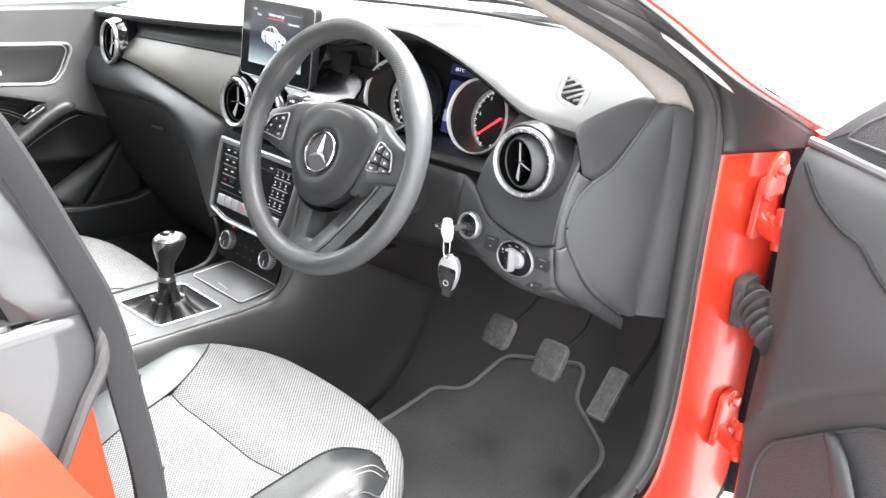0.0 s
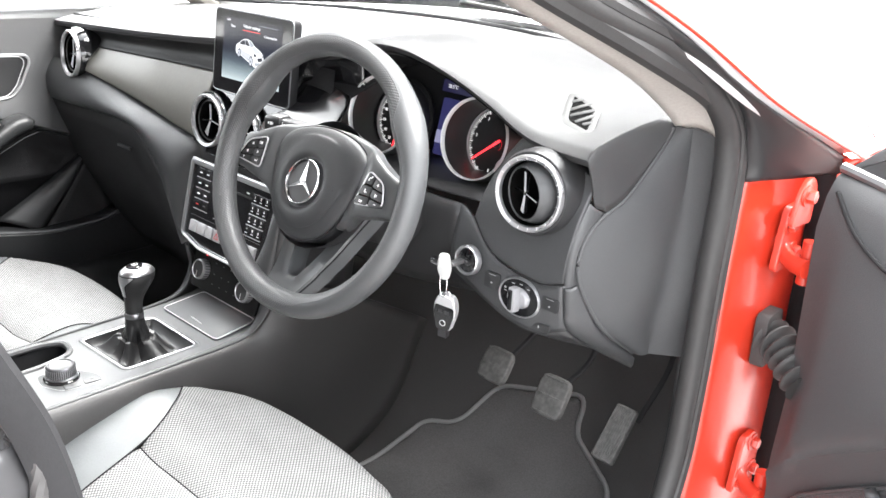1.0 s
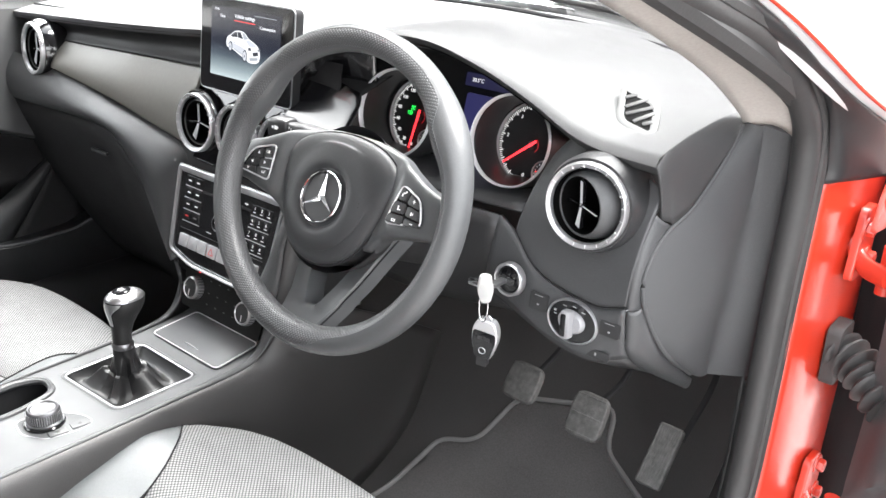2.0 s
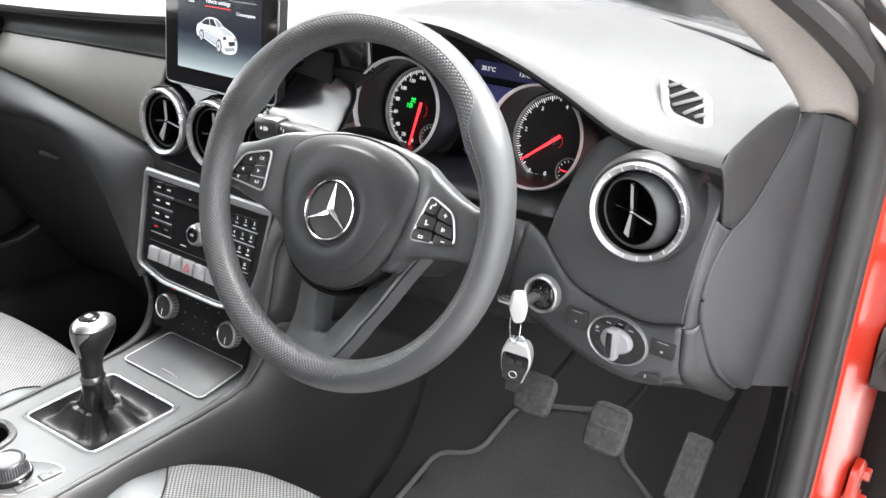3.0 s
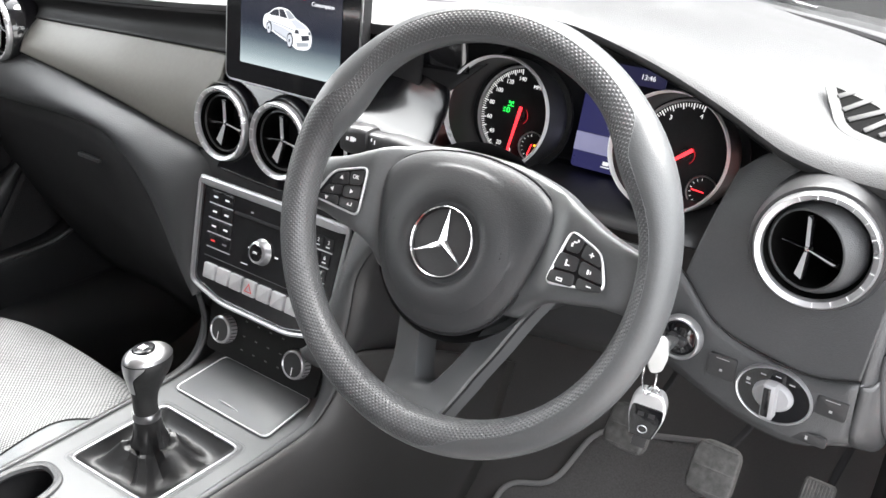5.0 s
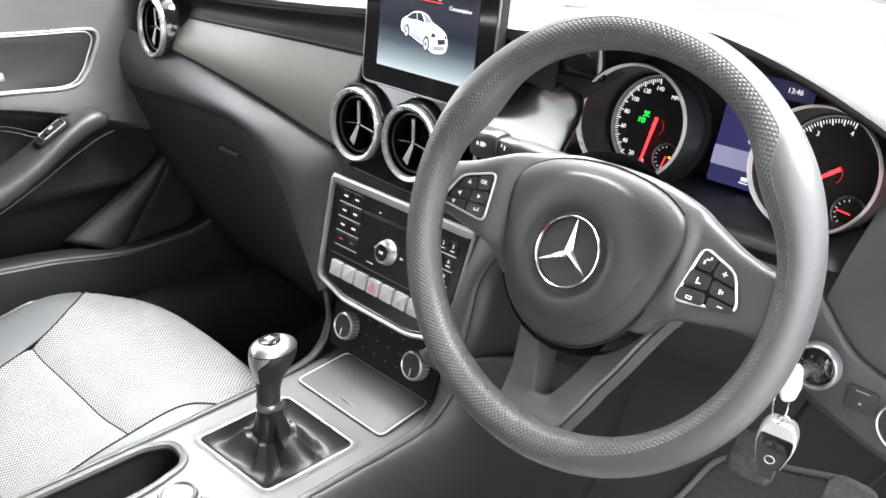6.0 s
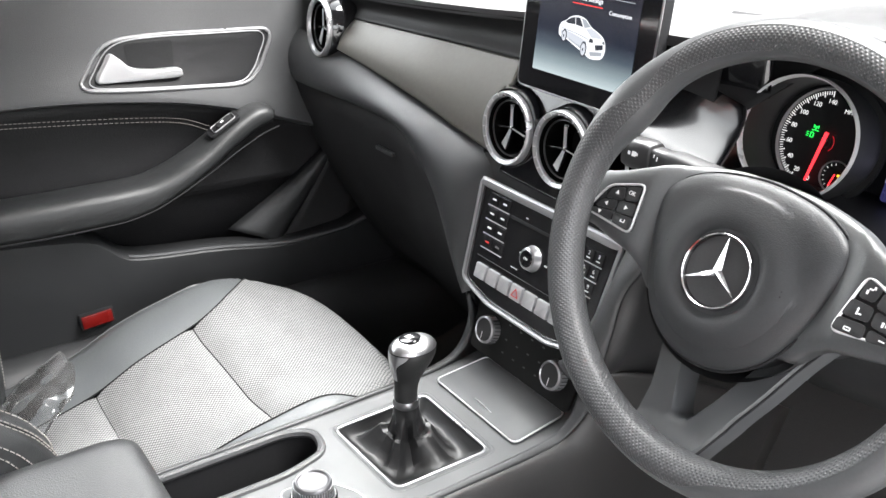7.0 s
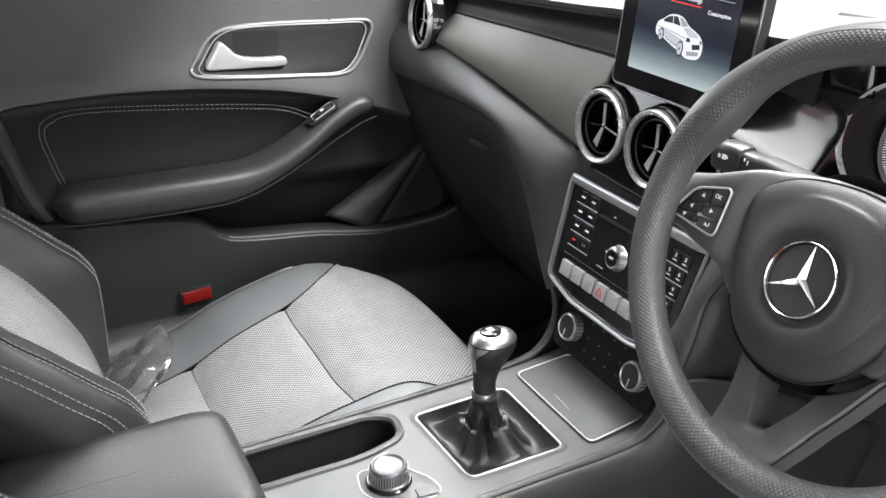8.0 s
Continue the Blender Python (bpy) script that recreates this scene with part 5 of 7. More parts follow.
sep = ln.new("ShaderNodeSeparateXYZ")
ll.new(ln["Texture Coordinate"].outputs["Object"], sep.inputs[0])
mr = ln.new("ShaderNodeMapRange")
mr.inputs["From Min"].default_value, mr.inputs["From Max"].default_value = 0.950, 1.052
ll.new(sep.outputs["Z"], mr.inputs["Value"])
cramp = ln.new("ShaderNodeValToRGB")
cramp.color_ramp.elements[0].position, cramp.color_ramp.elements[0].color = 0.0, (0.50, 0.58, 0.60, 1)
cramp.color_ramp.elements[1].position, cramp.color_ramp.elements[1].color = 1.0, (0.012, 0.012, 0.018, 1)
for pos, colr in ((0.16, (0.24, 0.30, 0.32, 1)), (0.34, (0.060, 0.080, 0.10, 1)), (0.50, (0.012, 0.016, 0.026, 1))):
    el = cramp.color_ramp.elements.new(pos)
    el.color = colr
ll.new(mr.outputs["Result"], cramp.inputs["Fac"])
ll.new(cramp.outputs["Color"], ln["Principled BSDF"].inputs["Emission Color"])
LCDW = mat("lit_lcd_white", (0.1, 0.1, 0.1), 0.2, emit=(0.80, 0.82, 0.86), power=1.0)
LCDG = mat("lit_lcd_grey", (0.05, 0.05, 0.06), 0.2, emit=(0.30, 0.325, 0.35), power=1.0)
LCDR = mat("lit_lcd_red", (0.2, 0.01, 0.01), 0.2, emit=(0.75, 0.05, 0.05), power=1.0)
part("lcd", prism(rect(0.160, 0.102, 0.001, 0, 0.008), 0.0006, sm_ @ pose(0, 0, 0.0008)), LCD, sc, "dark lit display")
z2 = sm_ @ pose(0, 0, 0.0021)
def mm_(pts):
    return [(x * 0.001, y * 0.001) for x, y in pts]
def oval(x, y, a, b, m):
    return prism([(x + a * math.cos(q), y + b * math.sin(q)) for q in np.linspace(0, math.tau, 17)[:-1]], 0.0002, m)
LCDM = mat("lit_lcd_mid", (0.05, 0.05, 0.06), 0.2, emit=(0.52, 0.55, 0.60), power=1.0)
LCDK = mat("lit_lcd_dark", (0.01, 0.01, 0.01), 0.2, emit=(0.03, 0.033, 0.045), power=1.0)
def flat(pts, m, n=0):
    q = [(p.x, p.y) for p in cr([(x, y, 0) for x, y in mm_(pts)], n, closed=True)] if n else mm_(pts)
    return prism(q, 0.0002, m)
z3, z4, z5 = (sm_ @ pose(0, 0, h) for h in (0.0026, 0.0030, 0.0034))
part("lcd_car", flat([(-40, 4), (-41, 11), (-38.5, 17), (-31, 21), (-22, 26.5), (-11, 28.5), (1, 26.5), (11, 19.5), (25, 14.5), (33, 9.5), (37, 1), (36, -8), (30, -13), (15, -14.5), (6, -11), (-12, -5), (-26, 0), (-35, 1)], z2, 60), LCDW, sc, "white saloon car picture on the display")
part("lcd_car_glass", join(flat([(-31, 19.4), (-22.5, 24.8), (-16, 26.2), (-14.6, 18.4), (-27, 18)], z3), flat([(-13.4, 18.3), (-14.8, 26.4), (-8, 26.6), (-1.5, 17.6)], z3)), LCDK, sc, "dark side windows")
part("lcd_car_glass", flat([(-5, 26.4), (1, 25.8), (10.5, 19.2), (1, 16.8)], z3), LCDG, sc, "grey windscreen")
part("lcd_car_side", flat([(-38, 8), (-30, 10.5), (-8, 6.6), (7, 3.2), (7, -8.5), (-24, 1.4), (-34, 3.4)], z3), LCDM, sc)
part("lcd_car_sill", flat([(-22, 2.2), (-2, -3.6), (-2, -5.6), (-22, 0.6)], z4), LCDG, sc)
part("lcd_car_crease", flat([(-36, 12.4), (-10, 9.6), (10, 6.4), (10, 5.4), (-10, 8.6), (-36, 11.4)], z4), LCDG, sc)
part("lcd_car_bonnet", flat([(4, 16), (12, 18), (26, 13), (30, 9.5), (14, 8.5)], z3), LCDM, sc)
for x, y, k in ((-0.030, 0.0035, 0.85), (0.004, -0.0060, 1.0)):
    tyre_ = part("lcd_car_wheel", oval(x, y, 0.0052 * k, 0.0088 * k, z4), LCDK, sc)
    part("lcd_car_hub", oval(x, y, 0.0038 * k, 0.0068 * k, z5), LCDM, tyre_)
    part("lcd_car_cap", oval(x, y, 0.0010 * k, 0.0018 * k, z5 @ pose(0, 0, 0.0004)), LCDK, tyre_)
part("lcd_car_grille", flat([(21, 1.5), (33, 3.5), (34, -1.5), (23, -4)], z3), LCDK, sc)
part("lcd_car_intake", flat([(14, -7), (33, -4.5), (33, -8.5), (16, -11.5)], z3), LCDG, sc)
for pts in ([(11, 3), (18, 3.4), (17, 7), (12.5, 7.5)], [(32.5, 5), (36, 3.8), (35, 7), (33, 8)]):
    part("lcd_car_lamp", flat(pts, z4), LCDK, sc)
part("lcd_title", words("Vehicle settings", 0.0075, z2 @ pose(0, 0.048, 0)), LCDW, sc)
part("lcd_text", words("Time", 0.0062, z2 @ pose(-0.052, 0.045, 0)), LCDW, sc)
part("lcd_text", words("Consumption", 0.0062, z2 @ pose(0.052, 0.038, 0)), LCDW, sc)
part("lcd_underline", bars([(0.0, 0.0415, 0.048, 0.0011)], z2), LCDR, sc)
part("lcd_underline", bars([(0.046, 0.053, 0.05, 0.0008)], z2), LCDG, sc)
part("lcd_clock", words("13:46", 0.005, z2 @ pose(-0.066, 0.054, 0)), LCDW, sc)
part("foot", prism(rect(0.12, 0.03, 0.006), 0.03, sm_ @ pose(0, -0.066, -0.045)), PLASTIC, sc)
# ---- radio ----
rd = thing("radio_unit", (0, 0, 0), "black radio panel with keypad in a silver frame", "radio")
rm = at((0, 0.116, 0.735), (1, 0, 0), (0, 0.27, 0.95))
RO = rounded([(-0.120, -0.066), (-0.06, -0.081), (0.06, -0.081), (0.120, -0.066), (0.130, 0.072), (-0.130, 0.072)], 0.012)
part("face", prism(RO, 0.003, rm @ pose(0, 0, -0.003)), FACE, rd)
part("body", prism([(x * 0.99, y * 0.99) for x, y in RO], 0.03, rm @ pose(0, 0, -0.034)), MATT, rd)
part("frame", band(RO, 0.0050, 0.0040, rm), BEZEL, rd, "silver surround")
part("frame_top", prism(rounded([(-0.127, 0.0725), (-0.1245, 0.0625), (-0.112, 0.0610), (0.112, 0.0610), (0.1245, 0.0625), (0.127, 0.0725)], 0.003), 0.0046, rm, 0.0012), BEZEL, rd, "wide silver upper bar")
part("inner_frame", band([(x * 0.93, y * 0.92) for x, y in RO], 0.0012, 0.001, rm), GLOSS, rd)
part("disc_slot", box(0.118, 0.004, 0.003, 0.001, rm @ pose(0.0, 0.040, 0.0005)), MATT, rd)
part("knob", lathe([(0.0001, 0.010), (0.012, 0.0098), (0.0135, 0.0088), (0.0155, 0.002), (0.0165, 0.0)], 36, rm @ pose(-0.004, 0.004, 0)), SATIN, rd, "ribbed silver volume knob")
part("knob_cap", lathe([(0.0001, 0.0012), (0.010, 0.0010), (0.0108, 0)], 28, rm @ pose(-0.004, 0.004, 0.0098)), GLOSS, rd)
part("knob_text", words("ON", 0.0045, rm @ pose(-0.004, 0.004, 0.0114)), WHITE, rd)
for r in range(4):
    y = 0.050 - r * 0.0185
    part("key_line", bars([(-0.085 + r * 0.002, y - 0.009, 0.043, 0.0012)], rm @ pose(0, 0, 0.0006)), SILVER, rd)
    part("key_line", bars([(0.083 - r * 0.002, y - 0.016, 0.047, 0.0012)], rm @ pose(0, 0, 0.0006)), SILVER, rd)
    for c in range(2):
        part("key", prism(rect(0.020, 0.0145, 0.002), 0.0014, rm @ pose(-0.096 + r * 0.002 + c * 0.0215, y, 0), 0.0004), FACE, rd)
        part("key_print", bars([(-0.096 + r * 0.002 + c * 0.0215, y, 0.0075, 0.0022)], rm @ pose(0, 0, 0.0014), 0.0003), WHITE if r < 3 else (HAZARD if c == 0 else GREYMETAL), rd)
    for c in range(3):
        part("key", prism(rect(0.0145, 0.0145, 0.002), 0.0014, rm @ pose(0.067 - r * 0.002 + c * 0.016, y - 0.007, 0), 0.0004), FACE, rd)
        lab = ("1", "2", "3", "4", "5", "6", "7", "8", "9", "*", "0", "#")[r * 3 + c]
        part("key_digit", words(lab, 0.0065, rm @ pose(0.067 - r * 0.002 + c * 0.016, y - 0.005, 0.0016)), WHITE, rd)
        part("key_print", bars([(0.067 - r * 0.002 + c * 0.016, y - 0.0105, 0.006, 0.0012)], rm @ pose(0, 0, 0.0014), 0.0003), WHITE, rd)
part("panel_line", bars([(0.0, -0.0265, 0.205, 0.0007)], rm @ pose(0, 0, 0.0004)), GREYMETAL, rd)
KEYSILVER = mat("key_silver", (0.42, 0.42, 0.43), 0.36, metal=0.35, var=0.06)
for k in range(8):
    x = -0.086 + k * 0.0246
    part("silver_button", prism(rect(0.0208, 0.0195, 0.0015), 0.0045, rm @ pose(x, -0.0445, 0), 0.0014), KEYSILVER, rd, "silver push button")
hz = rm @ pose(-0.086 + 3 * 0.0246, -0.0445, 0.0047)
part("hazard_triangle", band([(-0.0065, -0.005), (0.0065, -0.005), (0.0, 0.0062)], 0.0018, 0.0004, hz), HAZARD, rd, "red hazard warning triangle")
part("eject_mark", bars([(-0.03, 0.047, 0.004, 0.0015), (0.045, 0.047, 0.008, 0.002), (-0.03, -0.018, 0.012, 0.001), (-0.025, 0.004, 0.005, 0.002), (0.022, 0.004, 0.005, 0.002)], rm @ pose(0, 0, 0.0004)), WHITE, rd)

# ---- climate controls ----
cc = thing("climate_panel", (0, 0, 0), "gloss black climate control panel with two ringed knobs", "climate control")
cm = at((0, 0.108, 0.618), (1, 0, 0), (0, 0.30, 0.95))
part("panel", prism(rounded([(-0.098, -0.040), (0.098, -0.040), (0.105, 0.042), (-0.105, 0.042)], 0.008), 0.004, cm @ pose(0, 0, -0.004)), mat("climate_black", (0.006, 0.006, 0.006), 0.40, var=0.05, spec=0.2), cc)
for s in (-1, 1):
    km_ = cm @ pose(s * 0.066, -0.004, 0)
    kb_ = part("knob", lathe([(0.0001, 0.014), (0.0145, 0.0135), (0.0165, 0.011), (0.0175, 0.0)], 36, km_), PLASTIC, cc, "black turning knob")
    part("knob_ring", lathe([(0.0150, 0.0130), (0.0160, 0.0146), (0.0178, 0.0130), (0.0182, 0.0100), (0.0182, 0.0)], 36, km_), BEZEL, kb_)
    for q in range(24):
        part("grip_rib", box(0.0014, 0.0012, 0.009, 0, km_ @ pose(0, 0, 0.0055, 0, 0, q * 15) @ pose(0, 0.0186, 0)), GREYMETAL, kb_)
    part("knob_mark", bars([(0.001 * s, -0.008, 0.0010, 0.010)], km_ @ pose(0, 0, 0.0139)), WHITE, kb_)
part("symbol", bars([(x, y, 0.004, 0.0016) for x in (-0.034, -0.012, 0.010, 0.032) for y in (0.016, -0.004, -0.022)], cm @ pose(0, 0, 0.0002)), GREYMETAL, cc)
part("red_dot", bars([(-0.066, 0.022, 0.003, 0.002)], cm @ pose(0, 0, 0.0002)), NEEDLE, cc)

# ---- centre console ----
CONSIDE = mat("console_side_grey", (0.030, 0.029, 0.0285), 0.40, grain=900, bump=0.3, kind="cells")
con = thing("centre_console", (0, -0.1, 0.26), "dark grey centre console between the seats", "console")
CT = [(-0.75, 0.545, 0.100), (-0.35, 0.545, 0.103), (-0.15, 0.546, 0.105), (0.0, 0.549, 0.106), (0.06, 0.552, 0.107), (0.115, 0.560, 0.108), (0.16, 0.575, 0.110)]
for s in (-1, 1):
    E = [(s * 0.103, -0.75, 0.544), (s * 0.104, -0.45, 0.545), (s * 0.106, -0.20, 0.546), (s * 0.108, -0.05, 0.548), (s * 0.110, 0.03, 0.550), (s * 0.114, 0.08, 0.560), (s * 0.122, 0.112, 0.600), (s * 0.128, 0.112, 0.645)]
    C_ = [(s * 0.132, -0.75, 0.548), (s * 0.134, -0.45, 0.549), (s * 0.138, -0.20, 0.550), (s * 0.142, -0.05, 0.552), (s * 0.146, 0.04, 0.556), (s * 0.150, 0.11, 0.580), (s * 0.156, 0.15, 0.625), (s * 0.160, 0.16, 0.665)]
    B_ = [(s * 0.136, -0.75, 0.25), (s * 0.140, -0.45, 0.25), (s * 0.144, -0.20, 0.25), (s * 0.150, -0.05, 0.25), (s * 0.156, 0.08, 0.25), (s * 0.162, 0.22, 0.26), (s * 0.168, 0.36, 0.34), (s * 0.172, 0.44, 0.50)]
    part("side_panel", patch(E, B_, 60, 22, ca=C_), CONSIDE, con, "smooth dark grey console side", thick=0.004)
    sides = [cr(r, 120) for r in (E, C_, B_)]
    def on_side(v, t, sides=sides):
        a, c, b = (r[int(v * 119)] for r in sides)
        return a * (1 - t) ** 2 + c * 2 * t * (1 - t) + b * t * t
    part("side_seam", tube([on_side(v, 0.38 - 0.06 * smooth((v - 0.6) / 0.4)) + V((s * 0.001, 0, 0)) for v in np.linspace(0.05, 0.98, 100)], 0.0008, 6), MATT, con)
    part("strut", patch([(s * 0.1050, -0.75, 0.5445)] + E[1:], [(s * 0.1015, -0.75, 0.5455), (s * 0.1015, -0.45, 0.5465), (s * 0.1015, -0.20, 0.5475), (s * 0.1015, -0.05, 0.5505), (s * 0.102, 0.03, 0.554), (s * 0.104, 0.082, 0.565), (s * 0.106, 0.104, 0.600), (s * 0.110, 0.100, 0.650)], 60, 4, (0, 0, 0.001)), SOFT, con, "curved strut up to the dashboard", thick=0.006)

CUP = rounded([(-0.094, -0.352), (-0.022, -0.352), (-0.020, -0.215), (-0.034, -0.158), (-0.076, -0.150), (-0.094, -0.180)], 0.020)
BOOT = rounded([(-0.068, -0.128), (0.068, -0.122), (0.071, 0.002), (-0.067, 0.002)], 0.012)
TRAY = rounded([(-0.083, 0.030), (0.083, 0.030), (0.080, 0.112), (-0.080, 0.112)], 0.010)
def inside(x, y, poly):
    hit = False
    for (x1, y1), (x2, y2) in zip(poly, poly[1:] + poly[:1]):
        if (y1 > y) != (y2 > y) and x < (x2 - x1) * (y - y1) / (y2 - y1) + x1:
            hit = not hit
    return hit
def top_z(y):
    return lin(CT, y)[0]
bm = bmesh.new()
gx, gy_ = np.linspace(-0.104, 0.104, 53), np.linspace(-0.75, 0.155, 227)
vv = {}
for i in range(len(gx) - 1):
    for j in range(len(gy_) - 1):
        cx, cy = (gx[i] + gx[i + 1]) / 2, (gy_[j] + gy_[j + 1]) / 2
        if inside(cx, cy, CUP) or inside(cx, cy, BOOT):
            continue
        q = []
        for a_, b_ in ((i, j), (i + 1, j), (i + 1, j + 1), (i, j + 1)):
            if (a_, b_) not in vv:
                vv[a_, b_] = bm.verts.new((gx[a_], gy_[b_], top_z(gy_[b_]) + 0.0005))
            q.append(vv[a_, b_])
        bm.faces.new(q)
part("top_panel", bm, CONTOP, con, "satin grey top panel", thick=0.003)
def on_top(outline, dz=0.0):
    return [V((x, y, top_z(y) + dz)) for x, y in outline]
part("cup_rim", tube(on_top(CUP, 0.001), 0.0055, 8, closed=True), SOFT, con, "rounded rim of the cup holder")
part("cup_well", grid([on_top(CUP, -0.001), on_top(CUP, -0.09), [V((p.x * 0.9 - 0.006, p.y, p.z)) for p in on_top([(x, -0.25 + (y + 0.25) * 0.9) for x, y in CUP], -0.092)], [V((-0.058, -0.25, 0.452))] * len(CUP)], cu=True), MATT, con, "empty black cup holder")
part("boot_frame", tube(on_top(BOOT, 0.0012), 0.0018, 8, closed=True), BEZEL, con, "chrome frame of the gear gaiter")
part("boot_frame_outer", tube(on_top([(x * 1.12, -0.063 + (y + 0.063) * 1.12) for x, y in BOOT], 0.0), 0.0022, 8, closed=True), SOFT, con)
part("boot_lip", tube(on_top([(x * 1.06, -0.063 + (y + 0.063) * 1.06) for x, y in BOOT], 0.0004), 0.0028, 8, closed=True), CONTOP, con)
tl = part("tray_lid", grid([on_top(TRAY, 0.001), on_top(TRAY, 0.0045), [V((p.x * 0.985, 0.071 + (p.y - 0.071) * 0.97, p.z)) for p in on_top(TRAY, 0.0055)]], cu=True, caps=True), CONTOP, con, "satin grey ashtray lid")
part("lid_edge", tube(on_top(TRAY, 0.0052), 0.0012, 6, closed=True), SILVER, tl)
part("lid_grip", tube(cr([(-0.020, 0.046, top_z(0.046) + 0.005), (0.0, 0.044, top_z(0.044) + 0.007), (0.024, 0.044, top_z(0.044) + 0.005)], 10), [0.0004, 0.0009, 0.0013, 0.0015, 0.0015, 0.0015, 0.0015, 0.0013, 0.0009, 0.0004], 6), BEZEL, tl)

# gear lever with gaiter
GAITER = mat("black_gaiter_leather", (0.010, 0.010, 0.0105), 0.40, grain=1100, bump=0.12, kind="cells", spec=0.38)
gl = thing("gear_lever", (-0.01, -0.06, 0.55), "manual gear lever with a silver topped knob and black leather gaiter", "gear lever")
rows = []
for t in np.linspace(0, 1, 40):
    row = []
    for k in range(120):
        q = k / 120 * len(BOOT)
        i, f = int(q), q - int(q)
        x, y = (BOOT[i][c] * (1 - f) + BOOT[(i + 1) % len(BOOT)][c] * f for c in (0, 1))
        a = math.atan2(y + 0.063, x)
        u, w = min(1.0, t / 0.5), max(0.0, (t - 0.5) / 0.5)
        r = (1 - u) ** 1.05
        fold = math.sin(math.pi * min(1, t / 0.85)) if t < 0.85 else 0.0
        crease = abs(math.sin(a * 3.5 + 0.6 + 1.6 * t)) ** 0.7
        wr = fold * (0.0045 * crease + 0.0008 * math.sin(a * 9 - t * 6) + 0.006 * noise.noise(V((math.cos(a) * 1.8, math.sin(a) * 1.8, t * 2.0))) - 0.002)
        rad = 0.0195 * (1 - w) ** 1.6 + 0.0150 * (1 - (1 - w) ** 1.6) + 0.0030 * math.sin(a * 5 + 3 * w) * (1 - w)
        px = x * r * 0.985 + (1 - r) * (-0.012 + rad * math.cos(a)) + wr * math.cos(a)
        py = -0.063 + (y + 0.063) * r * 0.985 + (1 - r) * (0.003 + rad * math.sin(a)) + wr * math.sin(a)
        floor_z = top_z(y) - 0.017 * math.sin(math.pi * min(1, u * 1.15)) + 0.006 * smooth(u) ** 2
        row.append(V((px, py, floor_z * (1 - w) + 0.595 * w + 1.2 * wr * (1 - w) * (u < 1) + 0.5 * wr * (1 - w))))
    rows.append(row)
part("gaiter", grid(rows, cu=True), GAITER, gl, "creased black leather gaiter")
part("collar", lathe([(0.0135, 0.0), (0.0155, 0.0005), (0.0158, 0.003), (0.0155, 0.008), (0.0145, 0.0095), (0.0130, 0.0095)], 36, pose(-0.012, -0.060, 0.5905)), mat("collar_satin_metal", (0.26, 0.26, 0.27), 0.30, metal=1.0, var=0.05), gl, "satin metal collar")
KN = [(0.598, 0.0135, 0.0140, 0.0), (0.612, 0.0132, 0.0142, 0.000), (0.626, 0.0140, 0.0165, 0.002), (0.638, 0.0170, 0.0215, 0.005), (0.650, 0.0212, 0.0268, 0.008), (0.661, 0.0232, 0.0290, 0.010), (0.669, 0.0212, 0.0268, 0.010), (0.6745, 0.0150, 0.0190, 0.010), (0.6765, 0.004, 0.005, 0.010)]
kp = cr([(z, a, b) for z, a, b, _ in KN], 48)
ko = cr([(z, o, 0) for z, _, _, o in KN], 48)
def knob_ring(p, o, lo, hi, n, k=1.0):
    return [V((-0.012 + p.y * k * math.cos(a), -0.060 + o.y + p.z * k * math.sin(a), p.x + 0.0012 * (k > 1))) for a in np.linspace(lo, hi, n)]
part("knob", grid([knob_ring(p, o, 0, math.tau * 31 / 32, 32) for p, o in zip(kp, ko)], cu=True, caps=True), mat("knob_hide", (0.013, 0.0132, 0.0135), 0.44, grain=900, bump=0.3, kind="cells", spec=0.4), gl, "black leather knob")
KNOBMETAL = mat("knob_satin_metal", (0.46, 0.46, 0.47), 0.30, metal=1.0, var=0.06)
part("knob_cap", grid([knob_ring(p, o, 0, math.tau * 47 / 48, 48, 1.035) for p, o in zip(kp[33:], ko[33:])], cu=True), KNOBMETAL, gl, "satin metal top of the knob")
fr_ = []
for k, (p, o) in enumerate(zip(kp[13:33], ko[13:33])):
    t = k / 19
    fr_.append(knob_ring(p, o, 2.55 - 0.9 * smooth(t * 1.2), 5.12 + 0.55 * smooth((t - 0.45) / 0.55), 32, 1.035))
part("knob_front", grid([[q.lerp(V((-0.012, -0.055, q.z)), 0.06) for q in fr_[0]]] + fr_), KNOBMETAL, gl, "satin metal face of the knob")
part("knob_seam", tube([r[-1] for r in fr_], 0.0008, 6), MATT, gl)
part("shift_badge", lathe([(0.0001, 0.0016), (0.0120, 0.0012), (0.0130, 0.0)], 28, pose(-0.014, -0.053, 0.6778, 5, -6, 0)), GLOSS, gl, "round black shift pattern badge")
part("shift_pattern", bars([(-0.004, 0, 0.0008, 0.008), (0, 0, 0.0008, 0.008), (0.004, 0, 0.0008, 0.008), (0, 0, 0.009, 0.0008)], pose(-0.014, -0.053, 0.6796, 5, -6, 0)), WHITE, gl)

# rotary controller with its button plate
rc_ = thing("rotary_controller", (0.03, -0.20, 0.548), "ribbed silver rotary controller with button plate on the console", "rotary knob")
pl = rounded([(0.000, -0.232), (0.034, -0.240), (0.068, -0.222), (0.078, -0.178), (0.072, -0.158), (0.048, -0.160), (0.006, -0.186)], 0.010)
part("plate", grid([on_top(pl, 0.0012), [V((0.038 + (p.x - 0.038) * 0.94, -0.198 + (p.y + 0.198) * 0.94, p.z)) for p in on_top(pl, 0.0022)], [V((0.038, -0.198, top_z(-0.198) + 0.0022))] * len(pl)], cu=True), CONTOP, rc_)
part("plate_edge", tube(on_top(pl, 0.0014), 0.0012, 6, closed=True), DIAL, rc_, "thin bright edge")
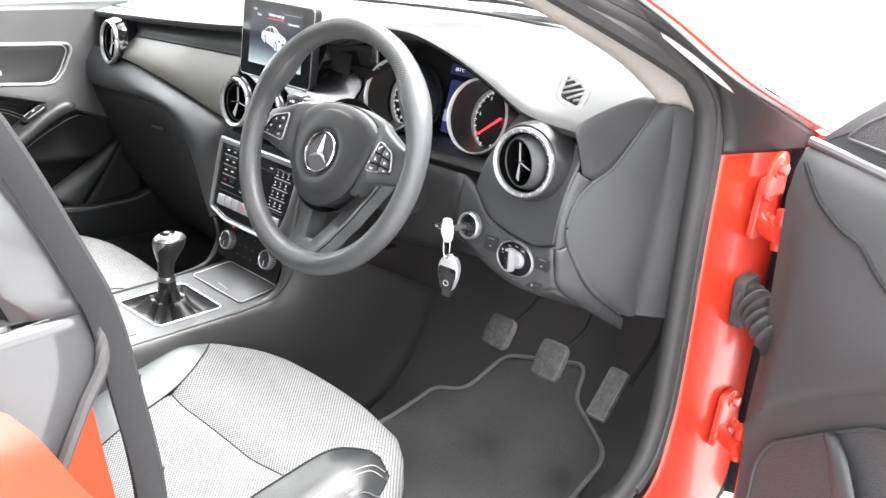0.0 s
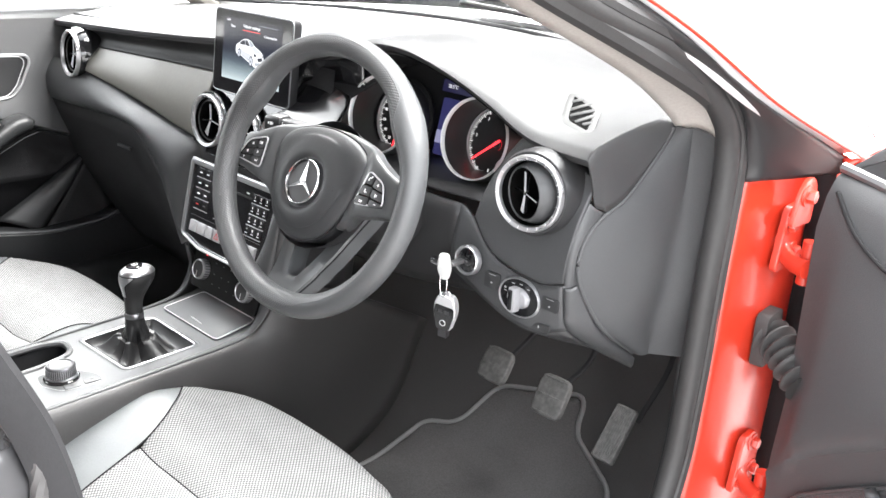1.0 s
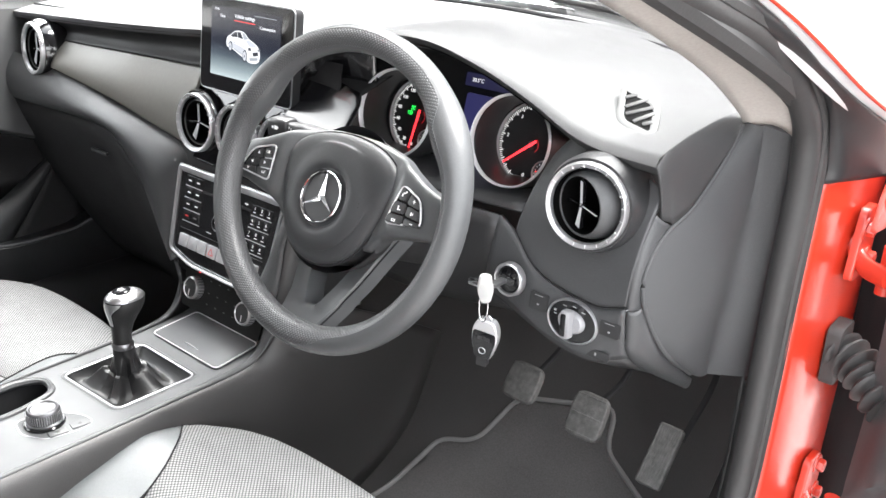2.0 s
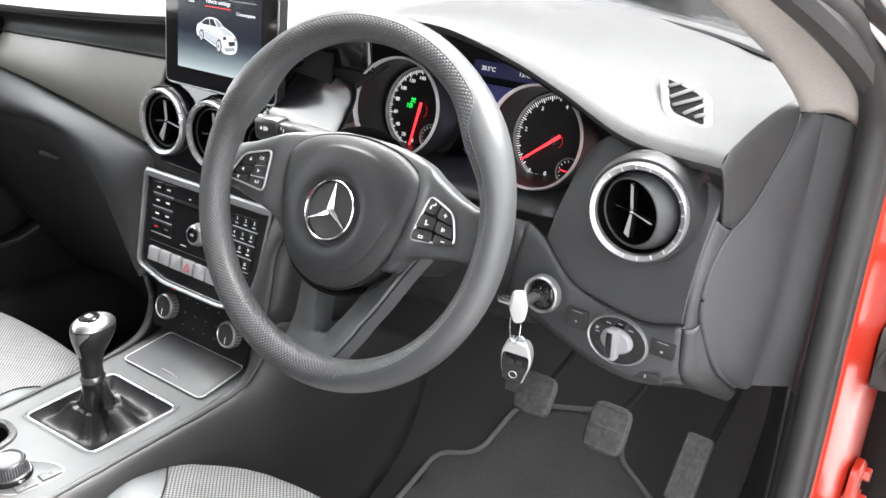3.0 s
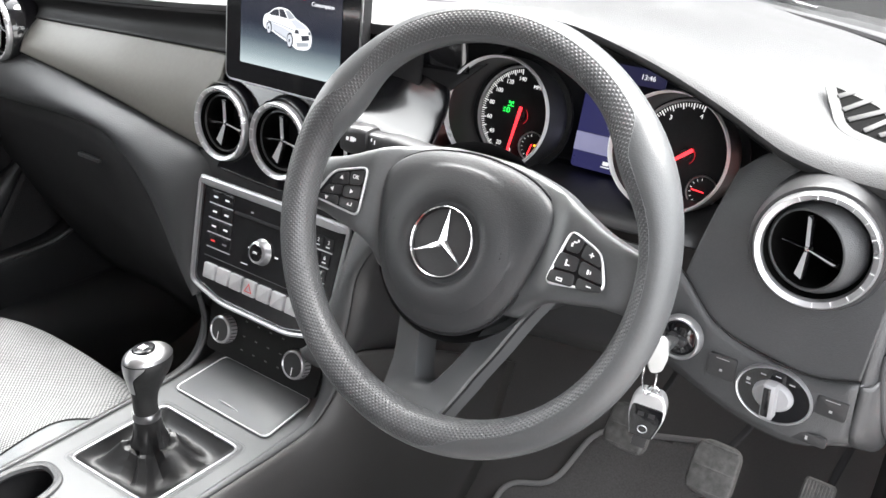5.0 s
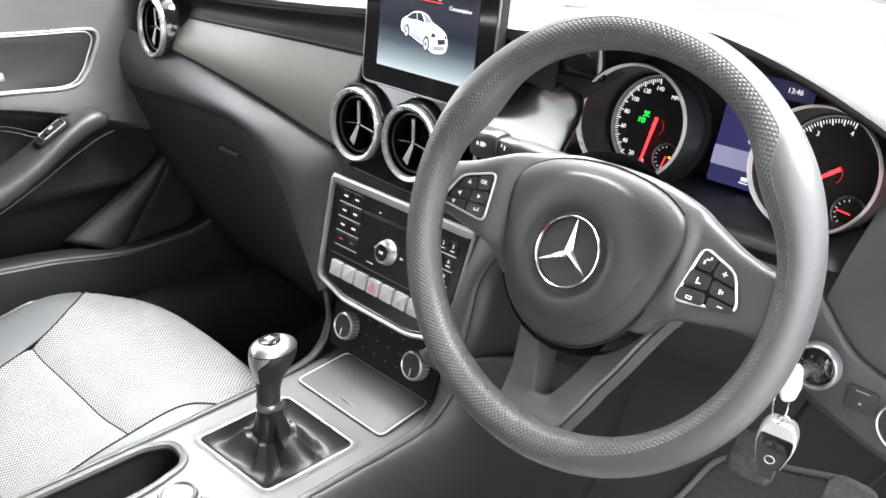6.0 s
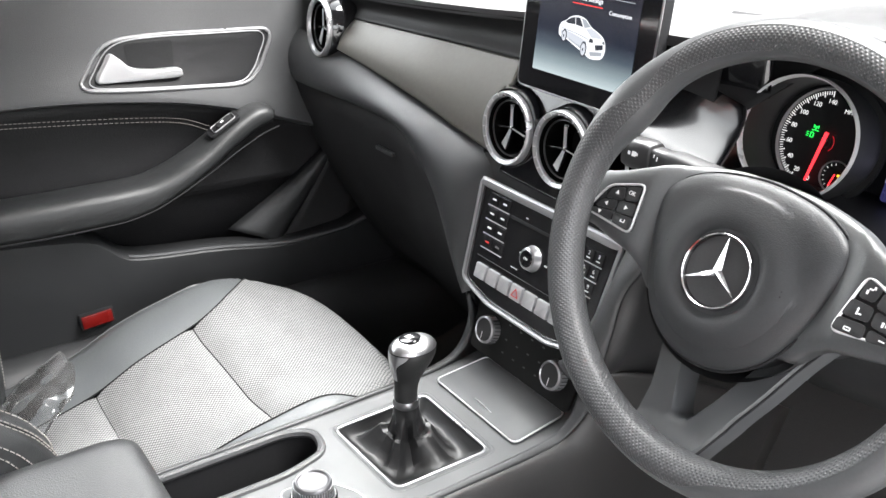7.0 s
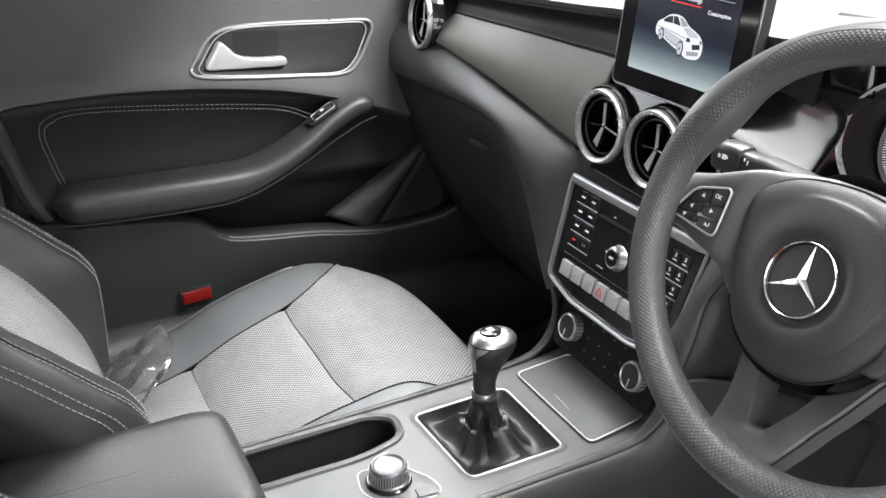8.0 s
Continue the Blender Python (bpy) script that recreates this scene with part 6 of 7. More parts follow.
part("plate_groove", tube(on_top([(0.039 + (x - 0.039) * 1.10, -0.199 + (y + 0.199) * 1.10) for x, y in pl], 0.0006), 0.0016, 6, closed=True), SOFT, rc_)
rp = pose(0.030, -0.205, top_z(-0.2) + 0.003)
part("skirt", lathe([(0.0262, -0.002), (0.0262, 0.0015), (0.0245, 0.003), (0.0225, 0.003)], 48, rp), GLOSS, rc_, "gloss black skirt")
part("dial", lathe([(0.0235, 0.002), (0.0235, 0.0045), (0.0212, 0.006), (0.0214, 0.0195), (0.0206, 0.0215), (0.0192, 0.0226), (0.0178, 0.0222), (0.0168, 0.0208), (0.0150, 0.0202), (0.0001, 0.0206)], 48, rp), mat("dial_brushed_metal", (0.12, 0.12, 0.125), 0.38, metal=0.75, var=0.08, grain=400, bump=0.1), rc_, "brushed metal turning dial")
rb = bmesh.new()
for k in range(44):
    rb = join(rb, box(0.0013, 0.0014, 0.0125, 0, rp @ pose(0, 0, 0.0130, 0, 0, k * 360 / 44) @ pose(0, 0.0213, 0)))
part("dial_ribs", rb, KNOBMETAL, rc_, "fine ribs round the dial")
for x, y, w, h in ((0.0645, -0.2050, 0.013, 0.024), (0.0660, -0.1750, 0.014, 0.024)):
    part("button", box(w, h, 0.003, 0.001, pose(x, y, top_z(y) + 0.0026, 0, 0, -8)), CONTOP, rc_)
    part("button_print", bars([(x, y, 0.0035, 0.0035)], pose(0, 0, top_z(y) + 0.0041)), PLASTIC, rc_)

# armrest
ar = thing("armrest", (-0.01, -0.53, 0.545), "black leather centre armrest with stitched lid", "armrest")
AO = rounded([(-0.108, -0.75), (0.088, -0.75), (0.088, -0.350), (-0.108, -0.350)], 0.035, 6)
def ao(k, z, d=0.0):
    return [V((-0.010 + (x + 0.010) * (1 - k / 0.098), -0.55 + (y + 0.55) * (1 - k / 0.2), z + d * (y + 0.55))) for x, y in AO]
part("lid", grid([ao(0.004, 0.565), ao(0.0, 0.580), ao(0.0, 0.600), ao(0.004, 0.612), ao(0.014, 0.620), ao(0.03, 0.623), ao(0.06, 0.625), ao(0.0979, 0.625)], cu=True), LEATHER, ar, "padded black leather lid")
part("base", grid([ao(0.008, 0.546), ao(0.006, 0.566)], cu=True), PLASTIC, ar, thick=0.004)
part("lid_seam", tube(ao(-0.0008, 0.583), 0.0012, 6, closed=True), MATT, ar)

# ---- front seats ----
Z_MID = [(-0.47, 0.404), (-0.34, 0.436), (-0.26, 0.472), (-0.19, 0.493), (-0.10, 0.510), (0.0, 0.510), (0.03, 0.505), (0.055, 0.488)]
SEAM_L = [(-0.47, 0.110), (-0.30, 0.117), (-0.22, 0.121), (-0.17, 0.128), (-0.13, 0.143), (-0.09, 0.172), (-0.05, 0.218), (-0.02, 0.260)]
SEAM_R = [(-0.47, 0.150), (-0.30, 0.168), (-0.18, 0.180), (-0.10, 0.190), (-0.06, 0.215), (-0.035, 0.245), (-0.02, 0.264)]
def seam_at(side, y):
    return lin(SEAM_L if side < 0 else SEAM_R, y)[0]
def seat(x0, dy, label, side):
    s_ = thing("front_seat", (x0, -0.2 + dy, 0.26), label, "seat", "front seats")
    def yfront(dx):
        return 0.058 - 0.14 * (abs(dx) / 0.262) ** 3.5
    def pt(dx, y):
        b = smooth((abs(dx) - 0.075) / 0.13)
        up = 0.022 * b * smooth((0.02 - y) / 0.14)
        edge = 0.020 * smooth((abs(dx) - 0.215) / 0.05)
        crown = 0.006 * math.cos(dx * 9)
        q = 1 - smooth((yfront(dx) - y) / 0.05)
        return V((x0 + dx, y + dy, lin(Z_MID, y)[0] + up - edge + crown - 0.022 * q ** 2))
    YS = [-0.47 + 0.0105 * i for i in range(51)]
    YS = [y for y in YS if y < 0.05]
    def clamp_pt(dx, y):
        yy = min(y, yfront(dx))
        return pt(dx, yy)
    # cloth: middle and front, in three sewn fields
    def cloth_row(y, sag):
        return [clamp_pt(a * seam_at(a, y), y) + V((0, 0, -sag)) for a in np.linspace(-1, 1, 33)]
    cuts = [-0.175, -0.335]
    rows = []
    for y in YS + [0.058]:
        sag = sum(0.006 * math.exp(-((y - c) / 0.010) ** 2) for c in cuts)
        rows.append(cloth_row(y, sag))
    last = rows[-1]
    for dz, dyy in ((-0.012, 0.010), (-0.035, 0.018), (-0.07, 0.020), (-0.13, 0.012)):
        rows.append([p + V((0, dyy, dz)) for p in last])
    part("cushion_cloth", grid(rows), CLOTH, s_, "pale grey ribbed cloth of the seat cushion")
    for c in cuts:
        part("cross_seam", tube([p + V((0, 0, -0.0008)) for p in cloth_row(c, 0.0054)], 0.0013, 5), MATT, s_)
    for s in (-1, 1):
        rows = []
        for y in YS:
            w = seam_at(s, y)
            o = 0.262
            row = [clamp_pt(s * (w + (o - w) * t), y) for t in np.linspace(0, 1, 13)]
            p = row[-1]
            row += [p + V((s * 0.008, 0, -0.012)), p + V((s * 0.012, 0, -0.035)), p + V((s * 0.008, 0, -0.075)), p + V((0, 0, -0.15))]
            rows.append(row)
        # driver's outer bolster: darker LEATHER puts its shaded side into the colour
        outer = side < 0 < s
        part("side_bolster", grid(rows), LEATHER if outer else SEATSIDE, s_, "stitched bolster, coloured darker for its shaded side" if outer else "smooth grey black bolster")
        if outer:
            for off in (0.236, 0.242):
                path = [clamp_pt(off, y) + V((0, 0, 0.0006)) for y in np.linspace(-0.40, 0.02, 90)]
                st = bmesh.new()
                for a_, b_ in zip(path[:-1], path[1:]):
                    st = join(st, tube([a_.lerp(b_, 0.12), a_.lerp(b_, 0.85)], 0.0006, 4))
                part("stitching", st, PILLAR, s_, "pale double stitching")
        line = [clamp_pt(s * seam_at(s, y), y) + V((0, 0, 0.0008)) for y in YS if y < 0.0]
        part("bolster_seam", tube(line, 0.0012, 5), MATT, s_)
        edge = [clamp_pt(s * 0.262, y) + V((s * 0.002, 0, 0.000)) for y in YS if y < 0.0]
        part("piping", tube(edge, 0.0014, 5), GREYMETAL, s_)
    # backrest
    MIDL = [(0.42, -0.455), (0.52, -0.478), (0.64, -0.545), (0.69, -0.588), (0.90, -0.730), (1.08, -0.815)]
    BOL = [(0.42, -0.448), (0.52, -0.442), (0.583, -0.441), (0.619, -0.456), (0.659, -0.493), (0.698, -0.531), (0.732, -0.566), (0.90, -0.690), (1.08, -0.790)]
    def bp(dx, z):
        m_, b_ = lin(MIDL, z)[0], lin(BOL, z)[0]
        k = smooth((abs(dx) - 0.115) / 0.075)
        rnd = 0.05 * smooth((abs(dx) - 0.215) / 0.05) ** 2
        topr = 0.03 * smooth((z - 1.02) / 0.06)
        return V((x0 + dx, dy + m_ * (1 - k) + b_ * k - rnd - topr, z))
    ZS = list(np.linspace(0.42, 1.08, 46))
    part("backrest_cloth", grid([[bp(a * 0.128, z) for a in np.linspace(-1, 1, 17)] for z in ZS]), CLOTH_BACK, s_, "pale grey ribbed cloth of the backrest")
    for s in (-1, 1):
        rows = []
        for z in ZS:
            row = [bp(s * (0.128 + 0.134 * t), z) for t in np.linspace(0, 1, 15)]
            p = row[-1]
            row += [p + V((s * 0.004, -0.03, 0)), p + V((0, -0.07, 0)), p + V((-s * 0.03, -0.11, 0)), V((x0, p.y - 0.13, z))]
            rows.append(row)
        part("back_bolster", grid(rows), LEATHER, s_, "black leather backrest bolster")
        for off in (0.186, 0.2125, 0.2215, 0.244, 0.250):
            path = [bp(s * off, z) + V((0, 0.0006, 0.0006)) for z in np.linspace(0.46, 1.0, 100)]
            st = bmesh.new()
            for a_, b_ in zip(path[:-1], path[1:]):
                st = join(st, tube([a_.lerp(b_, 0.12), a_.lerp(b_, 0.85)], 0.0006, 4))
            part("stitching", st, PILLAR, s_, "pale double stitching")
        part("back_seam", tube([bp(s * 0.217, z) + V((0, 0.0002, 0)) for z in np.linspace(0.46, 1.05, 60)], 0.0012, 5), MATT, s_)
    part("backrest_top", grid([[bp(dx, 1.08) for dx in np.linspace(-0.26, 0.26, 21)], [bp(dx, 1.08) + V((0, -0.05, 0.012)) for dx in np.linspace(-0.26, 0.26, 21)], [bp(dx, 1.08) + V((0, -0.12, -0.01)) for dx in np.linspace(-0.26, 0.26, 21)]]), LEATHER, s_)
    part("seat_base", box(0.44, 0.46, 0.14, 0.02, pose(x0, -0.20 + dy, 0.33)), MATT, s_)
    return s_

seat(-0.352, 0.014, "grey cloth and black vinyl passenger seat with stitched bolsters", 1)
seat(0.338, -0.004, "grey cloth and black vinyl driver seat beside the console", -1)

# clear plastic cover on the passenger cushion
CLEAR = glass_mat("clear_plastic_film", (0.93, 0.94, 0.95), 0.04)
cn, cll = CLEAR.node_tree.nodes, CLEAR.node_tree.links
veil = cn.new("ShaderNodeBsdfDiffuse")
veil.inputs["Color"].default_value = (0.8, 0.8, 0.8, 1)
vm = cn.new("ShaderNodeMixShader")
vm.inputs["Fac"].default_value = 0.03
cll.new(cn["Mix Shader"].outputs["Shader"], vm.inputs[1])
cll.new(veil.outputs["BSDF"], vm.inputs[2])
cll.new(vm.outputs["Shader"], cn["Material Output"].inputs["Surface"])
FILM = [[(-0.520, -0.435), (-0.470, -0.450), (-0.400, -0.412)], [(-0.540, -0.395), (-0.480, -0.400), (-0.420, -0.385)], [(-0.552, -0.345), (-0.500, -0.338), (-0.440, -0.355)]]
rows = []
for i in range(25):
    row = []
    for j in range(25):
        u, v = i / 24, j / 24
        ra = [cr([(*p, 0) for p in r], 25)[j] for r in FILM]
        p = ra[0] * (1 - u) ** 2 + ra[1] * 2 * u * (1 - u) + ra[2] * u * u
        z = 0.452 + 0.03 * u - 0.012 * v + 0.006 * math.sin(u * 3.1) * math.sin(v * 3.1) + 0.010 * abs(noise.noise(V((u * 2.6 + v, v * 3.4, 1.3)))) + 0.004 * abs(noise.noise(V((u * 5 - v * 3, v * 5, 4.3))))
        row.append(V((p.x, p.y, z)))
    rows.append(row)
solo("plastic_bag", grid(rows), CLEAR, "crumpled clear plastic bag on the passenger seat", "plastic bag", thick=0.0006)

# ---- seat belt buckle hint between seat and console ----
bk = thing("seat_belt_buckle", (-0.115, -0.345, 0.50), "black belt buckle with a red button beside the console", "belt buckle")
part("buckle_body", box(0.018, 0.030, 0.060, 0.004, pose(-0.112, -0.345, 0.50, 0, 0, 10)), PLASTIC, bk)
part("release_button", box(0.012, 0.020, 0.006, 0.002, pose(-0.112, -0.345, 0.532, 0, 0, 10)), REDLENS, bk, "red release button")

# ---- passenger door ----
pd = thing("passenger_door", (-0.72, -0.05, 0.32), "closed passenger door lined in black and dark grey", "door")
RIDGE = [(-0.53, 0.820), (-0.486, 0.831), (-0.38, 0.834), (-0.26, 0.829), (-0.10, 0.809), (-0.017, 0.790), (0.066, 0.764), (0.16, 0.73), (0.40, 0.66)]
YD = list(np.linspace(-0.53, 0.40, 60))
def rz(y):
    return lin(RIDGE, y)[0]
up_rows = []
for k, (f, x) in enumerate(((0, -0.672), (0.02, -0.667), (0.06, -0.668), (0.2, -0.682), (0.5, -0.702), (0.8, -0.716), (0.95, -0.726), (1.0, -0.745), (1.02, -0.775))):
    up_rows.append([V((x, y, rz(y) + (0.988 - rz(y)) * f)) for y in YD])
up_rows.insert(0, [V((-0.70, y, rz(y) - 0.006)) for y in YD])
part("upper_panel", grid(up_rows), SOFT, pd, "grained dark grey upper lining", thick=0.003)
# inset panel behind the armrest
part("inset_panel", grid([[V((-0.695 - 0.012 * math.sin(math.pi * j / 10), y, rz(y) - 0.004 + (0.64 - rz(y)) * j / 10)) for y in YD] for j in range(11)]), DARKHIDE, pd, "black leather inset with double stitching", thick=0.003)
for o in (0.0, 0.007):
    pth = cr([(-0.6915, 0.0 - o, 0.742 - o * 0.6), (-0.691, -0.032 - o * 0.3, 0.757 - o), (-0.691, -0.096, 0.780 - o), (-0.691, -0.264, 0.801 - o), (-0.691, -0.40, 0.812 - o), (-0.692, -0.452 + o, 0.802 - o), (-0.697, -0.463 + o, 0.775), (-0.702, -0.455 + o, 0.730), (-0.705, -0.445 + o, 0.690)], 180)
    thread = bmesh.new()
    for a_, b_ in zip(pth[:-1], pth[1:]):
        thread = join(thread, tube([a_.lerp(b_, 0.15) + V((0.0040, 0, 0)), a_.lerp(b_, 0.80) + V((0.0040, 0, 0))], 0.00045, 4))
    part("stitching", thread, PILLAR, pd, "pale stitching")
# armrest of the door
AT = [(-0.465, 0.676, 0.026), (-0.40, 0.672, 0.028), (-0.30, 0.669, 0.029), (-0.217, 0.6685, 0.0285), (-0.167, 0.673, 0.025), (-0.12, 0.688, 0.022), (-0.065, 0.715, 0.0205), (0.0, 0.755, 0.0205), (0.045, 0.774, 0.018), (0.072, 0.776, 0.011)]
arm = []
for y in np.linspace(-0.465, 0.072, 50):
    z, h = lin(AT, y)
    u = min(1.0, (y + 0.4651) / 0.035, (0.0735 - y) / 0.02)
    cap = math.sqrt(max(0.02, 1 - (1 - u) ** 2))
    w = (0.042 - 0.012 * smooth((y + 0.1) / 0.15)) * cap
    h *= cap
    ring = []
    for k in range(20):
        a = k / 20 * math.tau
        c, s = math.cos(a), math.sin(a)
        ring.append(V((-0.652 + w * math.copysign(abs(c) ** 0.62, c), y, z + h * math.copysign(abs(s) ** (0.55 if y < -0.2 else 0.55 + 0.2 * smooth((y + 0.2) / 0.1)), s))))
    arm.append(ring)
part("armrest", grid(arm, cu=True, caps=True), LEATHER, pd, "padded dark grey armrest sweeping up to the pull")
part("armrest_seam", tube([V((-0.6125 - 0.012 * smooth((y + 0.1) / 0.15) * -1, y, lin(AT, y)[0] - lin(AT, y)[1] * 0.82)) for y in np.linspace(-0.46, 0.06, 40)], 0.0014, 5), MATT, pd)
wsm = at((-0.6440, -0.020, 0.7655), (0.1, 1, 0.62), (-1, 0.1, 0.12))
part("window_switch_plate", prism(rect(0.060, 0.030, 0.006), 0.0045, wsm, 0.001), DARKHIDE, pd, "black window switch plate")
wsw_ = part("window_switch", prism(rect(0.028, 0.016, 0.003), 0.008, wsm @ pose(0.004, 0, 0), 0.002), MATT, pd, "window switch")
part("switch_edge", band(rect(0.044, 0.024, 0.005), 0.0009, 0.0052, wsm @ pose(0.002, 0, 0)), DIAL, wsw_)
part("switch_print", bars([(0.002, 0, 0.006, 0.004)], wsm @ pose(0, 0, 0.008)), WHITE, wsw_)
# lower lining with map pocket
PK = [(-0.53, 0.640), (-0.44, 0.636), (-0.28, 0.618), (-0.245, 0.605), (-0.215, 0.575), (-0.190, 0.563), (-0.05, 0.545), (0.106, 0.522), (0.20, 0.525), (0.276, 0.545), (0.40, 0.55)]
low = []
for f, x in ((-0.02, -0.690), (0.0, -0.660), (0.02, -0.654), (0.06, -0.655), (0.3, -0.665), (0.7, -0.690), (1.0, -0.70)):
    low.append([V((x, y, lin(PK, y)[0] + (0.30 - lin(PK, y)[0]) * f)) for y in YD])
part("lower_panel", grid(low), DARKROLL, pd, "dark grey lower lining with map pocket", thick=0.004)
part("pocket_edge", tube([V((-0.6565, y, lin(PK, y)[0] + 0.001)) for y in np.linspace(-0.20, 0.27, 40)], 0.003, 8), GREYMETAL, pd, "pale edge of the map pocket")
part("pocket_back", grid([[V((-0.712, y, z)) for y in (-0.53, -0.1, 0.40)] for z in (0.50, 0.66, 0.74)]), DARKHIDE, pd, thick=0.004)
# speaker
spk = part("speaker_cover", patch([(-0.690, 0.190, 0.682), (-0.694, 0.09, 0.615), (-0.700, -0.01, 0.556)], [(-0.682, 0.198, 0.676), (-0.676, 0.14, 0.60), (-0.680, 0.076, 0.516)], 20, 6, (0.014, 0, 0.006)), DARKROLL, pd, "wedge shaped speaker cover", thick=0.004)
part("speaker_grille", patch([(-0.684, 0.200, 0.676), (-0.680, 0.145, 0.60), (-0.684, 0.084, 0.516)], [(-0.70, 0.27, 0.66), (-0.70, 0.26, 0.60), (-0.69, 0.24, 0.52)], 16, 6), mat("speaker_mesh", (0.012, 0.012, 0.013), 0.6, grain=700, bump=1.0, kind="cells"), spk, "fine black speaker mesh", thick=0.003)
# handle
FACEGREY = mat("dark_bowl_plastic", (0.012, 0.012, 0.013), 0.38, grain=600, bump=0.15, spec=0.25)
HB = cr([(-0.225, 0.851, 0), (-0.215, 0.870, 0), (-0.178, 0.906, 0), (-0.115, 0.914, 0), (0.02, 0.9085, 0), (0.080, 0.9055, 0), (0.095, 0.901, 0), (0.0985, 0.889, 0), (0.086, 0.866, 0), (0.066, 0.838, 0), (0.034, 0.822, 0), (-0.05, 0.828, 0), (-0.19, 0.842, 0)], 66, closed=True)
def dx_at(y, z):
    f = (z - rz(y)) / (0.988 - rz(y))
    return lin([(0.0, -0.672), (0.06, -0.668), (0.2, -0.682), (0.5, -0.702), (0.8, -0.716), (0.95, -0.726), (1.0, -0.745)], f)[0]
hb3 = [V((dx_at(p.x, p.y) + 0.003, p.x, p.y)) for p in HB]
part("handle_line", tube([p.lerp(V((-0.699, -0.06, 0.868)), 0.075) + V((0.0015, 0, 0)) for p in hb3], 0.0011, 6, closed=True), DIAL, pd, "thin bright line inside the rim")
hn = part("handle_surround", tube(hb3, 0.0030, 8, closed=True), BEZEL, pd, "silver rim of the door pull")
cxy = V((-0.06, 0.868))
def bowl(k, d):
    pts = [(cxy.x + (p.y - cxy.x) * k, cxy.y + (p.z - cxy.y) * k) for p in hb3]
    return [V((dx_at(y, z) + d, y, z)) for y, z in pts]
part("handle_bowl", grid([bowl(1.0, 0.003), bowl(0.96, 0.0022), bowl(0.90, 0.0030), bowl(0.6, 0.0030), bowl(0.3, 0.0032), [V((dx_at(cxy.x, cxy.y) + 0.0034, cxy.x, cxy.y))] * len(hb3)], cu=True), FACEGREY, hn, "dark grey bowl behind the handle")
HOLE = rounded([(-0.150, 0.866), (-0.078, 0.862), (-0.072, 0.904), (-0.150, 0.905)], 0.006)
part("handle_hole", grid([[V((dx_at(y, z) + 0.0042, y, z)) for y, z in HOLE], [V((dx_at(-0.112, 0.884) + 0.0046, -0.112, 0.884)) for y, z in HOLE]], cu=True), MATT, hn)
LEV = [(p.x, p.y) for p in cr([(-0.203, 0.856, 0), (-0.190, 0.880, 0), (-0.178, 0.896, 0), (-0.165, 0.888, 0), (-0.148, 0.872, 0), (-0.115, 0.865, 0), (-0.076, 0.863, 0), (-0.069, 0.857, 0), (-0.074, 0.849, 0), (-0.12, 0.850, 0), (-0.17, 0.852, 0)], 44, closed=True)]
part("handle_lever", prism(LEV, 0.014, Matrix(((0, 0, 1, -0.684), (1, 0, 0, 0), (0, 1, 0, 0), (0, 0, 0, 1))), 0.004, 3), SILVER, hn, "silver release lever")
# red reflector and small round button
part("reflector", box(0.004, 0.050, 0.022, 0.002, pose(-0.6665, -0.2625, 0.4635, 0, -4, 0) @ pose(0, 0, 0, 4, 0, 0)), REDLENS, pd, "red reflector")
part("reflector_bezel", box(0.003, 0.056, 0.030, 0.0015, pose(-0.6685, -0.2625, 0.4645, 0, -4, 0) @ pose(0, 0, 0, 4, 0, 0)), MATT, pd)
part("lock_pin", lathe([(0.0001, 0.012), (0.006, 0.010), (0.0065, 0.0)], 16, at((-0.712, -0.505, 0.962), (0, 1, 0), (0, 0, 1))), SILVER, pd)
part("door_edge", tube(cr([(-0.745, -0.53, 0.99), (-0.70, -0.525, 0.83), (-0.69, -0.50, 0.70), (-0.685, -0.46, 0.60), (-0.69, -0.44, 0.45), (-0.70, -0.44, 0.30)], 30), 0.014, 8), RUBBER, pd, "black rubber edge seal")
# outer skin behind the lining
part("outer_skin", grid([[V((-0.78 - 0.06 * math.sin(math.pi * min(1, max(0, (0.99 - z) / 0.5))), y, z)) for y in (-1.6, -0.6, 0.0, 0.6)] for z in (0.985, 0.85, 0.7, 0.5, 0.25)]), RED, pd, "red outer door skin", thick=0.003)
# sill and side of the footwell on the passenger side
solo("sill_cover", patch([(-0.69, -0.62, 0.425), (-0.69, 0.1, 0.425), (-0.68, 0.4, 0.44), (-0.66, 0.62, 0.62)], [(-0.615, -0.62, 0.25), (-0.615, 0.1, 0.25), (-0.60, 0.4, 0.26), (-0.60, 0.66, 0.40)], 24, 10, ca=[(-0.595, -0.62, 0.43), (-0.595, 0.1, 0.43), (-0.59, 0.4, 0.44), (-0.60, 0.64, 0.56)]), DARKROLL, "dark grey sill cover of the passenger footwell", "sill trim", "structure", thick=0.006)

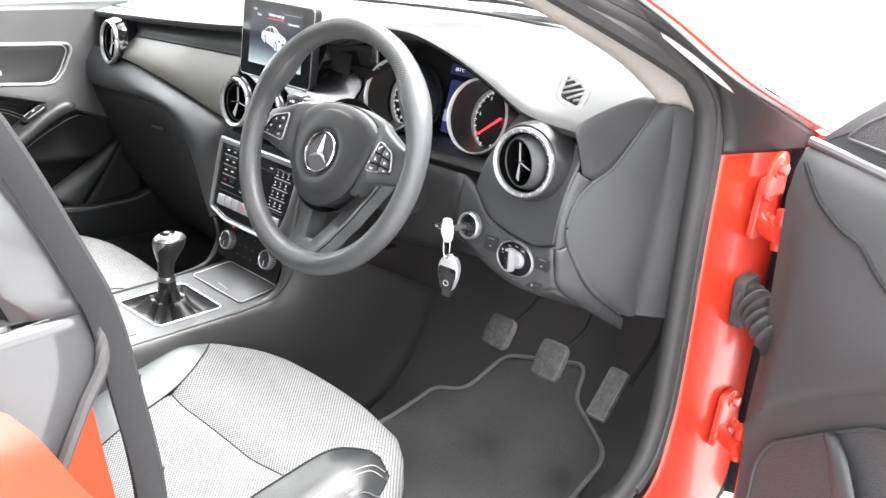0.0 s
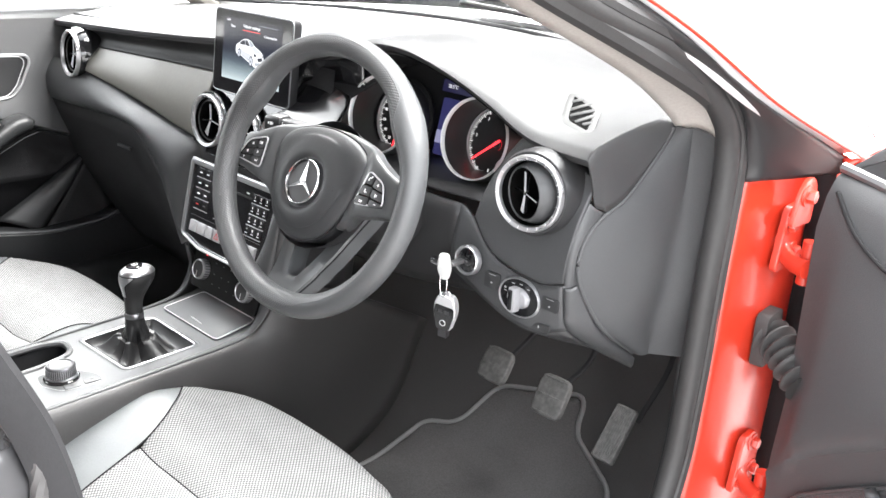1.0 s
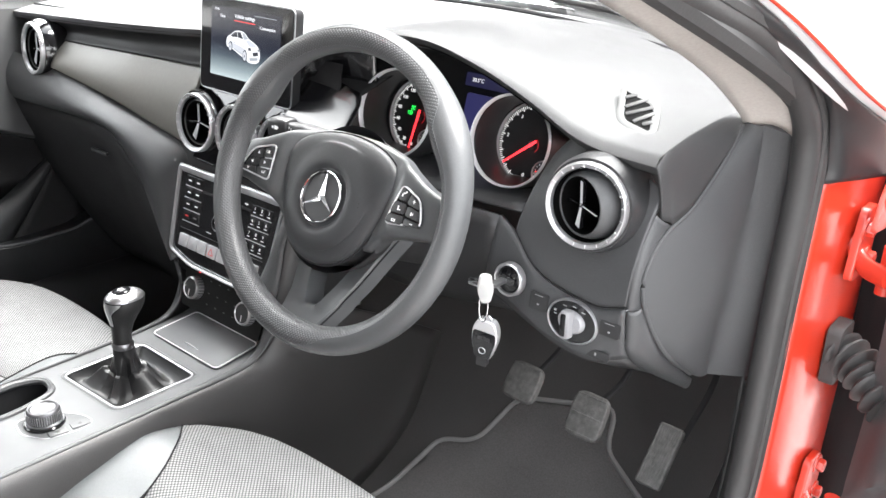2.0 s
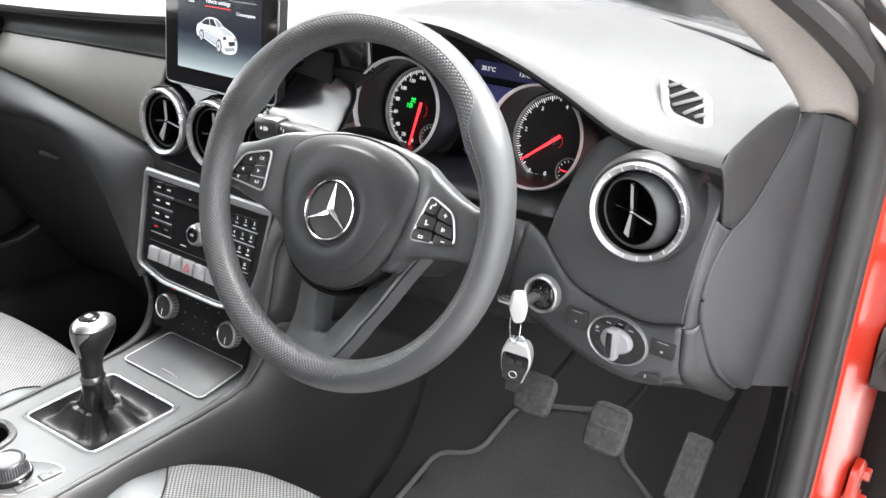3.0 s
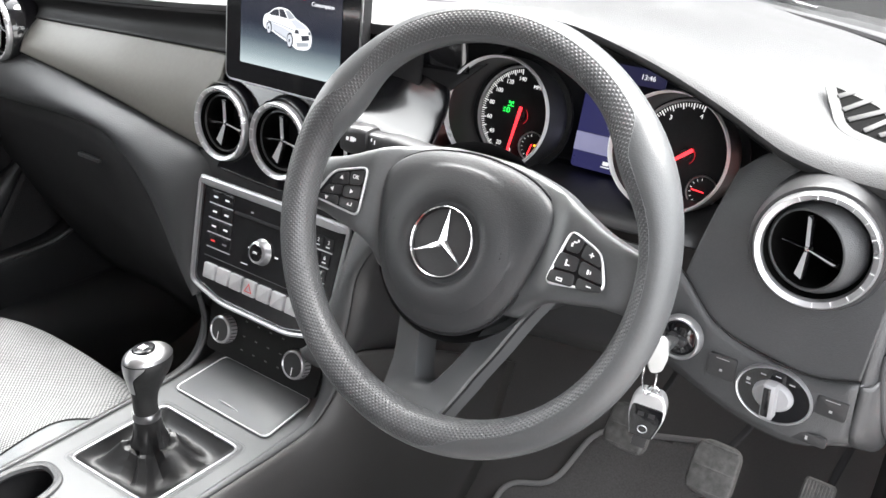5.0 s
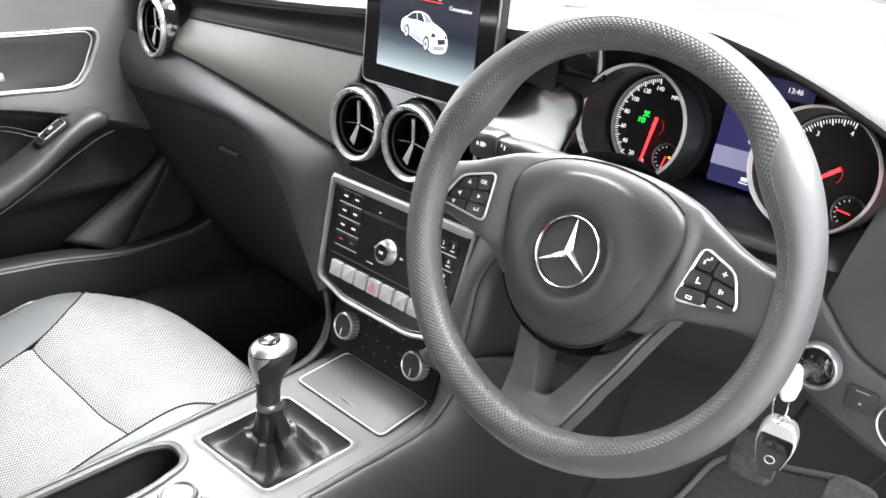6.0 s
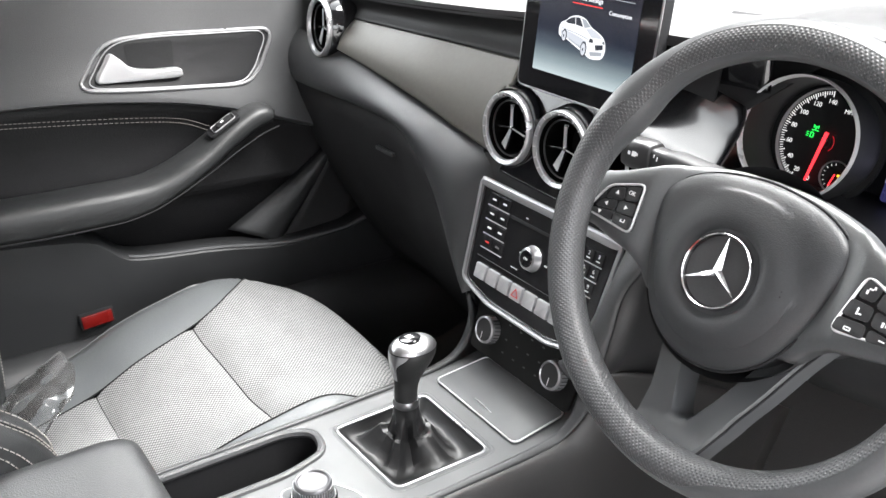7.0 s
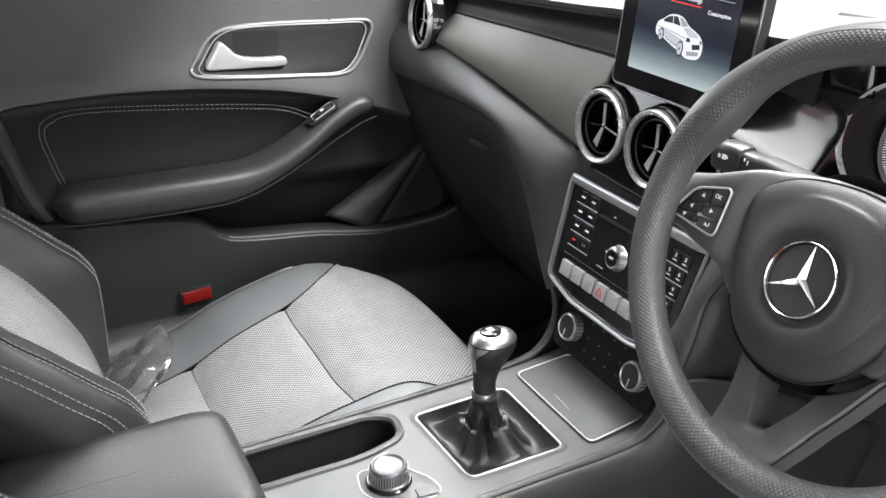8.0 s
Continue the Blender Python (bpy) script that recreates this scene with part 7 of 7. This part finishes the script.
# ---- footwell ----
MO = rounded([(0.175, -0.05), (0.193, 0.289), (0.166, 0.452), (0.235, 0.478), (0.252, 0.58), (0.44, 0.62), (0.455, 0.565), (0.585, 0.50), (0.62, 0.30), (0.62, -0.05)], 0.03)
def fz(y):
    return lin([(-1, 0.247), (0.40, 0.250), (0.55, 0.308), (0.70, 0.455)], y)[0]
fm = thing("floor_mat", (0.4, 0.25, 0.25), "worn black carpet mat in the driver footwell", "floor mat")
nx, ny = 46, 68
bm = bmesh.new()
vv = {}
for i in range(nx):
    for j in range(ny):
        xs_ = [0.16 + (i + a) * 0.0102 for a in (0, 1)]
        ys_ = [-0.05 + (j + a) * 0.0100 for a in (0, 1)]
        if not inside(sum(xs_) / 2, sum(ys_) / 2, MO):
            continue
        q = []
        for a, b in ((0, 0), (1, 0), (1, 1), (0, 1)):
            key = (i + a, j + b)
            if key not in vv:
                vv[key] = bm.verts.new((xs_[a], ys_[b], fz(ys_[b]) + 0.008 + 0.002 * noise.noise(V((xs_[a] * 9, ys_[b] * 9, 0)))))
            q.append(vv[key])
        bm.faces.new(q)
part("carpet_top", bm, MATFABRIC, fm, "worn black carpet pile", thick=0.004)
part("bound_edge", tube([V((x, y, fz(y) + 0.010)) for x, y in MO], 0.0050, 8, closed=True), MATEDGE, fm, "bound edge")

def pedal(name, c, w, h, tilt, label, arm, ribs):
    p = thing(name, c, label, "pedal", "pedals")
    m = at(c, (1, 0.0, 0), (0, math.sin(radians(tilt)), math.cos(radians(tilt))))
    part("pad", prism(rounded([(-w / 2, -h / 2), (w / 2, -h / 2), (w / 2 * 0.95, h / 2), (-w / 2 * 0.95, h / 2)], 0.018 if ribs < 5 else 0.006), 0.012, m, 0.004, 3), PEDAL, p, "worn grey rubber pad")
    for k in range(ribs):
        if ribs > 4:
            part("pad_rib", box(0.0020, h * 0.90, 0.0022, 0.0008, m @ pose(-w * 0.40 + w * 0.80 * k / (ribs - 1), 0, 0.0125)), PEDAL, p)
        else:
            part("pad_rib", box(w * 0.82, 0.0026, 0.002, 0.0008, m @ pose(0, -h * 0.42 + h * 0.84 * k / (ribs - 1), 0.0125)), PEDAL, p)
    part("arm", tube(cr(arm, 14), 0.0055, 8, flat=0.7), MATT, p)
    return p
pedal("clutch_pedal", (0.375, 0.415, 0.490), 0.062, 0.062, 35, "worn rubber clutch pedal", [(0.378, 0.43, 0.49), (0.40, 0.50, 0.56), (0.41, 0.52, 0.70)], 3)
pedal("brake_pedal", (0.492, 0.425, 0.474), 0.062, 0.072, 30, "worn rubber brake pedal", [(0.49, 0.44, 0.48), (0.515, 0.50, 0.54), (0.52, 0.50, 0.70)], 3)
pedal("accelerator_pedal", (0.612, 0.440, 0.450), 0.040, 0.098, 42, "long ribbed accelerator pedal", [(0.615, 0.50, 0.45), (0.63, 0.56, 0.55), (0.63, 0.55, 0.68)], 9)

# ---- driver door, open ----
DOORMESH = mat("door_speaker_mesh", (0.05, 0.05, 0.052), 0.5, grain=420, bump=1.0, kind="cells")
dd = thing("driver_door", (0, 0, 0), "open driver door lined in dark grey with red inner edge", "door")
# local: x along the door from the hinge, y up, z towards the cabin side
od = radians(62)
ddm = at((0.872, 0.425, 0.0), (math.sin(od), -math.cos(od), 0), (0, 0, 1))
LX = list(np.linspace(0.0, 1.02, 90))
FOLD = [(0.0, 0.530), (0.08, 0.607), (0.157, 0.665), (0.229, 0.712), (0.30, 0.741), (0.38, 0.757), (0.50, 0.768), (0.75, 0.776), (1.02, 0.78)]
FOLD = [(p.x, p.y) for p in cr([(x, z, 0) for x, z in FOLD], 60)]
def card(x):
    fz_, lead = lin(FOLD, x)[0], smooth(x / 0.06)
    return [(0.30, -0.02), (0.34, -0.004), (fz_ - 0.09, 0.000), (fz_ - 0.03, 0.004), (fz_ - 0.008, 0.010), (fz_, 0.015 * lead + 0.007), (fz_ + 0.02, 0.023 * lead + 0.007), (fz_ + 0.06, 0.024 * lead + 0.005), (fz_ + 0.12, 0.018 * lead + 0.002), (0.89, 0.012), (0.93, 0.006), (0.955, -0.004), (0.966, -0.02), (0.968, -0.05)]
rows = [[V((x, *card(x)[k])) for x in LX] for k in range(14)]
part("lining", grid(rows), CAPGREY, dd, "dark grey door lining")
part("crease", tube(cr([(0.017, 0.940, 0.006), (0.063, 0.903, 0.012), (0.113, 0.881, 0.014), (0.155, 0.872, 0.015), (0.20, 0.845, 0.018), (0.30, 0.80, 0.02)], 24), 0.0030, 8), MATT, dd)
part("belt_trim", tube(cr([(0.0, 0.966, -0.012), (0.3, 0.955, -0.006), (1.0, 0.95, -0.006)], 20), 0.007, 8), GREYMETAL, dd, "pale belt line trim")
part("mirror_triangle", prism(rounded([(-0.005, 0.960), (0.40, 0.960), (0.40, 1.10), (0.26, 1.11), (0.125, 1.059), (0.06, 1.012)], 0.02), 0.02, pose(0, 0, -0.035), 0.006), SOFT, dd, "grey mirror triangle")
part("tweeter_mesh", prism(rounded([(0.060, 0.986), (0.147, 0.984), (0.34, 0.985), (0.30, 1.06), (0.20, 1.055), (0.132, 1.036), (0.093, 1.013)], 0.012), 0.003, pose(0, 0, -0.0155)), DOORMESH, dd, "black tweeter mesh")
part("tweeter_rim", tube([V((x, y, -0.0125)) for x, y in rounded([(0.060, 0.986), (0.147, 0.984), (0.34, 0.985), (0.30, 1.06), (0.20, 1.055), (0.132, 1.036), (0.093, 1.013)], 0.012)], 0.002, 6, closed=True), GREYMETAL, dd)
FIELD = rounded([(0.040, 0.34), (0.75, 0.34), (0.75, 0.70), (0.45, 0.70), (0.242, 0.665), (0.153, 0.600), (0.060, 0.526), (0.040, 0.48)], 0.025)
part("speaker_field", prism(FIELD, 0.004, pose(0, 0, 0.003)), DOORMESH, dd, "black speaker mesh field")
part("speaker_rim", tube([V((x, y, 0.008)) for x, y in FIELD], 0.003, 6, closed=True), SOFT, dd)
part("speaker_wedge", patch([(0.168, 0.612, 0.008), (0.180, 0.585, 0.010), (0.215, 0.50, 0.012), (0.24, 0.40, 0.012)], [(0.180, 0.620, 0.010), (0.235, 0.60, 0.028), (0.30, 0.50, 0.034), (0.36, 0.38, 0.034)], 16, 6, (0, 0, 0.012)), SOFT, dd, thick=0.003)
part("inner_edge", patch([(-0.012, 0.30, -0.10), (-0.012, 0.97, -0.10)], [(-0.006, 0.30, -0.004), (-0.006, 0.955, -0.010)], 8, 4), RED, dd, "red painted leading edge", thick=0.003)
part("outer_skin", grid([[V((x, z, -0.13 - 0.03 * math.sin(math.pi * (z - 0.28) / 0.72))) for x in LX] for z in np.linspace(0.28, 0.97, 10)]), RED, dd, "red outer skin", thick=0.003)
part("edge_seal", tube(cr([(0.0, 0.955, -0.035), (0.004, 0.80, -0.035), (0.004, 0.62, -0.035), (0.0, 0.40, -0.035)], 16), 0.012, 8), RUBBER, dd, "black rubber seal on the door edge")
dd.matrix_basis = ddm

# hinges and door stay
def hinge(z, label, low):
    h = thing("door_hinge", (0.82, 0.50, z), label, "door hinge", "driver door hinges")
    part("plate", prism(rounded([(-0.040, -0.045), (0.026, -0.045), (0.030, 0.018), (0.014, 0.048), (-0.026, 0.046)], 0.012), 0.010, at((0.806, 0.480, z), (0, 1, 0), (0, 0, 1)), 0.003, 3), RED, h, "red painted hinge plate")
    arm = cr([(-0.020, 0.020, 0), (0.000, 0.000, 0), (0.020, -0.012, 0), (0.055, -0.012, 0)], 12)
    arm_ob = part("arm", grid([[V((p.x, p.y + 0.013 * math.cos(q), 0.010 * math.sin(q) + 0.008)) for q in np.linspace(0, math.tau, 17)[:-1]] for p in arm], cu=True, caps=True), RED, h, "red painted hinge arm")
    arm_ob.data.transform(pose(-0.82, -0.50, -z) @ at((0.814, 0.470, z - 0.012), (0.80, -0.45, 0), (0, 0, 1)) @ pose(0.82, 0.50, z))
    part("pin", tube([(0.852, 0.452, z - 0.050), (0.852, 0.452, z + 0.010)], 0.0105, 14), RED, h)
    for dy_, dz_ in (((-0.020, 0.022), (0.006, -0.022)) if not low else ((0.004, 0.030), (-0.026, -0.028), (0.016, -0.020))):
        bolt = part("bolt", lathe([(0.0001, 0.012), (0.0080, 0.0115), (0.0092, 0.010), (0.0092, 0.003)], 6, at((0.815, 0.480 + dy_, z + dz_), (0, 1, 0.2), (0, -0.2, 1))), RED, h, "painted hexagon bolt")
        part("washer", lathe([(0.008, 0.0035), (0.0140, 0.003), (0.0145, 0.0)], 20, at((0.815, 0.480 + dy_, z + dz_), (0, 1, 0), (0, 0, 1))), RED, bolt)
    return h
hinge(0.846, "red painted upper door hinge with hexagon bolts", False)
hinge(0.487, "red painted lower door hinge with hexagon bolts", True)
bracket = thing("wing_bracket", (0.83, 0.43, 0.93), "red painted wing bracket with a hexagon bolt above the hinge", "bracket")
part("plate", prism(rounded([(-0.034, -0.040), (0.030, -0.046), (0.032, 0.004), (0.018, 0.020), (-0.006, 0.020), (-0.022, 0.002)], 0.009), 0.006, at((0.832, 0.442, 0.920), (0, 1, 0), (0, 0, 1)), 0.002), RED, bracket, "red painted plate")
part("washer", lathe([(0.008, 0.0035), (0.0145, 0.003), (0.015, 0.0)], 20, at((0.838, 0.440, 0.918), (0, 1, 0), (0, 0, 1))), RED, bracket)
part("bolt", lathe([(0.0001, 0.013), (0.0082, 0.0125), (0.0094, 0.011), (0.0094, 0.003)], 6, at((0.838, 0.440, 0.918), (0, 1, 0.2), (0, -0.2, 1))), RED, bracket, "painted hexagon bolt")
stay = thing("wiring_boot", (0.82, 0.46, 0.74), "black ribbed rubber cable boot between post and door", "cable boot")
part("boot_flange", prism(rounded([(-0.026, -0.042), (0.024, -0.042), (0.024, 0.040), (-0.026, 0.040)], 0.012), 0.018, at((0.803, 0.468, 0.698), (0, 1, 0.05), (0, 0, 1)), 0.003), RUBBER, stay)
bpth = cr([(0.820, 0.464, 0.700), (0.845, 0.452, 0.694), (0.868, 0.437, 0.682), (0.895, 0.42, 0.668)], 44)
part("bellows", tube(bpth, [0.0245 + 0.0060 * math.cos(k * math.tau / 7.3) for k in range(44)], 18, up=(0, 0, 1)), RUBBER, stay, "ribbed rubber bellows")

# ---- rear door of the driver side, closed ----
rdr = thing("rear_door", (0.86, -1.0, 0.35), "red rear door with dark window and black pillar trim", "door")
def rx(z, y=-0.6):
    return 0.856 + 0.03 * math.sin(math.pi * max(0.0, min(1.0, (0.97 - z) / 0.62))) if z < 0.97 else 0.856 - (z - 0.97) * 0.42
part("door_skin", grid([[V((rx(z), y, z)) for y in np.linspace(-0.556 - 0.25 * max(0, z - 0.75) * 0.35, -1.6, 14)] for z in np.linspace(0.30, 0.955, 24)]), RED, rdr, "red door skin", thick=0.003)
edge_p = [(0.835, -0.618, 1.13), (0.852, -0.575, 1.03), (0.856, -0.560, 0.985), (0.862, -0.552, 0.93), (0.872, -0.545, 0.85), (0.880, -0.545, 0.70), (0.880, -0.545, 0.40)]
strip_path = cr([(0.70, -0.72, 1.34), (0.775, -0.675, 1.22)] + edge_p, 60)
part("edge_trim", grid([[p + V(o) for o in ((-0.008, -0.004, 0), (-0.012, 0.004, 0), (-0.010, 0.012, 0), (-0.003, 0.015, 0), (-0.001, 0.010, 0), (0.001, 0.010, 0), (0.004, 0.014, 0), (0.010, 0.010, 0), (0.011, 0.0, 0), (0.008, -0.008, 0))] for p in strip_path], cu=True, caps=True), MATT, rdr, "black rubber strip on the door edge")
for k in (36, 43):
    part("plug_hole", lathe([(0.0001, 0.0012), (0.0030, 0.0010), (0.0040, 0.0)], 14, at(strip_path[k] + V((0.004, 0.0142, 0)), (0.3, 0, 1), (-1, 0.6, 0))), MATT, rdr)
GREYGLOSS = mat("grey_gloss_trim", (0.045, 0.045, 0.047), 0.20, coat=0.4, var=0.1)
SMOKED = glass_mat("smoked_side_glass", (0.30, 0.265, 0.24))
part("window_frame", patch([(0.857, -0.562, 0.992), (0.842, -0.592, 1.08), (0.805, -0.646, 1.18), (0.73, -0.70, 1.29)], [(0.858, -0.612, 0.998), (0.840, -0.642, 1.08), (0.803, -0.696, 1.18), (0.73, -0.75, 1.29)], 16, 4, (0.003, 0, 0)), GREYGLOSS, rdr, "gloss grey window frame", thick=0.003)
part("window_glass", patch([(0.856, -0.610, 0.996), (0.838, -0.640, 1.08), (0.801, -0.694, 1.18), (0.728, -0.748, 1.29)], [(0.86, -1.6, 0.996), (0.83, -1.55, 1.08), (0.78, -1.5, 1.18), (0.70, -1.4, 1.29)], 12, 12), SMOKED, rdr, "dark rear side window", thick=0.004).visible_shadow = False
part("belt_panel", patch([(0.858, -0.566, 0.995), (0.862, -0.564, 0.965), (0.867, -0.579, 0.935), (0.871, -0.596, 0.905), (0.876, -0.612, 0.875)], [(0.858, -0.74, 0.985), (0.862, -0.74, 0.96), (0.867, -0.74, 0.93), (0.871, -0.74, 0.90), (0.876, -0.74, 0.875)], 12, 6), GREYGLOSS, rdr, "gloss grey corner trim below the window", thick=0.004)
part("belt_seal", tube(cr([(0.838, -0.612, 1.10), (0.858, -0.567, 1.0), (0.866, -0.563, 0.962), (0.870, -0.579, 0.935), (0.875, -0.597, 0.905), (0.880, -0.614, 0.872)], 30), 0.0045, 8), RUBBER, rdr, "black rubber window seal")
part("shoulder", patch([(0.895, -0.565, 0.80), (0.905, -0.578, 0.865), (0.905, -0.600, 0.905), (0.895, -0.635, 0.965), (0.88, -0.70, 0.99)], [(0.90, -1.6, 0.72), (0.905, -1.6, 0.80), (0.905, -1.6, 0.85), (0.89, -1.6, 0.93), (0.87, -1.6, 0.97)], 16, 6, (0.01, 0, 0)), RED, rdr, "bright red shoulder of the rear door", thick=0.003)
